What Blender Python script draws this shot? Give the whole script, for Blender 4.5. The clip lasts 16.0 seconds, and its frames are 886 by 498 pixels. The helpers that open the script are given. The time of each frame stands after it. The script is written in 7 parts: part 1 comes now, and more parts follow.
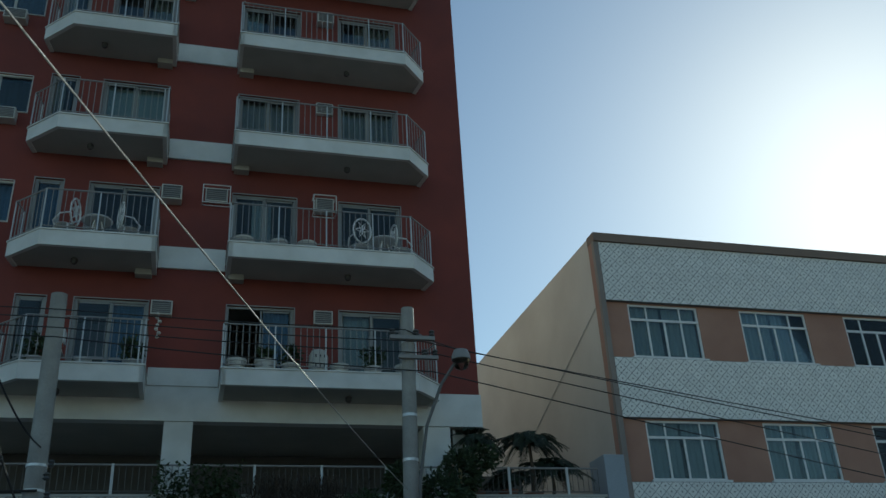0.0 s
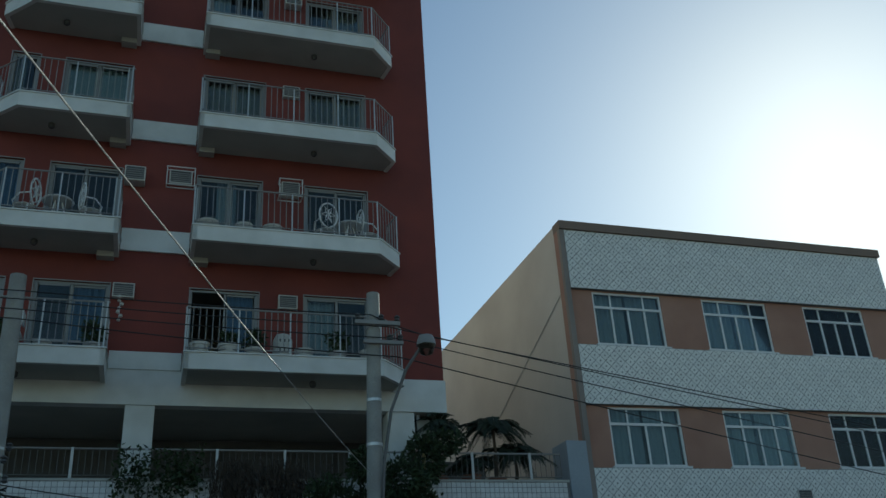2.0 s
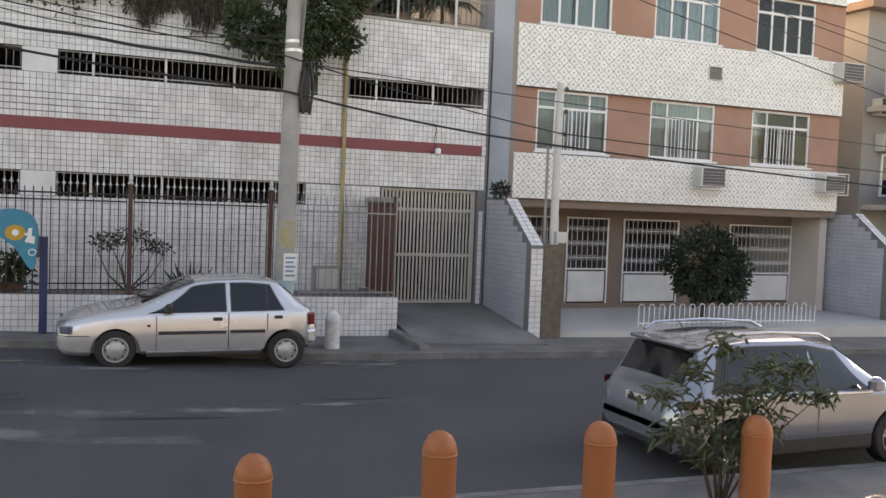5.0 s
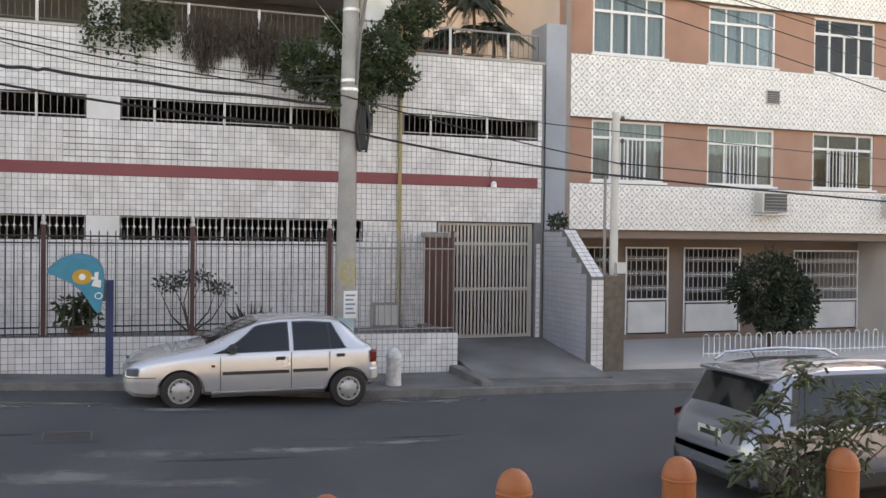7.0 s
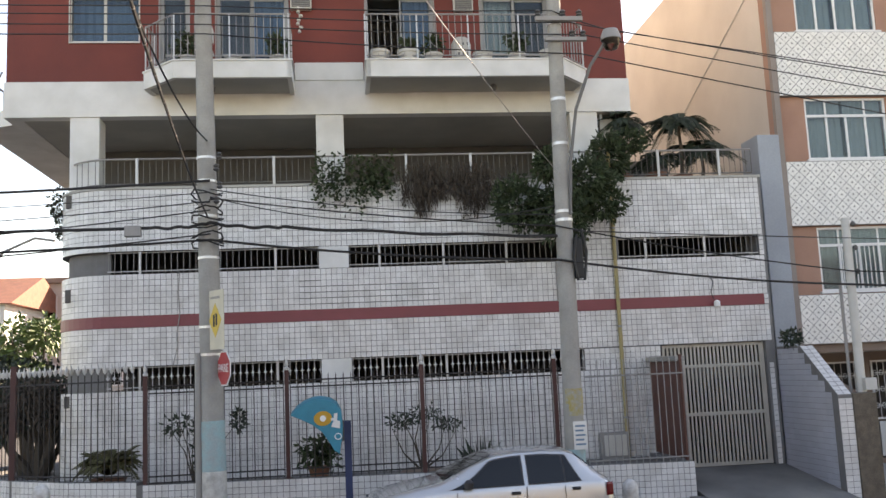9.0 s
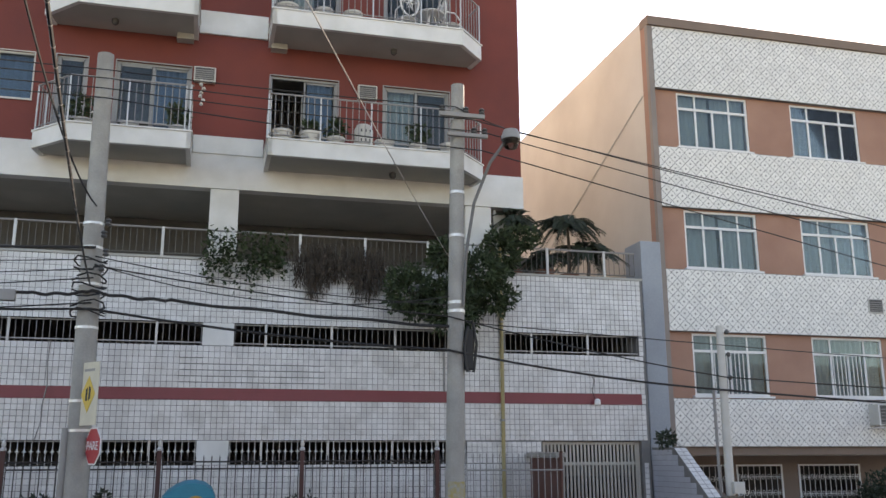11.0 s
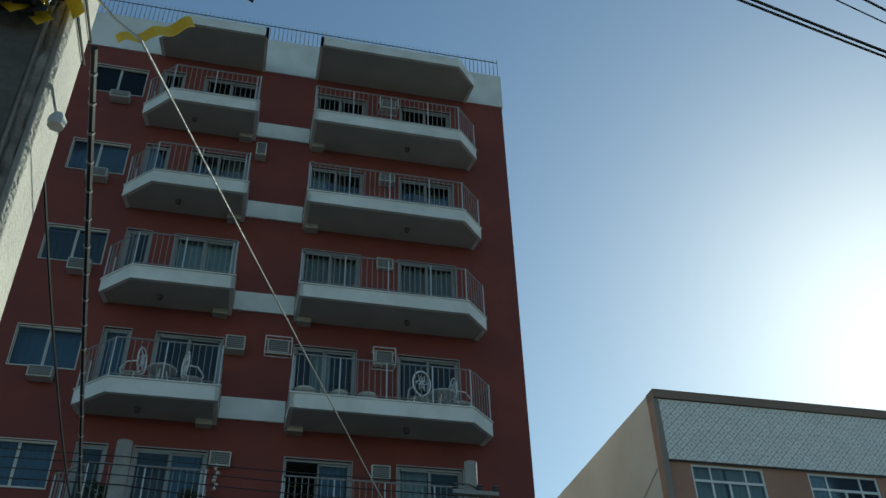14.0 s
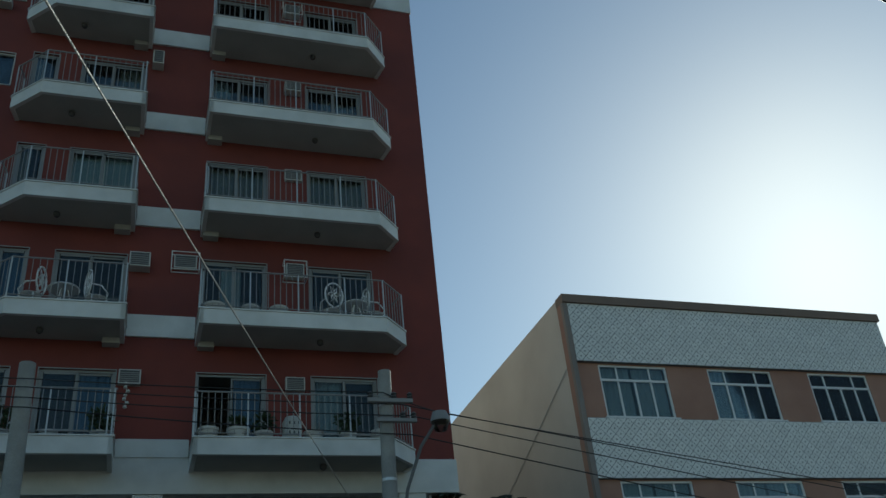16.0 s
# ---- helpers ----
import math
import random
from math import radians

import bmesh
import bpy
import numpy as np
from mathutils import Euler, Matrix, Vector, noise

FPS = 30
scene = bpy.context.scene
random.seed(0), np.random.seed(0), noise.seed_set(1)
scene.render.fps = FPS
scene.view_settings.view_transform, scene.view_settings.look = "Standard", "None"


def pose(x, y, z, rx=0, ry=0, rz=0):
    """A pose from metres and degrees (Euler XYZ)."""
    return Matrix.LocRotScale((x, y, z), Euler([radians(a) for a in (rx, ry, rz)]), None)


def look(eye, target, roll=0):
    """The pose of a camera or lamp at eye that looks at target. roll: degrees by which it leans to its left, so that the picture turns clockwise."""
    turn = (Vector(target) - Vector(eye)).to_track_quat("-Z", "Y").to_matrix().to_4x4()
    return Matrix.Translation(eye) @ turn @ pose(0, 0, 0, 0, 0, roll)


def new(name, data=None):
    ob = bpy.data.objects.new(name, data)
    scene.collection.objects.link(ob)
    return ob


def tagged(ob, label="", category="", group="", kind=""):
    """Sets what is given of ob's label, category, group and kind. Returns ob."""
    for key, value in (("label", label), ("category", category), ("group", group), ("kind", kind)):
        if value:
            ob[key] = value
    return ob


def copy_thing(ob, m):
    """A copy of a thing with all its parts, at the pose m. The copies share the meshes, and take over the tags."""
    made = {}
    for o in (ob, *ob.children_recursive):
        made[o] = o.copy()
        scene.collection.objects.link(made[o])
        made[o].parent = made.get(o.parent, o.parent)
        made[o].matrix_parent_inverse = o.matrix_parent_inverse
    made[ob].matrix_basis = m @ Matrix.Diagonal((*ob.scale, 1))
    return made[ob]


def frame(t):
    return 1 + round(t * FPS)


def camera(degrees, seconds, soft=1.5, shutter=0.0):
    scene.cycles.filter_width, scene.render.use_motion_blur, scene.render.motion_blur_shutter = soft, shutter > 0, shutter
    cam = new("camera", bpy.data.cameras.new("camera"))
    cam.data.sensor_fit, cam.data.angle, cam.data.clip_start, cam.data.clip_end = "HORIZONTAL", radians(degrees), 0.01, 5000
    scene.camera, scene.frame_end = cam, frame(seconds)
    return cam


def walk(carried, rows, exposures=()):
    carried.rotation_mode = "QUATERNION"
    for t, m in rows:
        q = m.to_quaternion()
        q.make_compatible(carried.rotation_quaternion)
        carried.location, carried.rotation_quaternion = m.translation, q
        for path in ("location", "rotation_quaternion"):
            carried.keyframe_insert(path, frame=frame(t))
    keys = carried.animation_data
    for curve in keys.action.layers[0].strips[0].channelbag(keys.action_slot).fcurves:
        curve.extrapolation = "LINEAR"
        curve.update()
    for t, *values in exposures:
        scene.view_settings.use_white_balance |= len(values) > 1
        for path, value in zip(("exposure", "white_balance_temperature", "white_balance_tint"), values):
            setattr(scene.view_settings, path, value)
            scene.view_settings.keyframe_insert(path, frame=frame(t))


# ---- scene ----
cam = camera(52.14, 16.0)
PATH = [
    (0, pose(0.209, -0.167, 2.688, 116.324, 3.005, -14.974)),
    (0.5, pose(0.197, -0.146, 2.656, 116.560, 3.066, -15.599)),
    (1, pose(0.213, -0.080, 2.661, 116.876, 3.538, -15.996)),
    (1.5, pose(0.231, -0.057, 2.673, 116.935, 2.991, -16.807)),
    (2, pose(0.209, -0.141, 2.662, 115.405, 3.293, -17.224)),
    (2.5, pose(0.197, -0.226, 2.684, 108.481, 1.309, -20.196)),
    (3, pose(0.154, -0.111, 2.605, 100.679, -0.735, -25.414)),
    (3.5, pose(0.157, -0.050, 2.560, 95.629, -1.370, -24.996)),
    (4, pose(0.183, -0.023, 2.557, 88.814, -1.883, -23.302)),
    (4.2, pose(0.270, -0.009, 2.576, 86.874, -2.530, -22.675)),
    (6.3, pose(0.435, -0.010, 2.580, 88.440, -1.438, -22.645)),
    (6.5, pose(0.393, 0.033, 2.563, 88.566, -1.096, -22.116)),
    (7, pose(0.310, 0.125, 2.571, 89.303, -0.622, -19.452)),
    (7.5, pose(0.114, 0.203, 2.576, 90.219, 1.106, -14.177)),
    (8, pose(-0.056, 0.192, 2.587, 91.944, 3.474, -5.864)),
    (8.5, pose(-0.015, 0.116, 2.558, 96.581, 3.588, 0.685)),
    (8.7, pose(0.005, 0.131, 2.572, 97.204, 3.530, -2.019)),
    (10.8, pose(-0.176, 0.102, 2.564, 101.660, 0.181, -15.381)),
    (11, pose(-0.258, 0.175, 2.591, 102.971, 0.229, -14.652)),
    (11.5, pose(-0.295, 0.148, 2.572, 113.456, -0.988, -12.674)),
    (12, pose(-0.307, 0.070, 2.572, 124.612, 1.930, -12.467)),
    (12.5, pose(-0.328, -0.013, 2.564, 133.143, 2.335, -10.547)),
    (13, pose(-0.304, -0.027, 2.540, 129.989, 0.909, -12.517)),
    (13.5, pose(-0.286, -0.035, 2.522, 128.001, 1.119, -13.350)),
    (14, pose(-0.277, -0.066, 2.486, 126.551, 1.291, -13.184)),
    (14.5, pose(-0.274, -0.031, 2.521, 122.940, 2.352, -14.178)),
    (15, pose(-0.239, -0.026, 2.517, 122.260, 3.956, -15.514)),
    (15.5, pose(-0.255, 0.020, 2.520, 121.716, 4.138, -15.503)),
    (16, pose(-0.217, 0.020, 2.530, 120.690, 5.301, -17.190)),
]
walk(cam, PATH, exposures=[(0, 0.45, 5850, -8), (2.2, 0.42, 5850, -8), (3.0, 0.72, 6600, 2), (3.5, 1.25, 7800, 10), (4.1, 2.05, 8800, 18), (6.3, 3.15, 9700, 23), (8.2, 2.75, 8800, 21), (11.0, 2.42, 7950, 19), (11.5, 1.55, 6800, 6), (12.0, 0.9, 6000, -8), (12.5, 0.52, 5650, -12), (14.5, 0.52, 5850, -9), (16.0, 0.25, 5850, -8)])

# ---------------------------------------------------------------- sky and sun
SUN_AZ, SUN_EL = 45.3, 27.8
world = bpy.data.worlds.new("sky")
scene.world = world
world.use_nodes = True
wn = world.node_tree
sky = wn.nodes.new("ShaderNodeTexSky")
sky.sky_type = "NISHITA"
sky.sun_disc = False
sky.sun_elevation, sky.sun_rotation = radians(SUN_EL), radians(SUN_AZ)
sky.air_density, sky.dust_density, sky.ozone_density = 1.0, 0.42, 0.7
wn.links.new(sky.outputs[0], wn.nodes["Background"].inputs[0])
wn.nodes["Background"].inputs[1].default_value = 0.075
sun = new("sun", bpy.data.lights.new("sun", "SUN"))
sun.data.energy, sun.data.angle, sun.data.color = 4.0, radians(0.55), (1.0, 0.93, 0.82)
SUN_DIR = Vector((math.sin(radians(SUN_AZ)) * math.cos(radians(SUN_EL)), math.cos(radians(SUN_AZ)) * math.cos(radians(SUN_EL)), math.sin(radians(SUN_EL))))
sun.matrix_world = look(SUN_DIR * 200, (0, 0, 0))


# ---------------------------------------------------------------- materials
def material(name, color, rough=0.7, metal=0.0, vary=0.15, scale=3.0, fine=60.0, bump=0.15, stain=None, coat=0.0, rnd=0.0, island=False, even=0.12):
    """Principled surface with large stains, fine grain and relief, at real size."""
    m = bpy.data.materials.new(name)
    m.use_nodes = True
    t = m.node_tree
    N, L = t.nodes, t.links
    p = N["Principled BSDF"]
    co = N.new("ShaderNodeTexCoord")
    big, small = N.new("ShaderNodeTexNoise"), N.new("ShaderNodeTexNoise")
    big.inputs["Scale"].default_value, small.inputs["Scale"].default_value = scale, fine
    big.inputs["Detail"].default_value, small.inputs["Detail"].default_value = 5, 3
    geo = N.new("ShaderNodeNewGeometry")
    L.new(geo.outputs["Position"], big.inputs["Vector"])
    L.new(geo.outputs["Position"], small.inputs["Vector"])
    ramp = N.new("ShaderNodeValToRGB")
    ramp.color_ramp.elements[0].position, ramp.color_ramp.elements[1].position = 0.3, 0.7
    low = stain if stain else tuple(c * (1 - vary) for c in color)
    ramp.color_ramp.elements[0].color = (*low, 1)
    ramp.color_ramp.elements[1].color = (*color, 1)
    L.new(big.outputs[0], ramp.inputs[0])
    mix = N.new("ShaderNodeMixRGB")
    mix.blend_type = "MULTIPLY"
    mix.inputs[0].default_value = vary
    L.new(ramp.outputs[0], mix.inputs[1])
    L.new(small.outputs[0], mix.inputs[2])
    out = mix.outputs[0]
    if rnd:
        hsv = N.new("ShaderNodeHueSaturation")
        rng = N.new("ShaderNodeMapRange")
        rng.inputs[3].default_value, rng.inputs[4].default_value = 1 - rnd, 1 + rnd
        src = geo.outputs["Random Per Island"] if island else N.new("ShaderNodeObjectInfo").outputs["Random"]
        L.new(src, rng.inputs[0])
        L.new(rng.outputs[0], hsv.inputs["Value"])
        L.new(out, hsv.inputs["Color"])
        out = hsv.outputs[0]
    L.new(out, p.inputs["Base Color"])
    rr = N.new("ShaderNodeMapRange")
    rr.inputs[3].default_value, rr.inputs[4].default_value = max(rough - even, 0.02), min(rough + even, 1)
    L.new(big.outputs[0], rr.inputs[0])
    L.new(rr.outputs[0], p.inputs["Roughness"])
    p.inputs["Metallic"].default_value = metal
    p.inputs["Coat Weight"].default_value = coat
    if bump:
        bp = N.new("ShaderNodeBump")
        bp.inputs["Strength"].default_value, bp.inputs["Distance"].default_value = bump, 0.02
        L.new(small.outputs[0], bp.inputs["Height"])
        L.new(bp.outputs[0], p.inputs["Normal"])
    return m


def glass_material(name, tint, gloss=0.08):
    m = bpy.data.materials.new(name)
    m.use_nodes = True
    t = m.node_tree
    N, L = t.nodes, t.links
    for n in list(N):
        if n.type != "OUTPUT_MATERIAL":
            N.remove(n)
    tr, gl, fr, mx = N.new("ShaderNodeBsdfTransparent"), N.new("ShaderNodeBsdfGlossy"), N.new("ShaderNodeFresnel"), N.new("ShaderNodeMixShader")
    tr.inputs[0].default_value = (*tint, 1)
    gl.inputs["Roughness"].default_value = 0.03
    fr.inputs[0].default_value = 1.5
    L.new(fr.outputs[0], mx.inputs[0])
    L.new(tr.outputs[0], mx.inputs[1])
    L.new(gl.outputs[0], mx.inputs[2])
    L.new(mx.outputs[0], N["Material Output"].inputs[0])
    return m


RED = material("red_render", (0.235, 0.058, 0.046), 0.85, vary=0.25, scale=0.9, fine=40, stain=(0.17, 0.042, 0.035))
WHITE = material("white_paint", (0.78, 0.78, 0.76), 0.7, vary=0.1, scale=1.6, stain=(0.62, 0.62, 0.59))
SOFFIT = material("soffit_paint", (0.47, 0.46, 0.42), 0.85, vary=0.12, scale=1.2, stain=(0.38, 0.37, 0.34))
TILE = material("white_tile", (0.73, 0.725, 0.715), 0.28, vary=0.06, scale=2.0, bump=0.02, rnd=0.07, stain=(0.62, 0.61, 0.595))
TILE_ALL = material("white_tile_field", (0.73, 0.725, 0.715), 0.28, vary=0.06, scale=2.0, bump=0.02, rnd=0.07, island=True, stain=(0.62, 0.61, 0.595))
GROUT = material("dark_grout", (0.21, 0.205, 0.20), 0.95, vary=0.2, scale=4)
RED_TILE = material("dark_red_tile", (0.24, 0.05, 0.06), 0.4, vary=0.12, scale=3, bump=0.03)
BRICK_RED = material("terracotta_render", (0.45, 0.26, 0.19), 0.85, vary=0.2, scale=1.2, stain=(0.37, 0.20, 0.145))
CREAM = material("cream_render", (0.68, 0.61, 0.54), 0.85, vary=0.18, scale=0.5, stain=(0.55, 0.48, 0.42))
BROWN = material("brown_render", (0.26, 0.19, 0.15), 0.85, vary=0.15, scale=1.5)
ROSETTE = material("patterned_tile", (0.82, 0.81, 0.77), 0.35, vary=0.06, scale=3, bump=0.02, rnd=0.05, island=True)
ROSE_DOT = material("tile_ornament", (0.30, 0.29, 0.27), 0.5)
FRAME = material("dull_aluminium", (0.31, 0.31, 0.305), 0.45, metal=0.2, vary=0.1, bump=0.0)
SIDE = material("grey_side_render", (0.34, 0.32, 0.30), 0.9, vary=0.2, scale=0.6)
# grey taken darker so the terrace recess carries its shade in the colour
TERRACE = material("shade_dark_terrace_wall", (0.13, 0.125, 0.12), 0.9, vary=0.2)
# indoor gloom behind slots and doorways is put into this dark colour
DARK_ROOM = material("gloom_dark_inner_wall", (0.14, 0.13, 0.12), 0.9, vary=0.2)
CONCRETE = material("weathered_concrete", (0.42, 0.41, 0.38), 0.9, vary=0.3, scale=2.5, fine=45, bump=0.5, stain=(0.30, 0.29, 0.27))
POLE_PALE = material("pale_concrete", (0.52, 0.48, 0.41), 0.9, vary=0.3, scale=3, fine=55, bump=0.6, stain=(0.36, 0.33, 0.29))
ROUGH_GROUT = material("rough_mortar", (0.48, 0.44, 0.38), 0.95, vary=0.5, scale=12, fine=30, bump=1.0)
ASPHALT = material("asphalt", (0.102, 0.101, 0.104), 0.8, vary=0.55, scale=0.7, fine=70, bump=0.8, stain=(0.066, 0.068, 0.076))
PAVE = material("worn_concrete_paving", (0.24, 0.23, 0.212), 0.9, vary=0.5, scale=1.3, fine=50, bump=0.6, stain=(0.12, 0.117, 0.112))
KERB = material("kerb_stone", (0.27, 0.26, 0.245), 0.9, vary=0.5, scale=3, fine=40, bump=0.5)
RAMP = material("stained_ramp_concrete", (0.27, 0.262, 0.245), 0.9, vary=0.45, scale=0.8, fine=40, bump=0.4, stain=(0.11, 0.105, 0.10))
IRON = material("dark_iron", (0.045, 0.038, 0.036), 0.5, vary=0.2, bump=0.05)
RUST = material("oxide_red_iron", (0.10, 0.038, 0.033), 0.6, vary=0.3, bump=0.1)
SILVER = material("silver_paint_metal", (0.55, 0.55, 0.54), 0.4, metal=0.3, vary=0.1, bump=0.02)
WHITE_METAL = material("white_metal", (0.78, 0.78, 0.77), 0.45, vary=0.08, bump=0.02)
ALU = material("aluminium_frame", (0.66, 0.66, 0.65), 0.35, metal=0.6, vary=0.08, bump=0.0)
GREYBAR = material("grey_painted_bar", (0.30, 0.29, 0.28), 0.5, vary=0.15, bump=0.03)
GATE = material("beige_gate_paint", (0.50, 0.47, 0.41), 0.55, vary=0.15, bump=0.05)
GLASS = glass_material("window_glass", (0.62, 0.70, 0.72))
CAR_GLASS = glass_material("car_glass", (0.22, 0.25, 0.26))
CURTAIN = material("pale_curtain", (0.70, 0.70, 0.69), 0.95, vary=0.1, scale=6, bump=0.1)
BLUE_CURTAIN = material("blue_curtain", (0.22, 0.33, 0.50), 0.95, vary=0.2, scale=6, bump=0.1)
BEIGE_CURTAIN = material("beige_curtain", (0.50, 0.43, 0.34), 0.95, vary=0.15, scale=6, bump=0.1)
BLIND = material("pale_green_grey_blind", (0.62, 0.65, 0.60), 0.9, vary=0.1, scale=6, bump=0.1)
BROWN_DOOR = material("brown_sheet_metal", (0.15, 0.06, 0.045), 0.6, vary=0.25, scale=4, bump=0.1)
BLACK = material("black_rubber", (0.015, 0.015, 0.016), 0.6, vary=0.2, bump=0.1)
PLASTIC = material("aged_white_plastic", (0.60, 0.59, 0.55), 0.5, vary=0.12, bump=0.03)
VENT = material("dark_grille", (0.10, 0.10, 0.10), 0.6, vary=0.2, bump=0.1)
LILAC = material("grey_lilac_tile", (0.46, 0.47, 0.52), 0.4, vary=0.12, scale=2, bump=0.03, rnd=0.05, island=True)


# ---------------------------------------------------------------- mesh helpers
class Geo:
    """Vertices and faces of one mesh, built up piece by piece."""

    def __init__(self):
        self.v, self.f = [], []

    def add(self, vs, fs):
        n = len(self.v)
        self.v += [tuple(v) for v in vs]
        self.f += [tuple(i + n for i in f) for f in fs]
        return self

    def box(self, x0, x1, y0, y1, z0, z1):
        return self.add([(x0, y0, z0), (x1, y0, z0), (x1, y1, z0), (x0, y1, z0), (x0, y0, z1), (x1, y0, z1), (x1, y1, z1), (x0, y1, z1)],
                        [(0, 3, 2, 1), (4, 5, 6, 7), (0, 1, 5, 4), (1, 2, 6, 5), (2, 3, 7, 6), (3, 0, 4, 7)])

    def prism(self, pts, z0, z1):
        """Upright prism on a counter-clockwise outline."""
        n = len(pts)
        vs = [(x, y, z0) for x, y in pts] + [(x, y, z1) for x, y in pts]
        return self.add(vs, [tuple(range(n))[::-1], tuple(range(n, 2 * n))] + [(i, (i + 1) % n, n + (i + 1) % n, n + i) for i in range(n)])

    def tube(self, path, r, n=8, caps=True):
        """Round tube along points; r is one radius or one for each point."""
        path = [Vector(p) for p in path]
        rs = r if isinstance(r, (list, tuple)) else [r] * len(path)
        vs, fs, ref = [], [], Vector((0.13, 0.27, 0.95))
        for i, p in enumerate(path):
            d = (path[min(i + 1, len(path) - 1)] - path[max(i - 1, 0)]).normalized()
            if abs(d.dot(ref)) > 0.95:
                ref = Vector((1, 0.1, 0))
            a = d.cross(ref).normalized()
            b = d.cross(a)
            vs += [p + (a * math.cos(6.28318 * k / n) + b * math.sin(6.28318 * k / n)) * rs[i] for k in range(n)]
        for i in range(len(path) - 1):
            fs += [(i * n + k, i * n + (k + 1) % n, (i + 1) * n + (k + 1) % n, (i + 1) * n + k) for k in range(n)]
        if caps:
            fs += [tuple(range(n))[::-1], tuple(range((len(path) - 1) * n, len(path) * n))]
        return self.add(vs, fs)

    def lathe(self, profile, x=0, y=0, z=0, n=16):
        """Turned shape from (radius, height) pairs."""
        vs = [(x + r * math.cos(6.28318 * k / n), y + r * math.sin(6.28318 * k / n), z + h) for r, h in profile for k in range(n)]
        fs = [(i * n + k, i * n + (k + 1) % n, (i + 1) * n + (k + 1) % n, (i + 1) * n + k) for i in range(len(profile) - 1) for k in range(n)]
        fs += [tuple(range(n))[::-1], tuple(range((len(profile) - 1) * n, len(profile) * n))]
        return self.add(vs, fs)


def mesh_of(name, g, mat, smooth=False, bevel=0.0):
    me = bpy.data.meshes.new(name)
    me.from_pydata(g.v, [], g.f)
    if bevel:
        bm = bmesh.new()
        bm.from_mesh(me)
        bmesh.ops.recalc_face_normals(bm, faces=bm.faces)
        edges = [e for e in bm.edges if len(e.link_faces) == 2 and e.calc_face_angle(0) > 0.5]
        bmesh.ops.bevel(bm, geom=edges, offset=bevel, segments=2, affect="EDGES", profile=0.6, clamp_overlap=True)
        bm.to_mesh(me)
        bm.free()
    me.materials.append(mat)
    if smooth:
        me.shade_smooth()
        me.set_sharp_from_angle(angle=radians(38))
    me.update()
    return me


def thing(name, at, label, category, group="", kind=""):
    """An empty at a thing's base; its parts are built in world places."""
    ob = new(name)
    ob.location = at
    ob.empty_display_size = 0.2
    return tagged(ob, label, category, group, kind)


def root_place(ob):
    m = Matrix.Identity(4)
    while ob is not None:
        m = Matrix.Translation(ob.location) @ m
        ob = ob.parent
    return m


def part(name, g, mat, parent=None, label="", smooth=False, bevel=0.0, shadow=True):
    """One mesh object of its own, in world places, under a thing or a part."""
    me = g if isinstance(g, bpy.types.Mesh) else mesh_of(name, g, mat, smooth, bevel)
    ob = new(name, me)
    if parent is not None:
        ob.parent = parent
        top = parent if parent.parent is None else parent.parent
        if parent.parent is None and parent.data is None:
            ob.matrix_parent_inverse = Matrix.Translation(-Vector(parent.location))
    if label:
        ob["label"] = label
    if not shadow:
        ob.visible_shadow = False
    return ob


def structure(name, g, mat, label, smooth=False, bevel=0.0):
    return tagged(part(name, g, mat, None, "", smooth, bevel), label, "", "", "structure")


def holed_wall(g, x0, x1, z0, z1, y0, y1, holes):
    """Wall slab in the xz plane with openings (x0, x1, z0, z1) that go through it."""
    xs = sorted({x0, x1, *[min(max(v, x0), x1) for h in holes for v in h[:2]]})
    zs = sorted({z0, z1, *[min(max(v, z0), z1) for h in holes for v in h[2:]]})
    solid = {}
    for i in range(len(xs) - 1):
        for k in range(len(zs) - 1):
            cx, cz = (xs[i] + xs[i + 1]) / 2, (zs[k] + zs[k + 1]) / 2
            solid[i, k] = not any(h[0] < cx < h[1] and h[2] < cz < h[3] for h in holes)
    for (i, k), s in solid.items():
        if not s:
            continue
        a, b, c, d = xs[i], xs[i + 1], zs[k], zs[k + 1]
        g.add([(a, y0, c), (b, y0, c), (b, y0, d), (a, y0, d)], [(0, 1, 2, 3)])
        g.add([(a, y1, c), (b, y1, c), (b, y1, d), (a, y1, d)], [(3, 2, 1, 0)])
        if not solid.get((i - 1, k)):
            g.add([(a, y0, c), (a, y0, d), (a, y1, d), (a, y1, c)], [(0, 1, 2, 3)])
        if not solid.get((i + 1, k)):
            g.add([(b, y0, c), (b, y1, c), (b, y1, d), (b, y0, d)], [(0, 1, 2, 3)])
        if not solid.get((i, k - 1)):
            g.add([(a, y0, c), (a, y1, c), (b, y1, c), (b, y0, c)], [(0, 1, 2, 3)])
        if not solid.get((i, k + 1)):
            g.add([(a, y0, d), (b, y0, d), (b, y1, d), (a, y1, d)], [(0, 1, 2, 3)])
    return g


def ground_z(x):
    """Height of the road: the street falls to the right."""
    x = min(max(x, -14.0), 26.0)
    return (0.045 if x < 3.44 else 0.02) * (3.44 - x)


# ---------------------------------------------------------------- ground
FAR_KERB, NEAR_KERB = 14.2, 8.25


def cross_z(x, y):
    """Road height with its cross fall towards the near side."""
    return ground_z(x) + 0.085 * (min(max(y, NEAR_KERB), 13.6) - 13.6)


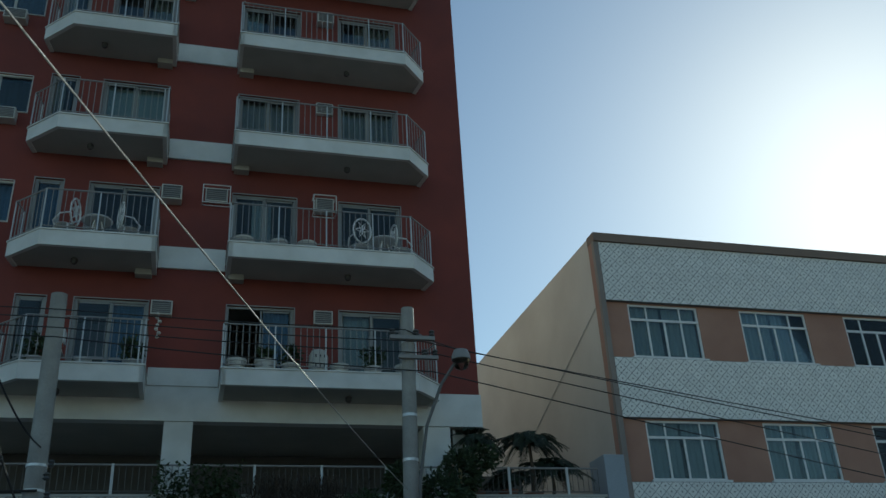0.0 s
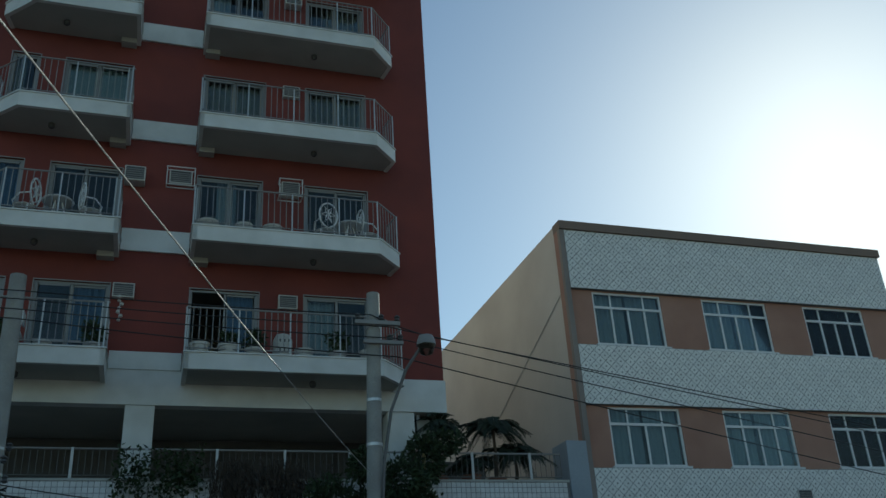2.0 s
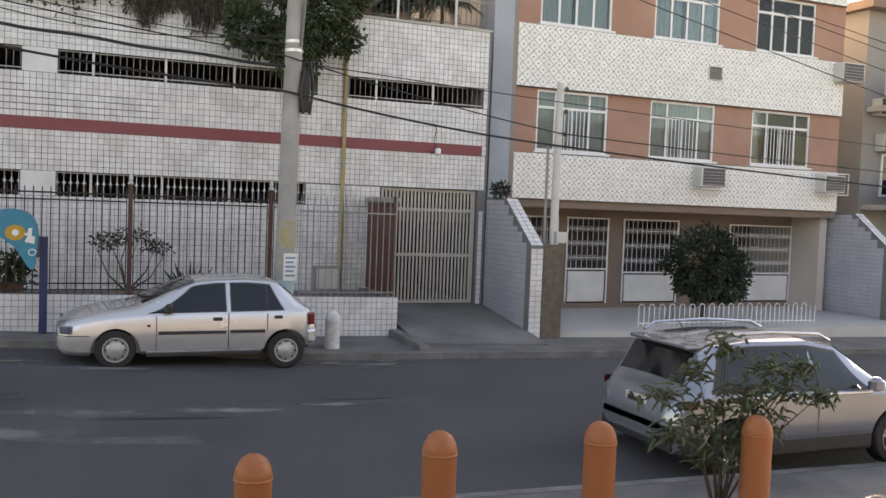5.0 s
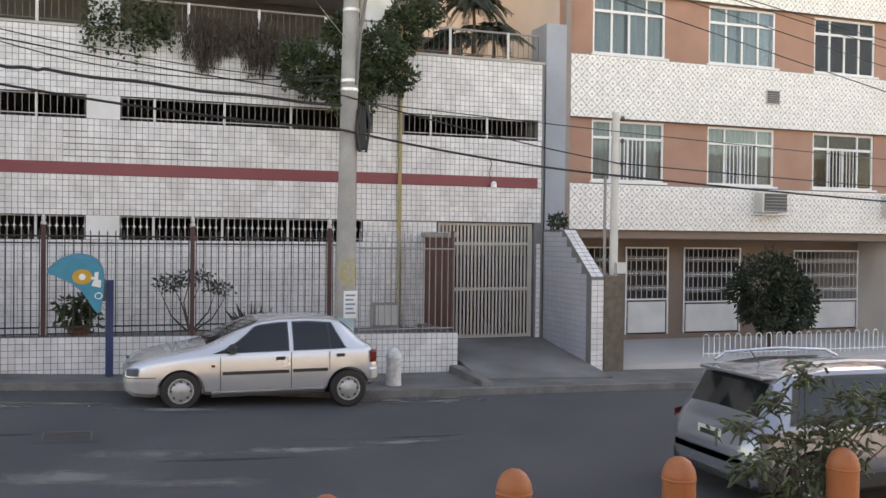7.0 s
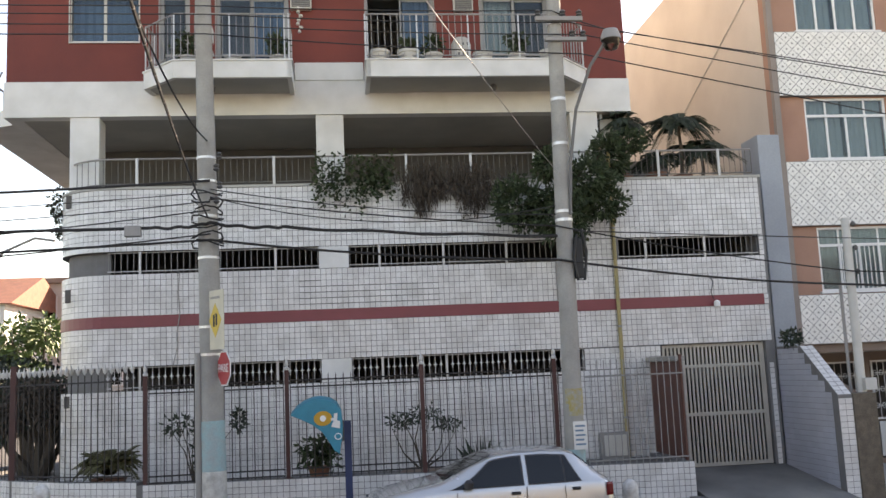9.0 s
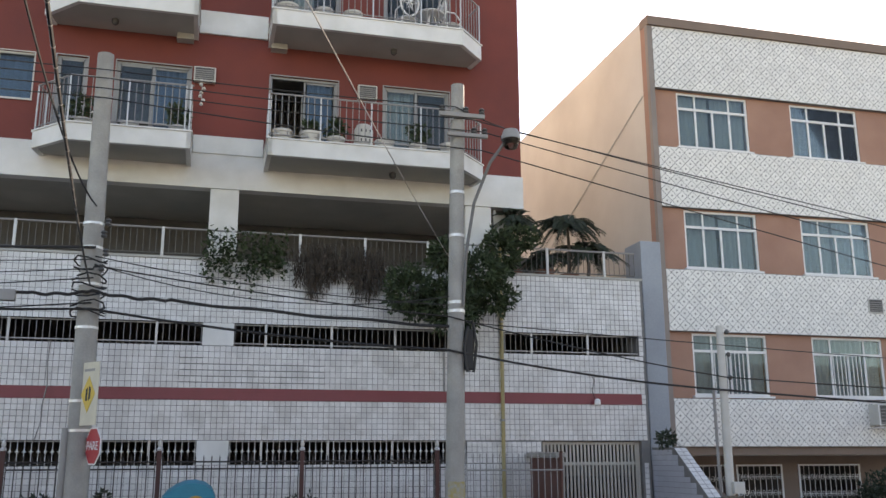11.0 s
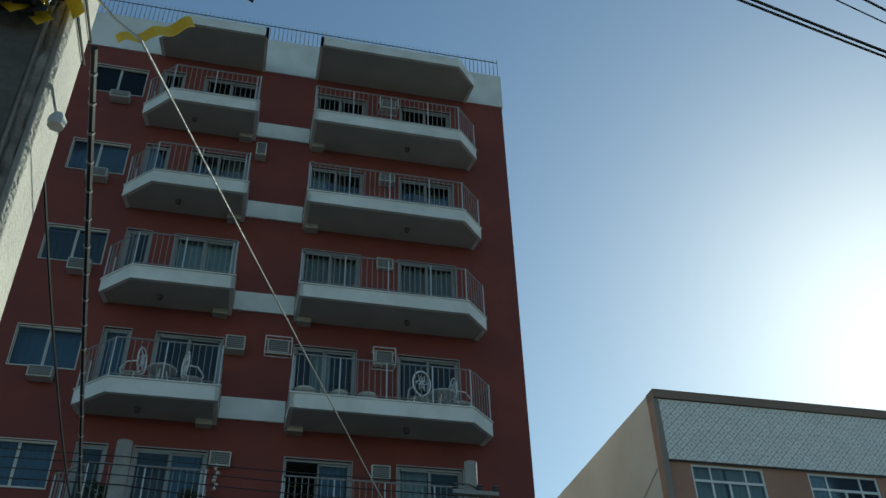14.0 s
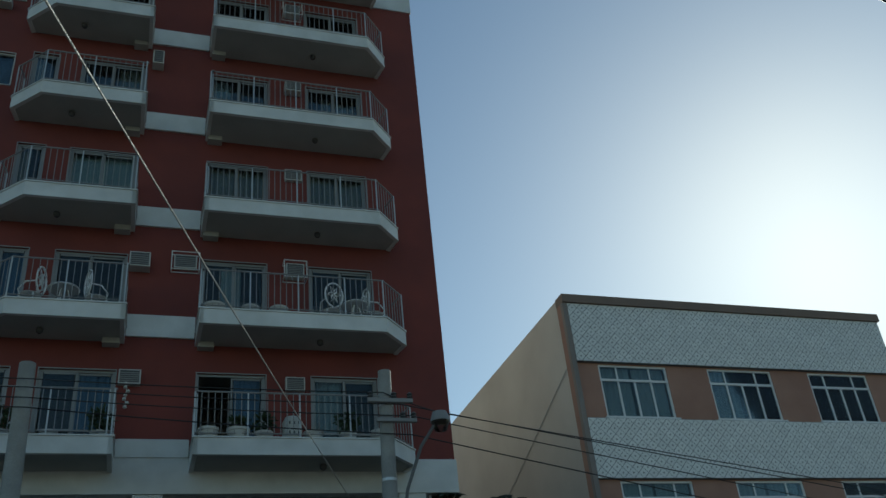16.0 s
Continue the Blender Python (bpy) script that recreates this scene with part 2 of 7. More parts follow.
g = Geo()
xs = [-300, -120, -60, -30] + [-14 + 2 * i for i in range(21)] + [40, 80, 150, 300]
ys = [-200, -60, -20, 0, 4, NEAR_KERB, 9.5, 11, 12.5, 13.6, FAR_KERB, 18, 24, 40, 80, 160, 400]
for x in xs:
    for y in ys:
        g.v.append((x, y, cross_z(x, y)))
n = len(ys)
g.f = [(i * n + k, (i + 1) * n + k, (i + 1) * n + k + 1, i * n + k + 1) for i in range(len(xs) - 1) for k in range(n - 1)]
structure("ground", g, ASPHALT, "grey worn asphalt street sloping gently downhill")


def raised_strip(g, x0, x1, ya, yb, rise, steps=14):
    """Pavement slab that follows the slope; ya and yb may be functions of x."""
    fa = ya if callable(ya) else (lambda x: ya)
    fb = yb if callable(yb) else (lambda x: yb)
    vs = []
    for i in range(steps + 1):
        x = x0 + (x1 - x0) * i / steps
        z = cross_z(x, fb(x))
        vs += [(x, fa(x), z - 0.2), (x, fa(x), z + rise), (x, fb(x), z + rise), (x, fb(x), z - 0.2)]
    fs = [(4 * i + a, 4 * i + b, 4 * i + 4 + b, 4 * i + 4 + a) for i in range(steps) for a, b in ((1, 0), (2, 1), (3, 2))]
    fs += [(0, 1, 2, 3), (4 * steps + 3, 4 * steps + 2, 4 * steps + 1, 4 * steps)]
    return g.add(vs, fs)


far_edge = lambda x: 15.05 if x < 0.2 else (15.05 - 0.9 * min((x - 0.2) / 3.6, 1))
structure("pavement_far", raised_strip(Geo(), -9.0, 26.0, lambda x: far_edge(x) + 0.14, 24.0, 0.11, 60), PAVE, "worn patched concrete pavement along the tiled building")
structure("kerb_far", raised_strip(Geo(), -9.0, 26.0, far_edge, lambda x: far_edge(x) + 0.138, 0.115, 60), KERB, "worn concrete kerb along the far pavement")
structure("pavement_near", raised_strip(Geo(), -14.0, 26.0, -12.0, NEAR_KERB - 0.14, 0.12, 20), PAVE, "worn concrete pavement on the near side")
structure("kerb_near", raised_strip(Geo(), -14.0, 26.0, NEAR_KERB - 0.138, NEAR_KERB, 0.125, 20), KERB, "pale kerb stone along the near pavement")

# unseen wall, added dark to hold skylight off the lower floors opposite
structure("wall_behind", Geo().box(-40, 45, -11.0, -10.6, -2, 8.0), material("dark_skylight_blocker", (0.15, 0.145, 0.13), 0.9, vary=0.3, scale=0.4), "unseen plain dark wall added behind the camera to cut skylight")

# ---------------------------------------------------------------- podium of the apartment building
PD = 17.9                      # face of the podium
PX0, PX1, PTOP = -4.3, 8.88, 6.33
CR = 1.15                      # radius of its rounded corner
SLOTS = [(-4.35, -0.34, 2.47, 2.92), (0.25, 4.87, 2.47, 2.92), (-4.35, -0.34, 4.68, 5.12), (0.25, 5.05, 4.68, 5.12), (5.71, 8.73, 4.68, 5.12)]
GATE_HOLE = (6.45, 8.68, -0.5, 2.91)
g = holed_wall(Geo(), PX0, PX1, -0.4, PTOP, PD, PD + 0.3, SLOTS + [GATE_HOLE])
structure("wall_podium", g, GROUT, "tiled garage wall with long ventilation slots")
arc = [(PX0 - CR * math.sin(a), PD + CR - CR * math.cos(a)) for a in [radians(90 * k / 12) for k in range(13)]]
arc_in = [(PX0 - (CR - 0.25) * math.sin(a), PD + CR - (CR - 0.25) * math.cos(a)) for a in [radians(90 * k / 12) for k in range(13)]]
g = Geo()
for za, zb in ((-0.4, 2.47), (2.92, 4.68), (5.12, PTOP)):
    g.prism(arc_in + arc[::-1], za, zb)
    g.box(PX0 - CR, PX0 - CR + 0.25, PD + CR, 30, za, zb)
for za, zb in ((2.47, 2.92), (4.68, 5.12)):
    inner = [(PX0 - (CR - 0.12) * math.sin(a), PD + CR - (CR - 0.12) * math.cos(a)) for a in [radians(90 * k / 12) for k in range(13)]]
    g.prism(arc_in + inner[::-1], za, zb)
structure("wall_podium_corner", g, GROUT, "rounded tiled corner of the garage wall")
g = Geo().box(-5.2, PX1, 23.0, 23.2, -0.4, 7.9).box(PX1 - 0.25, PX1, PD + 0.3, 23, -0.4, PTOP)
structure("wall_garage_back", g, DARK_ROOM, "garage back wall with indoor dimness put in its colour")
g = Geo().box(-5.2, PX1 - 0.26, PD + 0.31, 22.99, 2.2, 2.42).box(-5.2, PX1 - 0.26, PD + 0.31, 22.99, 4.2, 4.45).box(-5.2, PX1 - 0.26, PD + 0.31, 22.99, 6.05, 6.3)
structure("floor_garage", g, DARK_ROOM, "concrete garage decks behind the slots, colour darkened for indoor gloom")
g = Geo().box(-0.335, 0.245, PD - 0.012, PD + 0.02, 2.475, 2.915).box(-0.335, 0.245, PD - 0.012, PD + 0.02, 4.685, 5.115)
structure("trim_slot_pillar", g, WHITE, "plain pale panels between the ventilation slots")
g = Geo().box(PX0, 8.73, PD - 0.022, PD + 0.01, 3.66, 3.88)
ring = [(PX0 - (CR + 0.022) * math.sin(a), PD + CR - (CR + 0.022) * math.cos(a)) for a in [radians(90 * k / 12) for k in range(13)]]
g.prism(arc + ring[::-1], 3.66, 3.88)
structure("trim_red_band", g, RED_TILE, "dark red band along the tiled wall")
g = Geo().box(PX0, PX1, PD - 0.03, PD + 0.3, PTOP + 0.002, PTOP + 0.05)
ring2 = [(PX0 - (CR + 0.03) * math.sin(a), PD + CR - (CR + 0.03) * math.cos(a)) for a in [radians(90 * k / 12) for k in range(13)]]
g.prism(arc_in + ring2[::-1], PTOP + 0.002, PTOP + 0.05)
structure("trim_coping", g, SOFFIT, "weathered stone coping on the terrace parapet")

# ---------------------------------------------------------------- tower
TW = 18.4                      # face of the tower
TX0, TX1 = -6.43, 6.33
H1, STOREY = 8.71, 2.777       # top of the first balcony's parapet, storey height
DOORS = [(-3.45, -2.87), (-2.32, -0.86), (0.76, 2.2), (3.2, 4.68)]
holes, wins = [], []
for k in range(5):
    base = H1 - 0.12 + k * STOREY
    for a, b in DOORS:
        holes.append((a, b, base, base + 1.92))
    low = 0.9 if k == 0 else 0.79
    wins.append((-5.22, -3.86, base + low, base + low + 1.0))
    holes.append(wins[-1])
structure("wall_tower", holed_wall(Geo(), TX0, TX1, 8.66, 22.2, TW, TW + 0.22, holes), RED, "dark red rendered front of the apartment tower")
# side out of view; its grey is chosen to mute bounce onto the neighbour
structure("wall_tower_east", Geo().box(TX1 - 0.22, TX1, TW + 0.222, 30, 8.66, 22.2), SIDE, "unseen side wall of the tower, grey to mute bounced light")
structure("wall_tower_west", Geo().box(TX0, TX0 + 0.22, TW + 0.222, 30, 8.66, 22.2), RED, "dark red rendered side wall of the tower")
structure("wall_tower_north", Geo().box(TX0, TX1, 30, 30.2, 7.9, 22.2), RED, "plain rear wall of the tower")
g = Geo().box(TX0 - 0.03, TX1 + 0.03, TW - 0.03, TW + 0.25, 7.93, 8.658).box(TX1 - 0.25, TX1 + 0.03, TW + 0.252, 30, 7.93, 8.658).box(TX0 - 0.03, TX0 + 0.25, TW + 0.252, 30, 7.93, 8.658)
structure("trim_white_beam", g, WHITE, "white painted beam under the tower")
g = Geo().box(TX0 - 0.03, TX1 + 0.03, TW - 0.03, TW + 0.25, 22.202, 23.55).box(TX1 - 0.25, TX1 + 0.03, TW + 0.252, 30, 22.202, 23.55).box(TX0 - 0.03, TX0 + 0.25, TW + 0.252, 30, 22.202, 23.55)
structure("trim_white_parapet", g, WHITE, "white painted roof parapet of the tower")
g = Geo().box(TX0 + 0.26, TX1 - 0.26, TW + 0.26, 29.9, 22.9, 23.1)
structure("roof_tower", g, CONCRETE, "flat concrete roof of the tower")
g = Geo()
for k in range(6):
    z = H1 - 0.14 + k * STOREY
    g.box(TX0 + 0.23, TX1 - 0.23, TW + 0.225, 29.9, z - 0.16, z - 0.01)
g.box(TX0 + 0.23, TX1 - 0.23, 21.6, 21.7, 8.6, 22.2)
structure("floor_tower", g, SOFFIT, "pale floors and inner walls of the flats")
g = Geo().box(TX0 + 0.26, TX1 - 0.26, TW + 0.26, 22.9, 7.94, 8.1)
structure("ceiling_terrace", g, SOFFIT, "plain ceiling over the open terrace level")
for x0, x1 in ((-5.2, -4.63), (-0.34, 0.23), (5.02, 5.62)):
    structure("column", Geo().box(x0, x1, TW, TW + 0.5, 6.3, 7.928), WHITE, "white rendered column on the terrace", bevel=0.02)
structure("wall_terrace_back", Geo().box(-5.2, 5.9, 21.2, 21.4, 6.3, 7.92), TERRACE, "grey wall at the back of the terrace, recess shade in its colour")
structure("trim_stair_frame", Geo().box(5.7, 5.76, TW + 0.1, TW + 0.2, 6.34, 7.9).box(5.76, 6.0, TW + 0.14, TW + 0.18, 6.34, 7.8), SOFFIT, "pale panel beside the terrace column")
for k in range(1, 6):
    z = H1 + (k - 1) * STOREY
    structure("trim_link", Geo().box(-0.74, 0.67, TW - 0.06, TW - 0.002, z - 0.2 if k > 1 else z - 0.06, z + 0.32), WHITE, "white panel between two balconies", bevel=0.01)


# ---------------------------------------------------------------- windows and doors of the tower
def sliding_door(x0, x1, z0, z1, curtain, cover, label, group, open_leaf=False):
    """Aluminium sliding door with leaves, panes and a curtain behind."""
    d = thing("door", ((x0 + x1) / 2, TW + 0.1, z0), label, "door", group)
    y = TW + 0.05
    g = Geo().box(x0, x1, y, y + 0.08, z1 - 0.05, z1).box(x0, x0 + 0.045, y, y + 0.08, z0, z1 - 0.05).box(x1 - 0.045, x1, y, y + 0.08, z0, z1 - 0.05)
    g.box(x0 - 0.022, x1 + 0.022, TW - 0.015, TW - 0.002, z1, z1 + 0.022).box(x0 - 0.022, x0, TW - 0.015, TW - 0.002, z0, z1).box(x1, x1 + 0.022, TW - 0.015, TW - 0.002, z0, z1)
    part("frame", g, FRAME, d)
    n = 1 if x1 - x0 < 0.8 else 2
    w = (x1 - x0 - 0.09) / n
    for i in range(n):
        a = x0 + 0.045 + i * w
        if open_leaf and i == 0:
            continue
        yy = y + 0.012 + 0.03 * i
        lf = part("leaf", Geo().box(a, a + 0.032, yy, yy + 0.028, z0 + 0.02, z1 - 0.05).box(a + w - 0.032, a + w, yy, yy + 0.028, z0 + 0.02, z1 - 0.05).box(a + 0.05, a + w - 0.05, yy, yy + 0.028, z1 - 0.09, z1 - 0.05).box(a + 0.05, a + w - 0.05, yy, yy + 0.028, z0 + 0.02, z0 + 0.1).box(a + 0.05, a + w - 0.05, yy, yy + 0.028, z0 + 0.62, z0 + 0.67), FRAME, d)
        part("pane", Geo().box(a + 0.05, a + w - 0.05, yy + 0.011, yy + 0.016, z0 + 0.1, z1 - 0.09), GLASS, lf, shadow=False)
    if curtain:
        gc = Geo()
        cx0, cx1 = x0 + 0.03 + (x1 - x0 - 0.06) * cover[0], x0 + 0.03 + (x1 - x0 - 0.06) * cover[1]
        m = max(int((cx1 - cx0) / 0.025), 4)
        pts = [(cx0 + (cx1 - cx0) * i / m, TW + 0.22 + (0.0 if curtain is BLIND else 0.024 * math.sin(i * 1.25) + 0.012 * math.sin(i * 0.47))) for i in range(m + 1)]
        vs = [(x, yy, z) for x, yy in pts for z in (z0 + 0.03, z1 - 0.02)] + [(x, yy + 0.006, z) for x, yy in pts for z in (z0 + 0.03, z1 - 0.02)]
        o = 2 * (m + 1)
        fs = [(2 * i, 2 * i + 2, 2 * i + 3, 2 * i + 1) for i in range(m)] + [(o + 2 * i, o + 2 * i + 1, o + 2 * i + 3, o + 2 * i + 2) for i in range(m)]
        part("curtain", gc.add(vs, fs), curtain, d, smooth=True)
    return d


LOOKS = {0: [(None, None), (BLUE_CURTAIN, (0.5, 1)), (BLUE_CURTAIN, (0.55, 0.95)), (CURTAIN, (0.0, 0.48))],
         1: [(BLUE_CURTAIN, (0, 1)), (None, None), (CURTAIN, (0.3, 0.62)), (None, None)],
         2: [(BEIGE_CURTAIN, (0, 0.5)), (BLIND, (0, 1)), (BEIGE_CURTAIN, (0, 1)), (BEIGE_CURTAIN, (0, 1))],
         3: [(CURTAIN, (0, 0.4)), (BEIGE_CURTAIN, (0.6, 1)), (CURTAIN, (0, 0.35)), (BEIGE_CURTAIN, (0.3, 1))],
         4: [(None, None), (BEIGE_CURTAIN, (0, 1)), (CURTAIN, (0, 1)), (BEIGE_CURTAIN, (0, 1))]}
WORDS = {BLIND: "wide balcony door behind a pale drawn blind", None: "white aluminium sliding door with dark glass", BLUE_CURTAIN: "white aluminium sliding door with blue curtain", CURTAIN: "white aluminium sliding door with pale curtain", BEIGE_CURTAIN: "white aluminium sliding door with beige curtain"}
for k in range(5):
    base = H1 - 0.12 + k * STOREY
    for (a, b), (cur, cov) in zip(DOORS, LOOKS[k]):
        sliding_door(a, b, base, base + 1.92, cur, cov, WORDS[cur] + " on a balcony", "balcony doors", open_leaf=(k == 0 and a == 0.76))


def tower_window(x0, x1, z0, z1, cur):
    w = thing("window", ((x0 + x1) / 2, TW + 0.1, z0), "white framed sliding window with bluish panes in red wall", "window", "tower windows")
    y = TW + 0.03
    part("frame", Geo().box(x0 - 0.018, x1 + 0.018, TW - 0.02, TW - 0.002, z1, z1 + 0.018).box(x0 - 0.018, x1 + 0.018, TW - 0.03, TW - 0.002, z0 - 0.018, z0).box(x0 - 0.018, x0, TW - 0.02, TW - 0.002, z0, z1).box(x1, x1 + 0.018, TW - 0.02, TW - 0.002, z0, z1).box(x0, x1, y, y + 0.07, z1 - 0.04, z1).box(x0, x1, y, y + 0.07, z0, z0 + 0.04), PLASTIC, w)
    half = (x1 - x0) / 2
    for i in range(2):
        a = x0 + i * half
        yy = y + 0.01 + 0.03 * i
        s = part("sash", Geo().box(a, a + 0.026, yy, yy + 0.025, z0 + 0.04, z1 - 0.04).box(a + half - 0.026, a + half, yy, yy + 0.025, z0 + 0.04, z1 - 0.04), PLASTIC, w)
        part("pane", Geo().box(a + 0.026, a + half - 0.026, yy + 0.01, yy + 0.015, z0 + 0.04, z1 - 0.04), GLASS, s, shadow=False)
    m = 40
    pts = [(x0 + (x1 - x0) * i / m, TW + 0.28 + 0.02 * math.sin(i * 1.3)) for i in range(m + 1)]
    vs = [(x, yy, z) for x, yy in pts for z in (z0 - 0.1, z1)]
    part("curtain", Geo().add(vs + [(x, y + 0.005, z) for x, y, z in vs], [(2 * i, 2 * i + 2, 2 * i + 3, 2 * i + 1) for i in range(m)] + [(2 * m + 2 + 2 * i, 2 * m + 3 + 2 * i, 2 * m + 5 + 2 * i, 2 * m + 4 + 2 * i) for i in range(m)]), cur, w, smooth=True)


for k, wv in enumerate(wins):
    tower_window(*wv, BLUE_CURTAIN if k in (0, 1) else VENT)


def air_conditioner(x, z, w, h, label, depth=0.3, framed=False, y=TW, group="window air conditioners"):
    """Boxed window unit with a grille and a drip frame."""
    a = thing("air_conditioner", (x + w / 2, y, z), label, "air conditioner", group)
    part("casing", Geo().box(x, x + w, y - depth, y - 0.001, z, z + h), PLASTIC, a, bevel=0.015)
    gr = part("grille", Geo().box(x + 0.03, x + w - 0.03, y - depth - 0.008, y - depth - 0.001, z + 0.03, z + h - 0.03), VENT, a)
    for i in range(5):
        zz = z + 0.05 + (h - 0.1) * i / 5
        part("louvre", Geo().box(x + 0.035, x + w - 0.035, y - depth - 0.018, y - depth - 0.008, zz, zz + 0.018), GREYBAR, gr)
    if framed:
        f = Geo()
        for p, q in (((x - 0.05, z - 0.06), (x + w + 0.05, z - 0.06)), ((x - 0.05, z + h + 0.05), (x + w + 0.05, z + h + 0.05))):
            for yy in (y - depth - 0.05, y - 0.01):
                f.tube([(p[0], yy, p[1]), (q[0], yy, q[1])], 0.012, 6)
        for xx in (x - 0.05, x + w + 0.05):
            f.tube([(xx, y - depth - 0.05, z - 0.06), (xx, y - depth - 0.05, z + h + 0.05)], 0.012, 6)
            for zz in (z - 0.06, z + h + 0.05):
                f.tube([(xx, y - depth - 0.05, zz), (xx, y - 0.01, zz)], 0.012, 6)
        part("guard_frame", f, WHITE_METAL, a)
    return a


for k in range(5):
    z = H1 + k * STOREY
    air_conditioner(2.62, z + 1.42, 0.42, 0.32, "white window air conditioner between the balcony doors", 0.12 if k in (0, 2) else 0.25, framed=k in (1, 4))
air_conditioner(-0.8, H1 + 1.46, 0.44, 0.32, "white air conditioner beside the balcony door", 0.15)
air_conditioner(-0.8, H1 + STOREY + 1.38, 0.44, 0.36, "grey air conditioner in the red wall", 0.3)
air_conditioner(0.14, H1 + STOREY + 1.5, 0.5, 0.34, "dark grey air conditioner set in a pale frame", 0.12, framed=True)
air_conditioner(-0.7, H1 + 3 * STOREY + 1.72, 0.27, 0.42, "small dark condenser unit on the red wall", 0.3)
for k, (dx, h) in enumerate(((0, 0), (0.25, 0.26), (0.45, 0.3), (0.3, 0.28), (0.35, 0.22))):
    if k:
        air_conditioner(-5.18 + dx + 0.2, wins[k][2] - 0.36, 0.5, h, "grey window unit below the side window", 0.28)


# ---------------------------------------------------------------- balconies
def balcony(outline, inner, label, group, railing_path, bracket_x):
    """Concrete balcony: slab, parapet band with coping, railing of bars, ceiling lamp."""
    x = sum(p[0] for p in outline) / len(outline)
    b = thing("balcony", (x, TW, H1 - 0.36), label, "balcony", group)
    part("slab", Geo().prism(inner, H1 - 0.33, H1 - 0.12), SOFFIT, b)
    n = len(railing_path)
    for i in range(n - 1):
        p, q = Vector(railing_path[i]), Vector(railing_path[i + 1])
        d = (q - p).normalized()
        nx = Vector((d.y, -d.x))
        o = [p, q, q - nx * 0.09, p - nx * 0.09]
        part("parapet", Geo().prism([(v.x, v.y) for v in o], H1 - 0.36 - 0.001 * i, H1 - 0.03), WHITE, b)
        o = [p + nx * 0.025 - d * 0.01, q + nx * 0.025 + d * 0.01, q - nx * 0.11, p - nx * 0.11]
        part("coping", Geo().prism([(v.x, v.y) for v in o], H1 - 0.03 + 0.001 * i, H1 + 0.001 * i), WHITE, b, bevel=0.004)
        r0, r1 = p - nx * 0.045, q - nx * 0.045
        part("top_rail", Geo().tube([(r0.x, r0.y, H1 + 0.93), (r1.x, r1.y, H1 + 0.93)], 0.018, 8), GREYBAR, b, smooth=True)
        part("bottom_rail", Geo().tube([(r0.x, r0.y, H1 + 0.08), (r1.x, r1.y, H1 + 0.08)], 0.012, 6), GREYBAR, b, smooth=True)
        m = max(int((q - p).length / 0.125), 2)
        for k in range(m + 1):
            if k == m and i < n - 2:
                continue
            t = r0.lerp(r1, k / m)
            heavy = k % 8 == 0
            part("post" if heavy else "bar", Geo().tube([(t.x, t.y, H1 + (0 if heavy else 0.08)), (t.x, t.y, H1 + 0.93)], 0.017 if heavy else 0.0085, 6), GREYBAR if not heavy else SILVER, b)
    lamp = part("ceiling_lamp", Geo().lathe([(0.03, 0), (0.07, -0.03), (0.07, -0.1), (0.035, -0.14)], x, 17.85, H1 - 0.331, 10), VENT, b, "small dark lamp under the slab", smooth=True)
    part("bracket", Geo().box(bracket_x, bracket_x + 0.34, TW - 0.24, TW - 0.001, H1 - 0.46, H1 - 0.331), SOFFIT, b, bevel=0.01)
    return b


right_path = [(0.69, TW - 0.002), (0.69, 17.23), (4.67, 17.23), (5.28, 17.88), (5.2, TW - 0.002)]
left_path = [(-3.6, TW - 0.002), (-3.68, 17.95), (-2.98, 17.23), (-0.75, 17.23), (-0.75, TW - 0.002)]
right_in = [(0.75, TW - 0.004), (0.75, 17.29), (4.64, 17.29), (5.22, 17.9), (5.14, TW - 0.004)]
left_in = [(-3.55, TW - 0.004), (-3.61, 17.97), (-2.95, 17.29), (-0.81, 17.29), (-0.81, TW - 0.004)]
br = balcony(right_path, right_in, "white banded balcony with grey railing and clipped corner", "tower balconies", right_path, 0.74)
bl = balcony(left_path, left_in, "small white banded balcony with grey railing", "tower balconies", left_path, -1.18)
for k in range(1, 5):
    for b in (br, bl):
        copy_thing(b, Matrix.Translation(b.location + Vector((0, 0, k * STOREY))))


for b in (br, bl):
    for ch in [o for o in b.children if o.name.startswith("bracket")]:
        bpy.data.objects.remove(ch)


def canopy(outline, path, label):
    c = thing("roof_canopy", (sum(p[0] for p in outline) / len(outline), TW, 22.2), label, "canopy", "roof canopies")
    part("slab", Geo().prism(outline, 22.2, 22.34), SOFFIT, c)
    for i in range(len(path) - 1):
        p, q = Vector(path[i]), Vector(path[i + 1])
        d = (q - p).normalized()
        nx = Vector((d.y, -d.x))
        o = [p, q, q - nx * 0.08, p - nx * 0.08]
        part("fascia", Geo().prism([(v.x, v.y) for v in o], 22.16, 22.5 - 0.001 * i), WHITE, c)
    return c


further = lambda pts: [(x, y - (0.2 if y < TW - 0.1 else 0)) for x, y in pts]
canopy(further(right_in), further(right_path), "white roof canopy over the top balcony")
canopy(further(left_in), further(left_path), "small white roof canopy over the top balcony")
rail = thing("roof_railing", (0, TW, 23.55), "thin dark spiked railing along the tower roof", "railing")
part("top_rail", Geo().tube([(TX0, TW + 0.1, 24.3), (TX1, TW + 0.1, 24.3)], 0.016, 6), IRON, rail)
part("bottom_rail", Geo().tube([(TX0, TW + 0.1, 23.68), (TX1, TW + 0.1, 23.68)], 0.014, 6), IRON, rail)
bar_mesh = mesh_of("bar", Geo().tube([(0, 0, 0), (0, 0, 0.9)], [0.013, 0.006], 5), IRON)
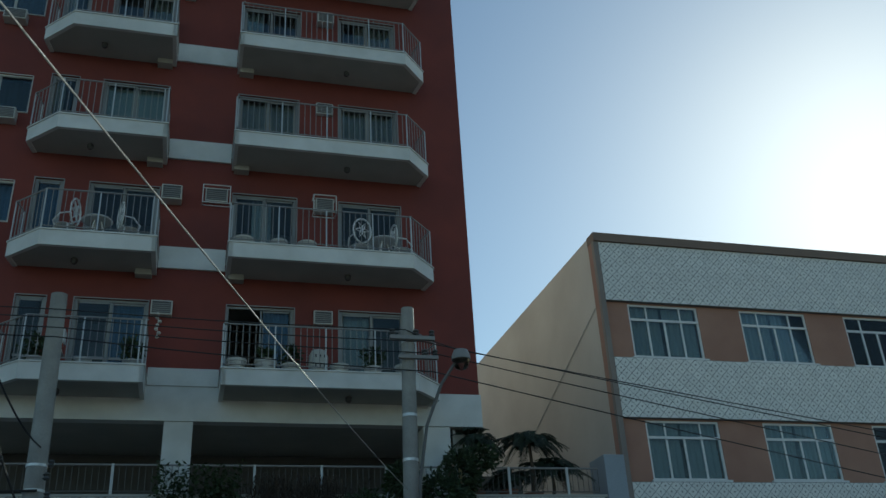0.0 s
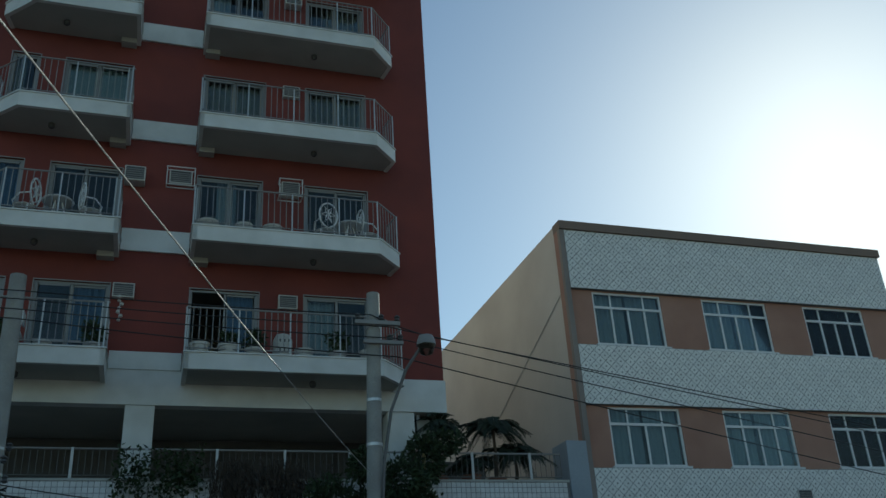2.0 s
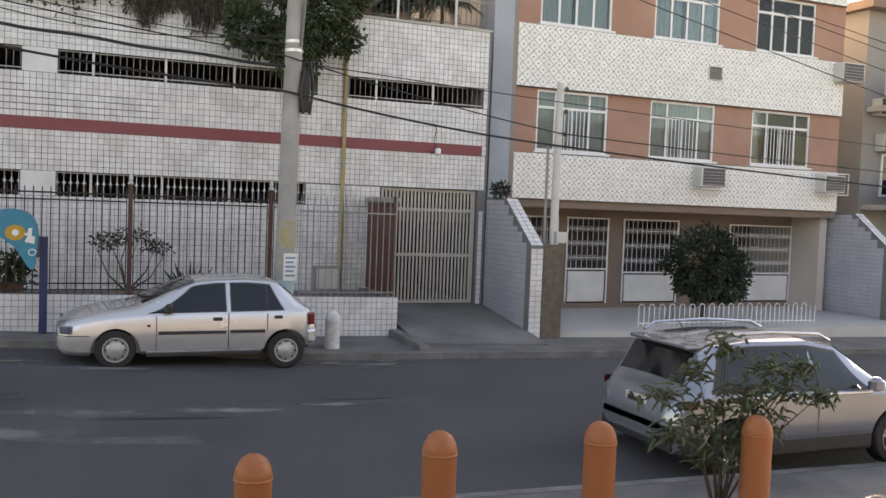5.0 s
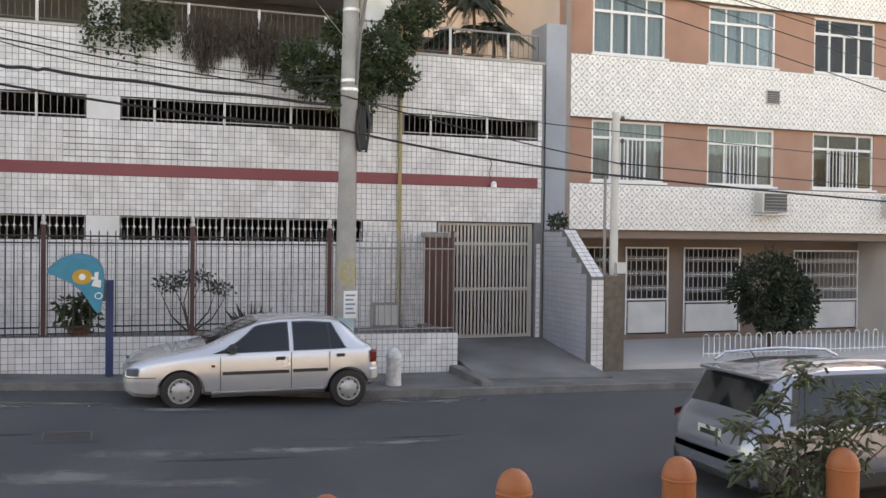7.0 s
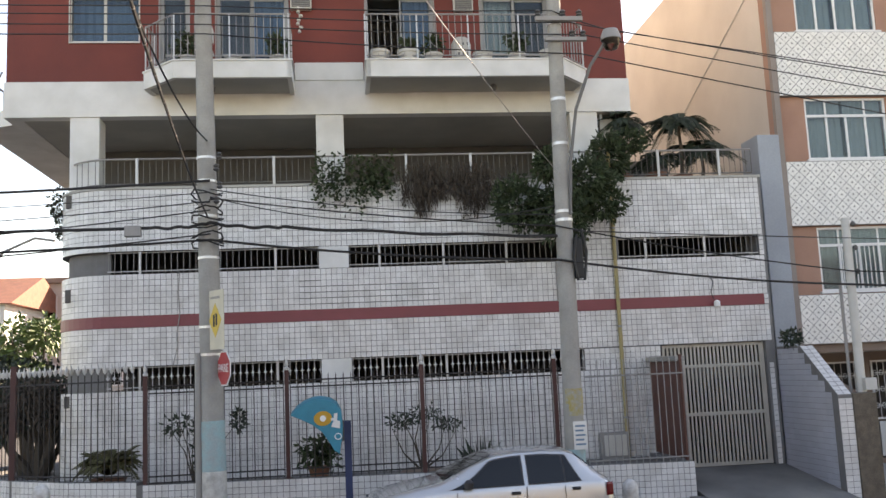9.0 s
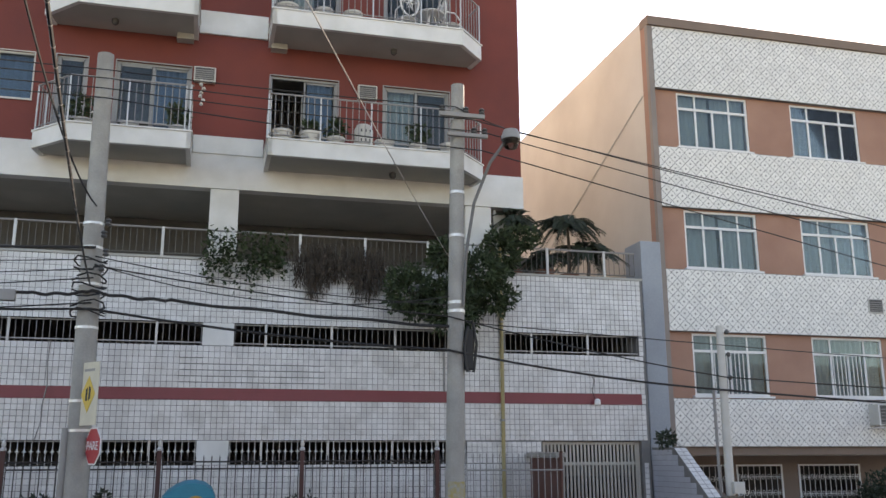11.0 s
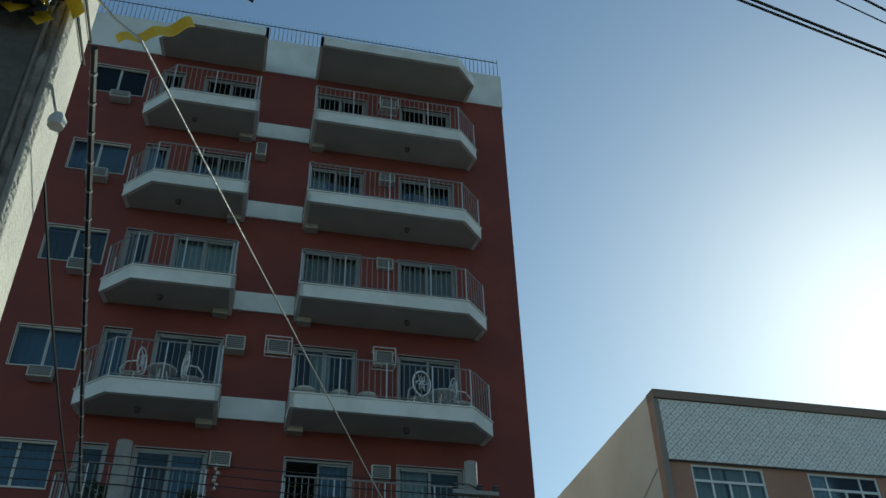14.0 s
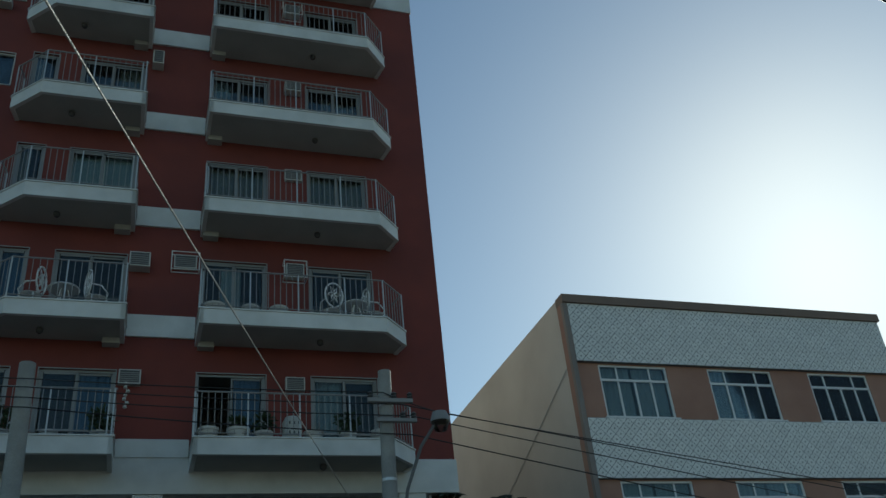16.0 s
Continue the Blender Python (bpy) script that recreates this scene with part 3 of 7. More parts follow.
for i in range(100):
    ob = part("bar", bar_mesh, IRON, rail)
    ob.location = (TX0 + (TX1 - TX0) * i / 99, TW + 0.1, 23.55)
# balcony on the side street
g = Geo().prism([(TX0 - 0.9, 20.2), (TX0 - 0.45, 19.3), (TX0 - 0.035, 19.1), (TX0 - 0.035, 26), (TX0 - 0.9, 26)], 8.0, 8.35)
sb = thing("balcony", (TX0 - 0.4, 22, 8.0), "white balcony on the side street front", "balcony", "tower balconies")
part("slab", g, WHITE, sb)
g = Geo().tube([(TX0 - 0.85, 26, 9.2), (TX0 - 0.85, 20.2, 9.2), (TX0 - 0.42, 19.35, 9.2)], 0.02, 6)
part("top_rail", g, GREYBAR, sb)
for i in range(24):
    y = 20.2 + i * 0.24
    part("bar", Geo().tube([(TX0 - 0.85, y, 8.35), (TX0 - 0.85, y, 9.2)], 0.01, 5), GREYBAR, sb)

# ---------------------------------------------------------------- neighbouring building
RB = 18.55
RX0, RX1, RTOP = 9.72, 19.75, 13.07
BANDS = [(2.80, 3.86), (5.365, 6.80), (8.29, 9.775), (11.25, 12.86)]
RWINS = [(xa, xb, za, zb) for za, zb in ((3.93, 5.34), (6.86, 8.26), (9.83, 11.22)) for xa, xb in ((10.46, 12.39), (13.61, 15.57), (16.76, 18.72))]
structure("wall_neighbour", holed_wall(Geo(), RX0, RX1, 2.8, 12.86, RB + 0.12, RB + 0.35, RWINS), BRICK_RED, "terracotta rendered front of the neighbouring building")
structure("wall_neighbour_west", Geo().box(RX0, RX0 + 0.25, RB + 0.352, 40, -0.6, RTOP), CREAM, "stained cream rendered side wall of the neighbouring building")
structure("wall_neighbour_east", Geo().box(RX1 - 0.25, RX1, RB + 0.352, 40, -0.6, RTOP), CREAM, "cream far side wall of the neighbouring building")
structure("wall_neighbour_north", Geo().box(RX0 + 0.251, RX1 - 0.251, 39.7, 40, -0.6, RTOP), CREAM, "plain rear wall of the neighbouring building")
SLATE = material("blue_grey_wall_paint", (0.40, 0.44, 0.48), 0.85, vary=0.2, scale=0.7, fine=30, stain=(0.31, 0.34, 0.38))
structure("wall_pilaster", Geo().box(9.2, RX0 - 0.014, RB - 0.06, 19.3, -0.5, 7.4), SLATE, "blue-grey rendered pilaster closing the gap between the buildings", bevel=0.02)
structure("trim_neighbour_frame", Geo().box(RX0 - 0.01, RX1, RB - 0.06, RB + 0.351, 12.862, RTOP + 0.02), BROWN, "brown coping along the neighbouring roof")
structure("trim_neighbour_edge", Geo().box(RX0 - 0.01, RX0 + 0.12, RB - 0.01, RB + 0.118, 2.8, 12.86), material("grey_brown_render", (0.33, 0.28, 0.25), 0.85, vary=0.2, scale=1.0), "grey-brown plain edge of the neighbouring front")
g = Geo().box(RX0 + 0.26, RX1 - 0.26, RB + 0.36, 39.6, 12.6, 12.8)
structure("roof_neighbour", g, CONCRETE, "flat roof of the neighbouring building")
g = Geo()
for z in (2.6, 5.6, 8.5, 11.5):
    g.box(RX0 + 0.26, RX1 - 0.26, RB + 0.36, 39.6, z, z + 0.15)
g.box(RX0 + 0.26, RX1 - 0.26, 22, 22.1, 2.8, 12.6)
structure("floor_neighbour", g, SOFFIT, "floors and inner wall of the neighbouring building")
structure("ceiling_porch", Geo().box(RX0 + 0.26, RX1, RB + 0.1, 20.3, 2.62, 2.795), BROWN, "dark soffit over the ground floor porch")
PORCH = 19.95
PHOLES = [(10.95, 11.9, 0.0, 2.4), (12.15, 13.4, 0.2, 2.4), (13.85, 15.6, 0.2, 2.4), (17.3, 19.5, 0.2, 2.35)]
structure("wall_porch", holed_wall(Geo(), RX0 + 0.26, RX1 - 0.26, -0.6, 2.6, PORCH, PORCH + 0.2, PHOLES), BROWN, "brown ground floor wall behind the porch")
structure("wall_porch_inner", Geo().box(RX0 + 0.3, RX1 - 0.3, 21.6, 21.7, -0.5, 2.6), DARK_ROOM, "ground floor inner wall with indoor dimness put in its colour")
for i, (za, zb) in enumerate(BANDS):
    structure("wall_band", Geo().box(RX0 + 0.125, RX1 - 0.05, RB + 0.008, RB + 0.118, za, zb), GROUT, "projecting band faced with patterned tiles")


def clip_poly(pts, lo, hi, ax):
    """Clip a flat outline between two limits on one axis."""
    for lim, s in ((lo, 1), (hi, -1)):
        out = []
        for i in range(len(pts)):
            a, b = pts[i - 1], pts[i]
            da, db = (a[ax] - lim) * s, (b[ax] - lim) * s
            if (da < 0) != (db < 0):
                t = da / (da - db)
                out.append((a[0] + (b[0] - a[0]) * t, a[1] + (b[1] - a[1]) * t))
            if db >= 0:
                out.append(b)
        pts = out
        if len(pts) < 3:
            return []
    return pts


tiles, dots = Geo(), Geo()
HD = 0.135
for za, zb in BANDS:
    nx, nz = int((RX1 - RX0) / HD) + 2, int((zb - za) / HD) + 2
    for i in range(nx):
        for k in range(nz):
            if (i + k) % 2:
                continue
            cx, cz, h = RX0 + 0.13 + i * HD, za + k * HD, HD - 0.009
            poly = clip_poly([(cx - h, cz), (cx, cz - h), (cx + h, cz), (cx, cz + h)], za + 0.01, zb - 0.01, 1)
            poly = clip_poly(poly, RX0 + 0.135, RX1 - 0.06, 0) if poly else []
            if len(poly) < 3:
                continue
            m = len(poly)
            tiles.add([(x, RB + 0.0075, z) for x, z in poly] + [(x, RB, z) for x, z in poly], [tuple(range(m, 2 * m))] + [(j, (j + 1) % m, m + (j + 1) % m, m + j) for j in range(m)])
            if za + 0.05 < cz < zb - 0.05 and cx < RX1 - 0.1 and cx > RX0 + 0.16:
                dots.add([(cx - 0.028, RB - 0.001, cz), (cx, RB - 0.001, cz - 0.028), (cx + 0.028, RB - 0.001, cz), (cx, RB - 0.001, cz + 0.028), (cx, RB - 0.004, cz)], [(0, 1, 4), (1, 2, 4), (2, 3, 4), (3, 0, 4)])
tagged(part("tile_facing", tiles, ROSETTE), "white diamond tiles with dark joints on bands", "tiles", "", "stuff")
tagged(part("tile_ornament", dots, ROSE_DOT), "small grey ornament in every diamond tile", "ornament", "", "stuff")


def casement(x0, x1, z0, z1, cur, barred):
    """White steel window: three top lights above four tall panes."""
    w = thing("window", ((x0 + x1) / 2, RB + 0.2, z0), "white steel window with security bars" if barred else "white steel window with pale curtains", "window", "neighbour windows")
    y, d = RB + 0.14, x1 - x0
    zt = z1 - 0.40
    g = Geo().box(x0, x1, y, y + 0.06, z1 - 0.05, z1).box(x0, x1, y, y + 0.06, z0, z0 + 0.05).box(x0, x0 + 0.05, y, y + 0.06, z0 + 0.05, z1 - 0.05).box(x1 - 0.05, x1, y, y + 0.06, z0 + 0.05, z1 - 0.05)
    g.box(x0 + 0.05, x1 - 0.05, y - 0.004, y + 0.056, zt - 0.03, zt + 0.03)
    part("window_frame", g, WHITE_METAL, w)
    part("window_sill", Geo().box(x0 - 0.06, x1 + 0.06, RB + 0.03, y - 0.002, z0 - 0.05, z0 - 0.004), WHITE_METAL, w)
    for f in (0.26, 0.5, 0.74):
        x = x0 + d * f
        part("mullion", Geo().box(x - 0.025, x + 0.025, y + 0.002, y + 0.05, z0 + 0.05, zt - 0.03), WHITE_METAL, w)
        if f != 0.5:
            part("mullion", Geo().box(x - 0.02, x + 0.02, y + 0.002, y + 0.05, zt + 0.03, z1 - 0.05), WHITE_METAL, w)
    for a, b in ((0.03, 0.25), (0.27, 0.49), (0.51, 0.73), (0.75, 0.97)):
        part("pane", Geo().box(x0 + d * a, x0 + d * b, y + 0.02, y + 0.025, z0 + 0.05, zt - 0.03), GLASS, w, shadow=False)
    for a, b in ((0.03, 0.25), (0.27, 0.73), (0.75, 0.97)):
        part("pane", Geo().box(x0 + d * a, x0 + d * b, y + 0.02, y + 0.025, zt + 0.03, z1 - 0.05), GLASS, w, shadow=False)
    for a, b in ((0.02, 0.47), (0.52, 0.98)) if not barred else ((0.02, 0.98),):
        m = int(d * (b - a) / 0.03)
        pts = [(x0 + d * (a + (b - a) * i / m), RB + 0.30 + 0.022 * math.sin(i * 1.3)) for i in range(m + 1)]
        vs = [(x, yy, z) for x, yy in pts for z in (z0, z1 - 0.02)]
        part("curtain", Geo().add(vs + [(x, yy + 0.005, z) for x, yy, z in vs], [(2 * i, 2 * i + 2, 2 * i + 3, 2 * i + 1) for i in range(m)] + [(2 * m + 2 + 2 * i, 2 * m + 3 + 2 * i, 2 * m + 5 + 2 * i, 2 * m + 4 + 2 * i) for i in range(m)]), cur, w, smooth=True)
    if barred:
        for i in range(9):
            x = x0 + d * (0.28 + 0.44 * i / 8)
            part("bar", Geo().tube([(x, y - 0.02, z0 + 0.04), (x, y - 0.02, zt - 0.02)], 0.011, 6), WHITE_METAL, w)


for i, wv in enumerate(RWINS):
    casement(*wv, CURTAIN, i in (0, 1, 2))
air_conditioner(14.9, 3.28, 0.72, 0.48, "old air conditioner with white mesh guard below window", 0.35, True, RB, "neighbour air conditioners")
air_conditioner(18.9, 3.3, 0.7, 0.45, "air conditioner with white guard on the tiled band", 0.35, True, RB, "neighbour air conditioners")
air_conditioner(19.3, 6.25, 0.75, 0.5, "white condenser unit at the building corner", 0.35, False, RB, "neighbour air conditioners")
air_conditioner(15.2, 5.95, 0.42, 0.36, "plain grey vent cover on the tiled band", 0.03, False, RB, "neighbour air conditioners")


def porch_grille(x0, x1, z0, z1, low, label):
    """White iron grille of bars and rings, with a plain panel below."""
    t = thing("security_grille", ((x0 + x1) / 2, PORCH, z0), label, "grille", "porch grilles")
    y = PORCH - 0.03
    part("frame", Geo().box(x0, x1, y, y + 0.028, z1 - 0.04, z1).box(x0, x0 + 0.04, y, y + 0.028, z0, z1 - 0.04).box(x1 - 0.04, x1, y, y + 0.028, z0, z1 - 0.04).box(x0 + 0.04, x1 - 0.04, y, y + 0.028, low - 0.02, low + 0.02), WHITE_METAL, t)
    part("panel", Geo().box(x0 + 0.08, x1 - 0.08, y + 0.004, y + 0.024, z0 + 0.04, low - 0.06), WHITE, t, "plain white sheet panel", bevel=0.006)
    n = int((x1 - x0) / 0.14)
    for i in range(1, n):
        x = x0 + (x1 - x0) * i / n
        part("bar", Geo().tube([(x, y + 0.012, low), (x, y + 0.012, z1 - 0.03)], 0.008, 6), WHITE_METAL, t)
    for zz in (low + (z1 - low) * f for f in (0.22, 0.5, 0.78)):
        part("crossbar", Geo().tube([(x0, y + 0.012, zz), (x1, y + 0.012, zz)], 0.008, 6), WHITE_METAL, t)
        for i in range(n):
            x = x0 + (x1 - x0) * (i + 0.5) / n
            part("ring", Geo().tube([(x + 0.045 * math.cos(a * 0.7854), y + 0.004, zz + 0.06 * math.sin(a * 0.7854)) for a in range(9)], 0.007, 5), WHITE_METAL, t)


porch_grille(12.15, 13.4, 0.2, 2.4, 1.08, "white iron grille door over a white panel")
porch_grille(13.85, 15.6, 0.2, 2.4, 1.0, "white iron window grille over a pale panel")
porch_grille(17.3, 19.5, 0.2, 2.35, 1.0, "wide white garage grille with solid lower panel")
porch_grille(10.95, 11.9, -0.02, 2.4, 0.9, "tall narrow white iron gate on the porch")
structure("floor_porch", Geo().box(9.5, 19.7, 15.9, PORCH - 0.002, -0.3, 0.075), material("pale_porch_tile", (0.52, 0.51, 0.49), 0.5, vary=0.12, scale=1.5), "pale tiled porch floor in front of the building")


def wing(x0, x1, y0, y1, name, label, mat_side):
    """Sloped garden wall running out from the building to the pavement."""
    prof = [(y1, -0.4), (y1, 2.78), (y0 + 1.2, 2.76), (y0, 1.84), (y0, -0.4)]
    n = len(prof)
    g = Geo().add([(x0, y, z) for y, z in prof] + [(x1, y, z) for y, z in prof], [tuple(range(n)), tuple(range(n, 2 * n))[::-1]] + [(i, n + i, n + (i + 1) % n, (i + 1) % n) for i in range(n)])
    structure(name, g, GROUT, label)
    t, c = Geo(), Geo()
    s = 0.105
    for k in range(30):
        z = 0.0 + k * s
        top = lambda y: 2.76 if y > y0 + 1.2 else 1.84 + (y - y0) * 0.92 / 1.2
        w = 0.215
        for j in range(int((y1 - y0) / w)):
            ya = y1 - (j + 1) * w
            if z + s > top(ya) - 0.01:
                continue
            t.box(x0 - 0.006, x0 - 0.0005, ya + 0.003, ya + w - 0.003, z + 0.003, z + s - 0.003)
            t.box(x1 + 0.0005, x1 + 0.006, ya + 0.003, ya + w - 0.003, z + 0.003, z + s - 0.003)
        for j in range(2):
            if z + s < 1.84:
                a = x0 + (x1 - x0) * j / 2
                c.box(a + 0.005, a + (x1 - x0) / 2 - 0.005, y0 - 0.007, y0 - 0.0005, z + 0.004, z + s - 0.004)
    for k in range(12):
        f0, f1 = k / 12, (k + 1) / 12
        for j in range(2):
            a, b = x0 + (x1 - x0) * (j / 2 + 0.02), x0 + (x1 - x0) * (j / 2 + 0.48)
            ya, yb = y0 + 1.2 * (f0 + 0.004), y0 + 1.2 * (f1 - 0.004)
            za, zb = 1.84 + 0.92 * (f0 + 0.004), 1.84 + 0.92 * (f1 - 0.004)
            c.add([(a, ya, za + 0.008), (b, ya, za + 0.008), (b, yb, zb + 0.008), (a, yb, zb + 0.008)], [(0, 1, 2, 3)])
    tagged(part("tile_side", t, mat_side), "grey-lilac tiles on the sloped wing wall", "tiles", "", "stuff")
    tagged(part("tile_edge", c, TILE_ALL), "white square tiles along the wing wall edge", "tiles", "", "stuff")


wing(8.9, 9.17, 15.75, 17.88, "wall_wing", "sloped wall tiled in grey beside the driveway", LILAC)
wing(19.9, 20.17, 16.9, 19.9, "wall_wing_far", "sloped pale wall at the far end of the porch", LILAC)
structure("wall_stone_pier", Geo().box(9.175, 9.62, 15.72, 16.3, -0.3, 1.86), material("brown_stone", (0.20, 0.16, 0.12), 0.8, vary=0.4, scale=8, fine=40, bump=0.5), "brown stone pier at the porch entrance", bevel=0.015)
structure("wall_pier_slope", Geo().add([(9.175, 16.302, 1.86), (9.62, 16.302, 1.86), (9.62, 18.4, 2.6), (9.175, 18.4, 2.6), (9.175, 16.302, -0.3), (9.62, 16.302, -0.3), (9.62, 18.4, -0.3), (9.175, 18.4, -0.3)], [(0, 1, 2, 3), (4, 7, 6, 5), (0, 4, 5, 1), (1, 5, 6, 2), (2, 6, 7, 3), (3, 7, 4, 0)]), BROWN, "brown sloped wall behind the stone pier")
# driveway ramp
g = Geo().add([(6.3, 15.0, 0.09), (8.9, 14.9, 0.03), (8.88, 17.9, 0.44), (6.42, 17.9, 0.46), (6.3, 15.0, -0.3), (8.9, 14.9, -0.3), (8.88, 17.9, -0.3), (6.42, 17.9, -0.3)], [(0, 1, 2, 3), (0, 4, 5, 1), (1, 5, 6, 2), (3, 7, 4, 0)])
g.add([(6.3, 17.9, 0.45), (8.88, 17.9, 0.44), (8.88, 22.9, 0.6), (6.3, 22.9, 0.6)], [(0, 1, 2, 3)])
structure("ramp", g, RAMP, "stained concrete driveway ramp up to the garage gate")
structure("kerb_drive", Geo().add([(6.05, 14.35, 0.0), (6.3, 14.35, 0.0), (6.3, 16.0, 0.0), (6.05, 16.0, 0.0), (6.08, 14.38, 0.15), (6.27, 14.38, 0.14), (6.27, 16.0, 0.2), (6.08, 16.0, 0.2)], [(4, 5, 6, 7), (0, 1, 5, 4), (1, 2, 6, 5), (3, 0, 4, 7)]), KERB, "broken concrete edge of the driveway", bevel=0.02)

# garage gate
gate = thing("garage_gate", (7.6, PD + 0.1, 0.45), "beige slatted metal garage gate, closed", "gate")
gy = PD + 0.08
part("gate_frame", Geo().box(6.5, 8.66, gy, gy + 0.05, 2.43, 2.49).box(6.5, 6.56, gy, gy + 0.05, 0.46, 2.43).box(8.6, 8.66, gy, gy + 0.05, 0.46, 2.43).box(6.56, 8.6, gy, gy + 0.05, 0.46, 0.53).box(6.56, 8.6, gy, gy + 0.05, 1.46, 1.53).box(6.5, 8.66, gy, gy + 0.05, 2.84, 2.9).box(6.5, 6.56, gy, gy + 0.05, 2.49, 2.84).box(8.6, 8.66, gy, gy + 0.05, 2.49, 2.84), GATE, gate)
slat_low = mesh_of("slat", Geo().box(-0.022, 0.022, -0.012, 0.012, 0, 1.9), GATE)
slat_top = mesh_of("slat", Geo().box(-0.022, 0.022, -0.012, 0.012, 0, 0.35), GATE)
for i in range(25):
    x = 6.62 + i * (8.58 - 6.62) / 24
    part("slat", slat_low, GATE, gate).location = (x, gy + 0.02, 0.53)
    part("slat", slat_top, GATE, gate).location = (x, gy + 0.02, 2.49)

# ---------------------------------------------------------------- grilles in the ventilation slots
def slot_grille(x0, x1, z0, z1, ornate):
    t = thing("slot_grille", ((x0 + x1) / 2, PD, z0), "silver slot grille with cross-shaped ornaments" if ornate else "silver barred grille in the ventilation slot", "grille", "slot grilles")
    y = PD + 0.05
    part("bottom_rail", Geo().tube([(x0, y, z0 + 0.06), (x1, y, z0 + 0.06)], 0.012, 6), SILVER, t)
    part("top_rail", Geo().tube([(x0, y, z1 - 0.02), (x1, y, z1 - 0.02)], 0.01, 6), SILVER, t)
    bar = mesh_of("bar", Geo().tube([(0, 0, 0), (0, 0, z1 - z0)], 0.0075, 5), SILVER if ornate else GREYBAR)
    post = mesh_of("post", Geo().box(-0.022, 0.022, -0.02, 0.02, 0, z1 - z0), SILVER)
    zc = (z1 - z0) * 0.55
    orn = mesh_of("ornament", Geo().add([(0, 0, zc + 0.075), (0.018, 0, zc + 0.015), (0.045, 0, zc), (0.018, 0, zc - 0.015), (0, 0, zc - 0.06), (-0.018, 0, zc - 0.015), (-0.045, 0, zc), (-0.018, 0, zc + 0.015), (0, -0.014, zc), (0, 0.014, zc)], [(i, (i + 1) % 8, 8) for i in range(8)] + [((i + 1) % 8, i, 9) for i in range(8)]), SILVER)
    n = int((x1 - x0) / 0.115)
    for i in range(n + 1):
        x = x0 + 0.02 + (x1 - x0 - 0.04) * i / n
        heavy = i % 11 == 5
        part("post" if heavy else "bar", post if heavy else bar, SILVER, t).location = (x, y, z0)
        if ornate and not heavy:
            part("ornament", orn, SILVER, t).location = (x, y - 0.01, z0)


for i, s in enumerate(SLOTS):
    slot_grille(*s, i < 2)

# ---------------------------------------------------------------- terrace railing
tr = thing("terrace_railing", (2.5, PD + 0.12, PTOP + 0.05), "silver tubular railing on the terrace parapet", "railing")
arc_r = [(PX0 - (CR - 0.12) * math.sin(a), PD + CR - (CR - 0.12) * math.cos(a)) for a in [radians(90 * k / 10) for k in range(10, -1, -1)]]
line = arc_r + [(PX1 - 0.1, PD + 0.12)]
z0 = PTOP + 0.05
DIMBAR = material("dull_grey_bar", (0.15, 0.145, 0.14), 0.55, vary=0.2, bump=0.05)
for h, r, m in ((0.58, 0.02, GREYBAR), (0.08, 0.012, DIMBAR)):
    part("top_rail" if h > 0.3 else "bottom_rail", Geo().tube([(x, y, z0 + h) for x, y in line], r, 6), m, tr, smooth=True)
bar = mesh_of("bar", Geo().tube([(0, 0, 0.08), (0, 0, 0.58)], 0.0065, 5), DIMBAR)
post = mesh_of("post", Geo().box(-0.025, 0.025, -0.02, 0.02, 0, 0.6), SILVER)
for i in range(110):
    x = PX0 + (PX1 - 0.1 - PX0) * i / 109
    part("post" if i % 11 == 4 else "bar", post if i % 11 == 4 else bar, SILVER, tr).location = (x, PD + 0.12, z0)
for i, (x, y) in enumerate(arc_r):
    part("bar", bar, GREYBAR, tr).location = (x, y, z0)

# ---------------------------------------------------------------- low wall and fence
LW = 16.05
def low_top(x):
    return 0.80 + 0.013 * (6.0 - x)


wall_line = [(6.25, LW), (-3.4, LW), (-4.6, 16.45), (-5.8, 17.2), (-7.2, 18.6), (-8.6, 20.5)]
g = Geo()
for (xa, ya), (xb, yb) in zip(wall_line, wall_line[1:]):
    n = 8 if xa > 0 else 1
    for k in range(n):
        x0, y0, x1, y1 = xa + (xb - xa) * k / n, ya + (yb - ya) * k / n, xa + (xb - xa) * (k + 1) / n, ya + (yb - ya) * (k + 1) / n
        d = Vector((x1 - x0, y1 - y0)).normalized()
        nn = Vector((-d.y, d.x)) * -0.2
        up = 0.05 if xa < 0 else 0
        g.add([(x0, y0, -0.5), (x1, y1, -0.5), (x1 + nn.x, y1 + nn.y, -0.5), (x0 + nn.x, y0 + nn.y, -0.5), (x0, y0, low_top(x0) + up), (x1, y1, low_top(x1) + up), (x1 + nn.x, y1 + nn.y, low_top(x1) + up), (x0 + nn.x, y0 + nn.y, low_top(x0) + up)], [(4, 7, 6, 5), (0, 4, 5, 1), (1, 5, 6, 2), (2, 6, 7, 3), (3, 7, 4, 0)])
g.box(6.05, 6.25, LW + 0.2, PD - 0.001, -0.4, 0.8)
structure("wall_low", g, GROUT, "low garden wall faced with white tiles")
structure("soil", Geo().box(-3.39, 6.04, LW + 0.21, PD - 0.002, -0.2, 0.74).prism([(-5.4, 17.899), (-5.4, 17.25), (-4.5, 16.72), (-3.391, 16.3), (-3.391, 17.898)], -0.2, 0.74), PAVE, "raised paved strip behind the low wall")


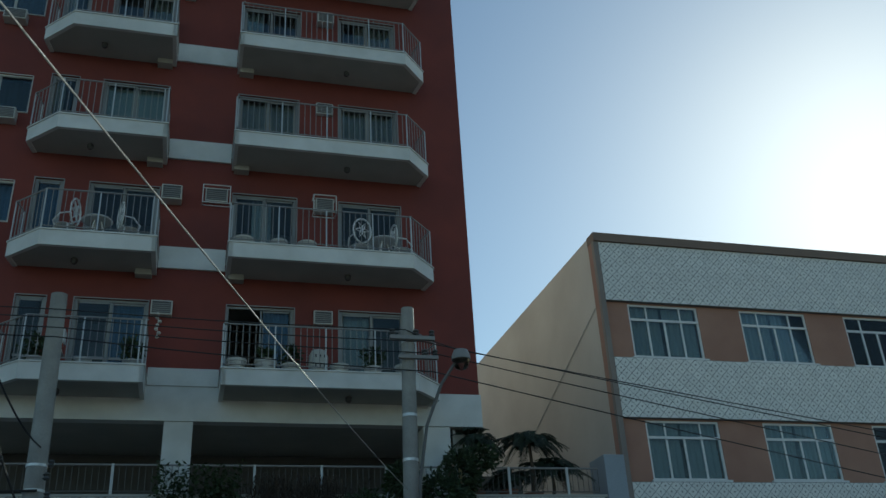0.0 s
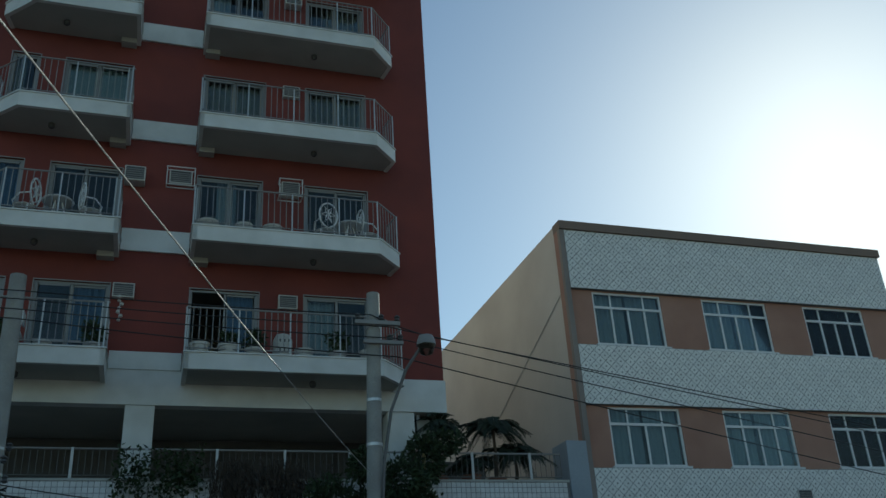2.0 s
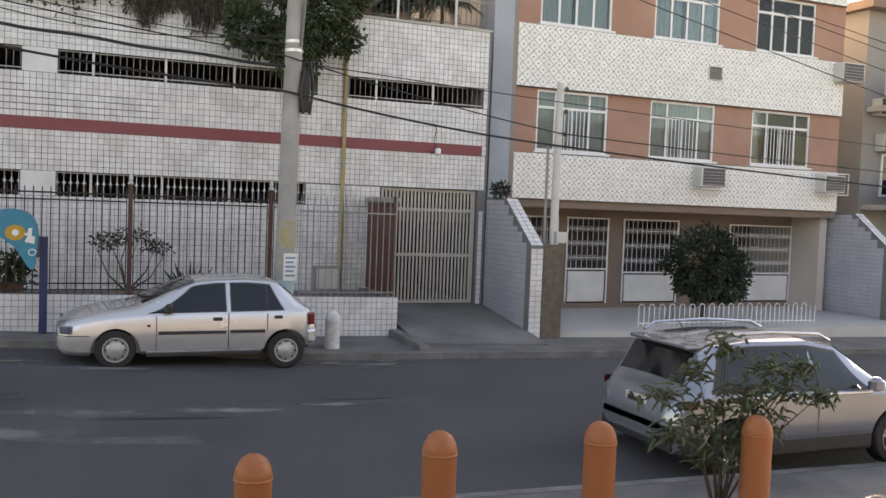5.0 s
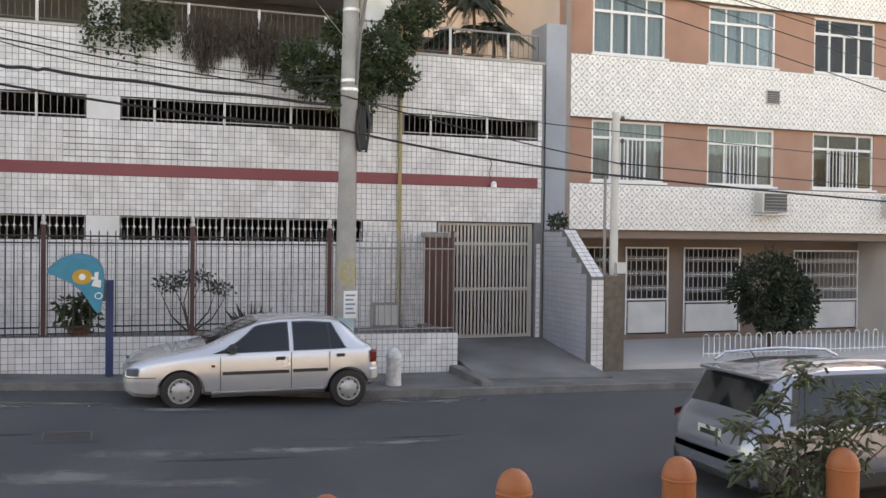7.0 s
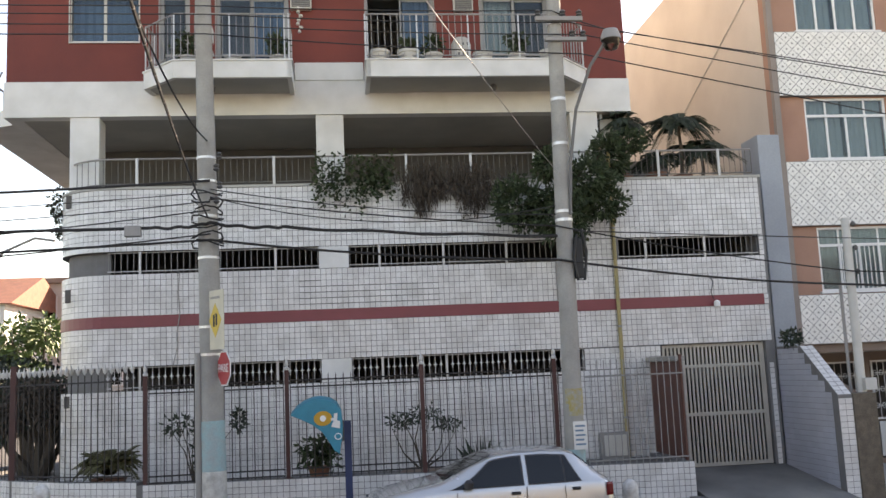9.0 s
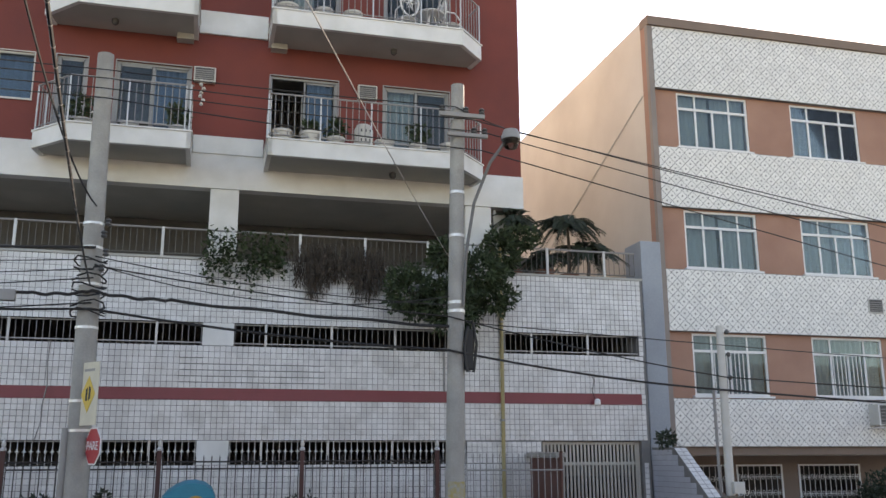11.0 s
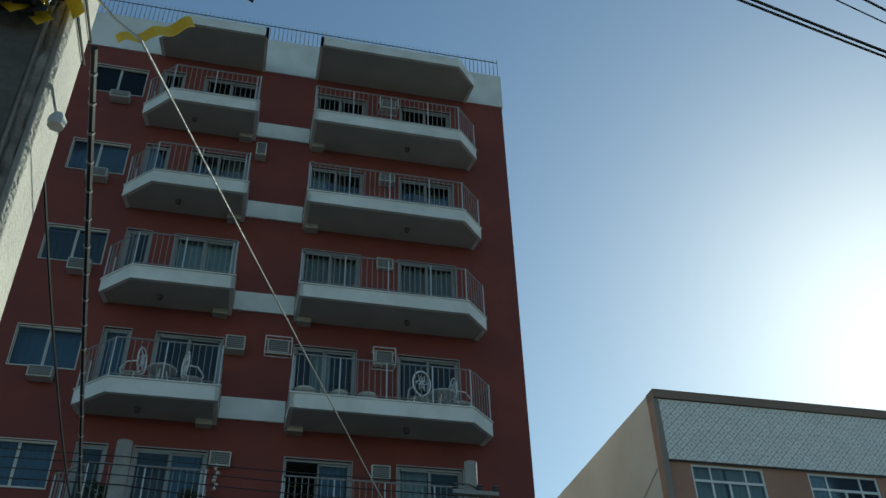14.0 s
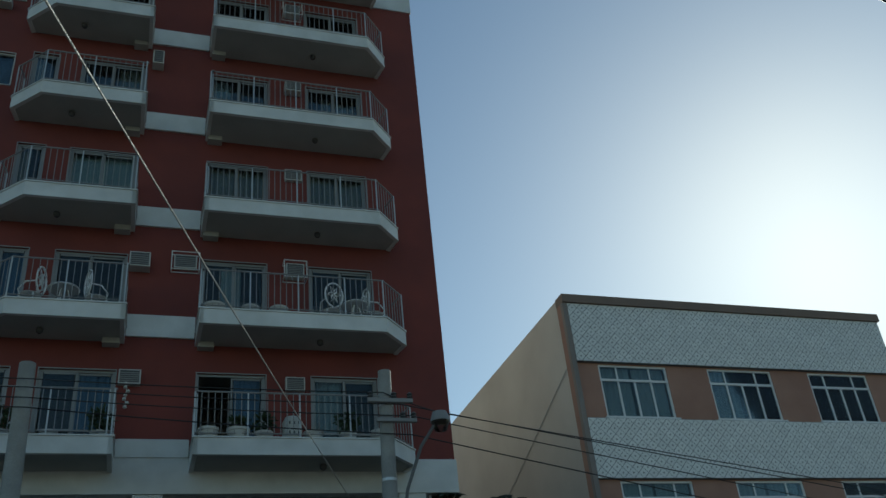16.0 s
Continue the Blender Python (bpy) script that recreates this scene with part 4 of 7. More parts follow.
def fence_span(t, p, q, zb, zt, mat, finial, gap=0.125, rails=(0.12, 0.88)):
    p, q = Vector(p), Vector(q)
    L = (q - p).length
    n = max(int(L / gap), 1)
    key = (round(zt - zb, 2), mat.name, finial)
    if key not in FENCE:
        h = zt - zb
        gg = Geo().tube([(0, 0, 0), (0, 0, h)], 0.0095, 5)
        if not finial:
            gg.add([(-0.012, -0.012, h), (0.012, -0.012, h), (0.012, 0.012, h), (-0.012, 0.012, h), (0, 0, h + 0.05)], [(0, 1, 4), (1, 2, 4), (2, 3, 4), (3, 0, 4)])
        FENCE[key] = mesh_of("bar", gg, mat)
        FENCE["finial"] = mesh_of("finial", Geo().add([(0, 0, 0.2), (0.022, 0, 0.11), (0.05, 0, 0.13), (0.03, 0, 0.04), (0, 0, 0), (-0.03, 0, 0.04), (-0.05, 0, 0.13), (-0.022, 0, 0.11), (0, -0.02, 0.08), (0, 0.02, 0.08)], [(i, (i + 1) % 8, 8) for i in range(8)] + [((i + 1) % 8, i, 9) for i in range(8)]), SILVER)
    for i in range(n + 1):
        v = p.lerp(q, i / n)
        b = part("bar", FENCE[key], mat, t)
        b.location = (v.x, v.y, zb)
        if finial:
            part("finial", FENCE["finial"], SILVER, t).location = (v.x, v.y, zt)
    for f in rails:
        z = zb + (zt - zb) * f
        part("rail", Geo().tube([(p.x, p.y, z), (q.x, q.y, z)], 0.014, 6), mat, t)


FENCE = {}
fence = thing("iron_fence", (0, LW + 0.1, 0.85), "dark iron bar fence on the low tiled wall", "fence")
posts = [-3.28, -0.91, 1.43, 3.81]
for a, b in zip(posts, posts[1:] + [4.3]):
    fence_span(fence, (a + 0.06, LW + 0.1), (b - 0.06, LW + 0.1), 0.83, 2.6, IRON, False, rails=(0.06, 0.12, 0.9, 0.965))
for x in posts:
    pst = part("post", Geo().box(x - 0.035, x + 0.035, LW + 0.065, LW + 0.135, 0.8, 2.72), RUST, fence, "oxide red square post")
    part("finial", Geo().lathe([(0.045, 0), (0.05, 0.03), (0.025, 0.06), (0.04, 0.1), (0.008, 0.2)], x, LW + 0.1, 2.72, 8), SILVER, pst, smooth=True)
fence2 = thing("iron_fence", (-5.5, 17.2, 0.95), "dark iron fence with pale arrow finials", "fence")
seg = [(-3.5, LW + 0.12), (-4.6, 16.55), (-5.8, 17.3), (-7.2, 18.7), (-8.6, 20.6)]
for i in range(4):
    fence_span(fence2, seg[i], seg[i + 1], 0.96, 2.78, IRON, True, rails=(0.06, 0.93))
for x, y in (seg[2], seg[3]):
    part("post", Geo().box(x - 0.045, x + 0.045, y - 0.045, y + 0.045, 0.85, 3.0), RUST, fence2)
fence3 = thing("iron_fence", (5.2, LW + 0.1, 0.8), "grey painted bar fence beside the driveway", "fence")
fence_span(fence3, (4.36, LW + 0.1), (6.2, LW + 0.1), 0.79, 2.62, GREYBAR, False, 0.115, rails=(0.05, 0.86))
plate = thing("sheet_gate", (6.2, 17, 0.8), "rusty brown sheet metal gate beside the driveway", "gate")
part("panel", Geo().box(6.18, 6.22, LW + 0.24, PD - 0.04, 0.82, 2.58), BROWN_DOOR, plate, bevel=0.005)
part("cap", Geo().box(6.1, 6.3, LW + 0.2, PD - 0.03, 2.582, 2.68), CONCRETE, plate, "mossy grey cap", bevel=0.02)
part("post", Geo().tube([(6.2, LW + 0.2, 0.8), (6.2, LW + 0.2, 2.7)], 0.035, 8), BROWN_DOOR, plate)
pipe = thing("drain_pipe", (5.62, PD - 0.06, 0.8), "yellowed plastic pipe running down the tiled wall", "pipe")
part("pipe", Geo().tube([(5.62, PD - 0.05, 0.74), (5.62, PD - 0.05, 6.9)], 0.04, 10), material("yellow_plastic", (0.42, 0.34, 0.16), 0.6, vary=0.25), pipe, smooth=True)
for z in (1.5, 3.3, 5.3):
    part("clamp", Geo().tube([(5.62, PD - 0.05, z), (5.62, PD - 0.05, z + 0.04)], 0.05, 10), GREYBAR, pipe)
mb = thing("meter_box", (5.4, PD - 0.1, 0.74), "small grey meter box at the foot of the wall", "box")
part("box", Geo().box(5.05, 5.6, PD - 0.2, PD - 0.012, 0.74, 1.25), GREYBAR, mb, bevel=0.012)
part("lid", Geo().box(5.1, 5.55, PD - 0.215, PD - 0.201, 0.8, 1.2), PLASTIC, mb, bevel=0.005)
cctv = thing("wall_spotlight", (7.65, PD - 0.05, 3.75), "small white spotlight on the tiled wall", "spotlight")
part("bracket", Geo().tube([(7.65, PD - 0.022, 3.72), (7.65, PD - 0.14, 3.72)], 0.015, 6), WHITE_METAL, cctv)
part("head", Geo().lathe([(0.03, 0), (0.065, 0.03), (0.06, 0.12), (0.02, 0.15)], 7.65, PD - 0.16, 3.62, 10), WHITE_METAL, cctv, smooth=True)
part("lead", Geo().tube([(7.65, PD - 0.03, 3.78), (7.6, PD - 0.02, 3.95), (7.66, PD - 0.02, 4.15), (7.58, PD - 0.02, 4.3)], 0.008, 5), BLACK, cctv)
dk = thing("wall_duct", (4.4, PD - 0.03, 3.9), "thin grey conduit on the tiled wall", "conduit")
part("duct", Geo().box(4.38, 4.42, PD - 0.04, PD - 0.012, 3.89, 4.66), GREYBAR, dk)

wl = thing("wall_cable", (-3.05, PD - 0.03, 2.95), "thin loose grey cable hanging down the tiled wall", "cable")
part("cable", Geo().tube([(-3.0, PD - 0.02, 4.7), (-3.02, PD - 0.03, 4.3), (-2.99, PD - 0.035, 3.9), (-3.05, PD - 0.045, 3.5), (-3.04, PD - 0.03, 3.25), (-3.12, PD - 0.03, 2.93)], 0.011, 6), GREYBAR, wl, smooth=True)

# ---------------------------------------------------------------- utility poles
def concrete_pole(name, x, y, z0, z1, r0, r1, lean, label):
    p = thing(name, (x, y, z0), label, "utility pole", "utility poles")
    n = 10
    part("shaft", Geo().tube([(x + lean * i / n, y, z0 + (z1 - z0) * i / n) for i in range(n + 1)], [r0 + (r1 - r0) * i / n for i in range(n + 1)], 16), CONCRETE, p, smooth=True)
    return p


PAINT_W = material("flaking_white_paint", (0.72, 0.72, 0.68), 0.8, vary=0.35, scale=9, fine=40, bump=0.3, stain=(0.45, 0.44, 0.41))
PAINT_C = material("faded_cyan_paint", (0.30, 0.50, 0.53), 0.8, vary=0.3, scale=7, fine=40, bump=0.2, stain=(0.36, 0.42, 0.42))
p1 = concrete_pole("utility_pole", -2.05, 15.45, 0.3, 9.3, 0.205, 0.135, -0.12, "weathered concrete pole with painted foot and signs")
part("white_base", Geo().tube([(-2.05, 15.45, 0.3), (-2.062, 15.45, 1.15)], [0.212, 0.206], 16), PAINT_W, p1, "flaking white paint", smooth=True)
part("cyan_band", Geo().tube([(-2.062, 15.45, 1.15), (-2.075, 15.45, 1.95)], [0.2055, 0.199], 16), PAINT_C, p1, "faded cyan paint", smooth=True)
part("conduit", Geo().tube([(-2.28, 15.38, 0.35), (-2.28, 15.38, 3.05)], 0.06, 10), GREYBAR, p1, smooth=True)
for z in (3.0, 3.45, 4.6, 5.3, 5.9, 6.3):
    part("clamp_band", Geo().tube([(-2.05 - 0.12 * z / 9, 15.45, z), (-2.05 - 0.12 * z / 9, 15.45, z + 0.04)], 0.215 - 0.0078 * z, 14), ALU, p1)
for i, z in enumerate((5.5, 5.75, 6.05, 6.25)):
    part("insulator", Geo().lathe([(0.03, 0), (0.055, 0.03), (0.03, 0.06), (0.055, 0.09), (0.025, 0.12)], -1.94 + 0.05 * (i % 2), 15.22, z, 8), VENT, p1, smooth=True)
random.seed(5)
for i in range(7):
    z = 4.85 + i * 0.14
    part("cable_tangle", Geo().tube([(-2.12 + 0.26 * math.cos(a * 0.7 + i), 15.4 + 0.27 * math.sin(a * 0.7 + i), z + 0.05 * math.sin(a * 1.3)) for a in range(10)], 0.014, 5), BLACK, p1, smooth=True)
sg = thing("warning_sign", (-1.98, 15.17, 3.1), "cream board with yellow diamond warning sign", "road sign")
SIGN_C = material("cream_sign", (0.62, 0.58, 0.46), 0.6, vary=0.15, scale=6)
SIGN_Y = material("yellow_sign", (0.62, 0.42, 0.05), 0.5, vary=0.12, scale=6)
SIGN_R = material("red_sign", (0.45, 0.03, 0.04), 0.5, vary=0.15, scale=6)


def slant_plate(pts, x, y, z, rz, t0, t1):
    """Upright plate from a flat outline, turned about the vertical."""
    c, s = math.cos(rz), math.sin(rz)
    n = len(pts)
    vs = [(x + u * c + t * s, y + u * s - t * c, z + w) for t in (t0, t1) for u, w in pts]
    return Geo().add(vs, [tuple(range(n))[::-1], tuple(range(n, 2 * n))] + [(i, (i + 1) % n, n + (i + 1) % n, n + i) for i in range(n)])


RZ = radians(-52)
part("board", slant_plate([(-0.25, -0.48), (0.25, -0.48), (0.25, 0.48), (-0.25, 0.48)], -1.96, 15.14, 3.57, RZ, 0, 0.012), SIGN_C, sg)
part("diamond", slant_plate([(0, -0.28), (0.19, 0.0), (0, 0.28), (-0.19, 0)], -1.96, 15.14, 3.56, RZ, 0.014, 0.018), SIGN_Y, sg)
part("symbol", slant_plate([(-0.06, -0.1), (-0.01, -0.1), (-0.01, 0.1), (-0.06, 0.08)], -1.96, 15.14, 3.56, RZ, 0.02, 0.023), BLACK, sg)
part("symbol", slant_plate([(0.02, -0.1), (0.07, -0.07), (0.07, 0.1), (0.02, 0.12)], -1.96, 15.14, 3.56, RZ, 0.02, 0.023), BLACK, sg)
part("lettering", slant_plate([(-0.14, 0.35), (0.14, 0.35), (0.14, 0.39), (-0.14, 0.39)], -1.96, 15.14, 3.56, RZ, 0.014, 0.017), GREYBAR, sg)
st = thing("stop_sign", (-1.84, 15.12, 2.5), "red octagonal stop sign with white letters", "road sign")
oct_pts = [(0.3 * math.cos(radians(22.5 + 45 * i)), 0.3 * math.sin(radians(22.5 + 45 * i))) for i in range(8)]
RS = radians(-62)
part("rim", slant_plate(oct_pts, -1.83, 15.1, 2.78, RS, 0, 0.01), WHITE_METAL, st)
part("plate", slant_plate([(u * 0.92, w * 0.92) for u, w in oct_pts], -1.83, 15.1, 2.78, RS, 0.012, 0.016), SIGN_R, st)
tc = bpy.data.curves.new("word", "FONT")
tc.body, tc.size, tc.align_x, tc.align_y, tc.extrude = "PARE", 0.19, "CENTER", "CENTER", 0.002
tmp = new("word", tc)
wm = bpy.data.meshes.new_from_object(tmp.evaluated_get(bpy.context.evaluated_depsgraph_get()))
bpy.data.objects.remove(tmp)
wm.materials.append(WHITE_METAL)
word = part("word", wm, WHITE_METAL, st)
word.matrix_basis = Matrix.Translation((-1.83 + 0.021 * math.sin(RS), 15.1 - 0.021 * math.cos(RS), 2.78)) @ Matrix.Rotation(RS, 4, "Z") @ Matrix.Rotation(radians(90), 4, "X")
part("bracket", Geo().tube([(-1.83, 15.11, 2.78), (-1.98, 15.35, 2.78)], 0.015, 6), ALU, st)

p2 = concrete_pole("utility_pole", 3.86, 15.25, 0.0, 9.3, 0.175, 0.12, 0.13, "tall grey concrete pole with lamp arm and crossarms")
for z in (5.05, 5.2, 6.4, 7.2, 8.6):
    part("clamp_band", Geo().tube([(3.86 + 0.014 * z, 15.25, z), (3.86 + 0.014 * z, 15.25, z + 0.05)], 0.184 - 0.0059 * z, 14), ALU, p2)
part("crossarm", Geo().box(3.6, 4.45, 15.05, 15.13, 8.62, 8.7), GREYBAR, p2, bevel=0.01)
part("crossarm", Geo().box(3.75, 4.5, 15.05, 15.13, 8.25, 8.32), GREYBAR, p2, bevel=0.01)
for x, z in ((3.65, 8.7), (4.1, 8.7), (4.4, 8.7), (4.25, 8.32), (4.45, 8.32)):
    part("insulator", Geo().lathe([(0.03, 0), (0.06, 0.03), (0.03, 0.06), (0.06, 0.09), (0.02, 0.13)], x, 15.09, z, 8), VENT, p2, smooth=True)
part("cable_box", Geo().box(4.05, 4.2, 15.1, 15.25, 4.05, 4.75), BLACK, p2, "dark hanging cable loop", bevel=0.03)
part("cable_loop", Geo().tube([(4.1, 15.1, 4.8), (4.02, 15.08, 4.4), (4.08, 15.1, 4.02), (4.2, 15.12, 4.02), (4.26, 15.12, 4.5), (4.18, 15.1, 4.9)], 0.025, 6), BLACK, p2, smooth=True)
part("yellow_notice", Geo().tube([(3.89, 15.25, 1.75), (3.895, 15.25, 2.2)], [0.1685, 0.166], 16), material("torn_yellow_paper", (0.45, 0.36, 0.12), 0.9, vary=0.4, scale=14, stain=(0.40, 0.40, 0.37)), p2, "torn yellow paper notice")
part("white_notice", Geo().box(3.82, 4.05, 15.055, 15.062, 1.2, 1.66), WHITE, p2, "pale printed paper notice")
for i in range(5):
    part("lettering", Geo().box(3.85, 4.02 - 0.03 * (i % 2), 15.05, 15.054, 1.27 + i * 0.075, 1.3 + i * 0.075), material("blue_ink", (0.16, 0.26, 0.36), 0.8) if i == 0 else bpy.data.materials["blue_ink"], p2)
part("cyan_base", Geo().tube([(3.86, 15.25, 0.0), (3.875, 15.25, 1.2)], [0.18, 0.174], 16), PAINT_C, p2, "faded cyan paint", smooth=True)
arm = thing("street_lamp", (4.1, 15.15, 5.1), "street lamp on a curved grey arm", "street lamp")
part("arm", Geo().tube([(4.02, 15.12, 5.15), (4.08, 15.1, 6.1), (4.22, 15.05, 7.0), (4.5, 14.95, 7.75), (4.75, 14.85, 8.12)], 0.03, 8), DIMBAR, arm, smooth=True)
part("head", Geo().lathe([(0.05, 0.26), (0.13, 0.24), (0.17, 0.14), (0.18, 0.06)][::-1], 4.85, 14.8, 8.1, 14), GREYBAR, arm, smooth=True)
part("diffuser", Geo().lathe([(0.03, -0.13), (0.11, -0.1), (0.15, 0.0), (0.165, 0.06)], 4.85, 14.8, 8.1, 14), glass_material("lamp_glass", (0.7, 0.7, 0.68)), arm, smooth=True)
p3 = thing("service_pole", (9.6, 16.2, 1.86), "slim grey service pole on the stone pier", "utility pole", "utility poles")
part("shaft", Geo().tube([(9.58, 16.1, 1.86), (9.6, 16.1, 5.12)], [0.085, 0.075], 12), PLASTIC, p3, smooth=True)
part("conduit", Geo().tube([(9.4, 16.15, 1.86), (9.4, 16.15, 3.9)], 0.03, 8), GREYBAR, p3, smooth=True)
for z in (4.05, 4.5, 4.95):
    part("insulator", Geo().lathe([(0.02, 0), (0.045, 0.03), (0.045, 0.07), (0.02, 0.1)], 9.72, 16.05, z, 8), VENT, p3)
part("meter", Geo().box(9.55, 9.78, 15.9, 16.0, 1.9, 2.12), PLASTIC, p3, bevel=0.01)

# near pole with tape
npole = thing("utility_pole", (-1.25, 2.76, -0.35), "close concrete pole with rough mortar channel and tape", "utility pole", "utility poles")
def tapered(pts, z0, z1, cx, cy, f):
    n = len(pts)
    vs = [(x, y, z0) for x, y in pts] + [(cx + (x - cx) * f, cy + (y - cy) * f, z1) for x, y in pts]
    return Geo().add(vs, [tuple(range(n))[::-1], tuple(range(n, 2 * n))] + [(i, (i + 1) % n, n + (i + 1) % n, n + i) for i in range(n)])


part("shaft", tapered([(-1.40, 2.62), (-1.20, 2.62), (-1.20, 2.66), (-1.145, 2.66), (-1.145, 2.62), (-1.12, 2.60), (-1.10, 2.63), (-1.10, 2.92), (-1.40, 2.92)], -0.4, 10.5, -1.25, 2.78, 0.86), POLE_PALE, npole, bevel=0.006)
# darker concrete: the shade on the pole's left front is put into the colour
SHADED_CONCRETE = material("shade_dark_concrete", (0.19, 0.178, 0.158), 0.95, vary=0.5, scale=4, fine=40, bump=0.7, stain=(0.11, 0.105, 0.095))
gm = Geo()
random.seed(8)
run, thick = [], []
for i in range(130):
    z = -0.2 + i * 0.08
    f = 1 - 0.14 * (z + 0.4) / 10.9
    run.append((-1.25 + (0.078 + random.uniform(-0.012, 0.014)) * f, 2.78 - 0.114 * f + random.uniform(-0.008, 0.008), z))
    thick.append(0.033 * random.uniform(0.7, 1.3))
gm.tube(run, thick, 9)
part("mortar_channel", gm, ROUGH_GROUT, npole, "rough crumbling mortar", smooth=True)
part("grimy_web", tapered([(-1.395, 2.608), (-1.215, 2.608), (-1.215, 2.64), (-1.395, 2.64)], 3.5, 10.4, -1.25, 2.78, 0.93), SHADED_CONCRETE, npole, "weathered concrete web, its shade put into a darker colour")
part("white_base", tapered([(-1.405, 2.615), (-1.2, 2.615), (-1.19, 2.655), (-1.15, 2.655), (-1.14, 2.6), (-1.115, 2.595), (-1.095, 2.63), (-1.095, 2.925), (-1.405, 2.925)], -0.35, 2.43, -1.25, 2.78, 0.964), PAINT_C, npole, "faded pale cyan paint")
for z in (5.55, 5.7, 6.3, 6.4, 6.9):
    f = 1 - 0.14 * (z + 0.4) / 10.9
    q = [(-1.41, 2.6), (-1.11, 2.585), (-1.09, 2.61), (-1.09, 2.935), (-1.41, 2.935), (-1.41, 2.6)]
    part("wire_band", Geo().tube([(-1.25 + (x + 1.25) * f, 2.78 + (y - 2.78) * f, z + 0.03 * math.sin(i * 2)) for i, (x, y) in enumerate(q)], 0.007, 5), BLACK, npole)
part("bracket", Geo().box(-1.62, -1.35, 2.66, 2.72, 6.25, 6.29).box(-1.62, -1.35, 2.66, 2.72, 6.1, 6.14), IRON, npole)
part("step_bolt", Geo().lathe([(0.03, 0), (0.035, 0.03), (0.02, 0.06)], -1.045, 2.61, 4.88, 8), PLASTIC, npole, smooth=True)
npole.location.x -= 0.025
TAPE_Y = material("yellow_barrier_tape", (0.75, 0.52, 0.03), 0.45, vary=0.15, scale=10, bump=0.05)
TAPE_K = material("black_barrier_tape", (0.05, 0.05, 0.055), 0.45, vary=0.2, scale=10)


def ribbon(name, pts, width, mat, parent, twist=0.5):
    """Thin waving strip with thickness, along points."""
    pts = [Vector(p) for p in pts]
    m = 14
    vs = []
    for i in range(m + 1):
        f = i / m * (len(pts) - 1)
        a = min(int(f), len(pts) - 2)
        c = pts[a].lerp(pts[a + 1], f - a)
        d = (pts[a + 1] - pts[a]).normalized()
        u = Vector((0, 0, 1)) - d * d.z
        u = u.normalized()
        s = d.cross(u)
        w = (u * math.cos(twist * i / m * 3) + s * math.sin(twist * i / m * 3)) * width / 2
        c = c + s * 0.015 * math.sin(i * 1.1)
        vs += [c - w, c + w, c + w + s * 0.002, c - w + s * 0.002]
    fs = [(4 * i + k, 4 * i + (k + 1) % 4, 4 * i + 4 + (k + 1) % 4, 4 * i + 4 + k) for i in range(m) for k in range(4)]
    return part(name, Geo().add(vs, fs + [(0, 1, 2, 3), (4 * m + 3, 4 * m + 2, 4 * m + 1, 4 * m)]), mat, parent, smooth=True)


tape = thing("barrier_tape", (-1.2, 2.6, 5.6), "torn yellow and black tape knotted round the pole", "tape")
ribbon("yellow_strip", [(-1.06, 2.6, 5.62), (-0.86, 2.6, 5.72), (-0.66, 2.62, 5.84), (-0.46, 2.64, 5.88)], 0.042, TAPE_Y, tape)
ribbon("black_strip", [(-1.06, 2.62, 5.6), (-0.84, 2.62, 5.68), (-0.62, 2.64, 5.98), (-0.55, 2.66, 6.05)], 0.05, TAPE_K, tape, 0.3)
ribbon("black_strip", [(-1.05, 2.62, 5.6), (-0.8, 2.62, 5.68), (-0.6, 2.64, 5.78), (-0.44, 2.66, 5.76)], 0.018, TAPE_K, tape, 0.2)
ribbon("yellow_strip", [(-0.96, 2.66, 5.38), (-0.82, 2.66, 5.45), (-0.68, 2.68, 5.58)], 0.045, TAPE_Y, tape, 0.2)
ribbon("yellow_strip", [(-1.24, 2.58, 5.78), (-1.2, 2.57, 5.6), (-1.1, 2.57, 5.38)], 0.06, TAPE_Y, tape, 0.2)
ribbon("yellow_strip", [(-1.5, 2.58, 5.75), (-1.4, 2.56, 5.7), (-1.3, 2.56, 5.85), (-1.2, 2.56, 5.84)], 0.05, TAPE_Y, tape, 0.9)
random.seed(11)
for i in range(30):
    a = [(-1.33 + random.uniform(-0.17, 0.13), 2.53 + random.uniform(-0.07, 0.05), 5.58 + random.uniform(-0.27, 0.25)) for _ in range(5)]
    ribbon("tape_scrap", a, random.uniform(0.04, 0.08), (TAPE_K, TAPE_K, TAPE_K, TAPE_Y, TAPE_K)[i % 5], tape, 1.2)

tape.location.z += 0.07

# ---------------------------------------------------------------- cables
def cable(points, r, sag, label, group="street cables", ripple=0.0, mat=None):
    """Hanging cable through its supports."""
    path = []
    for a, b in zip(points, points[1:]):
        a, b = Vector(a), Vector(b)
        for i in range(14):
            f = i / 14
            v = a.lerp(b, f)
            v.z -= sag * 4 * f * (1 - f) + ripple * math.sin(f * 17 + a.x)
            path.append(v)
    path.append(Vector(points[-1]))
    ob = part("cable", Geo().tube(path, r, 6), mat or BLACK, None, smooth=True)
    return tagged(ob, label, "cable", group)


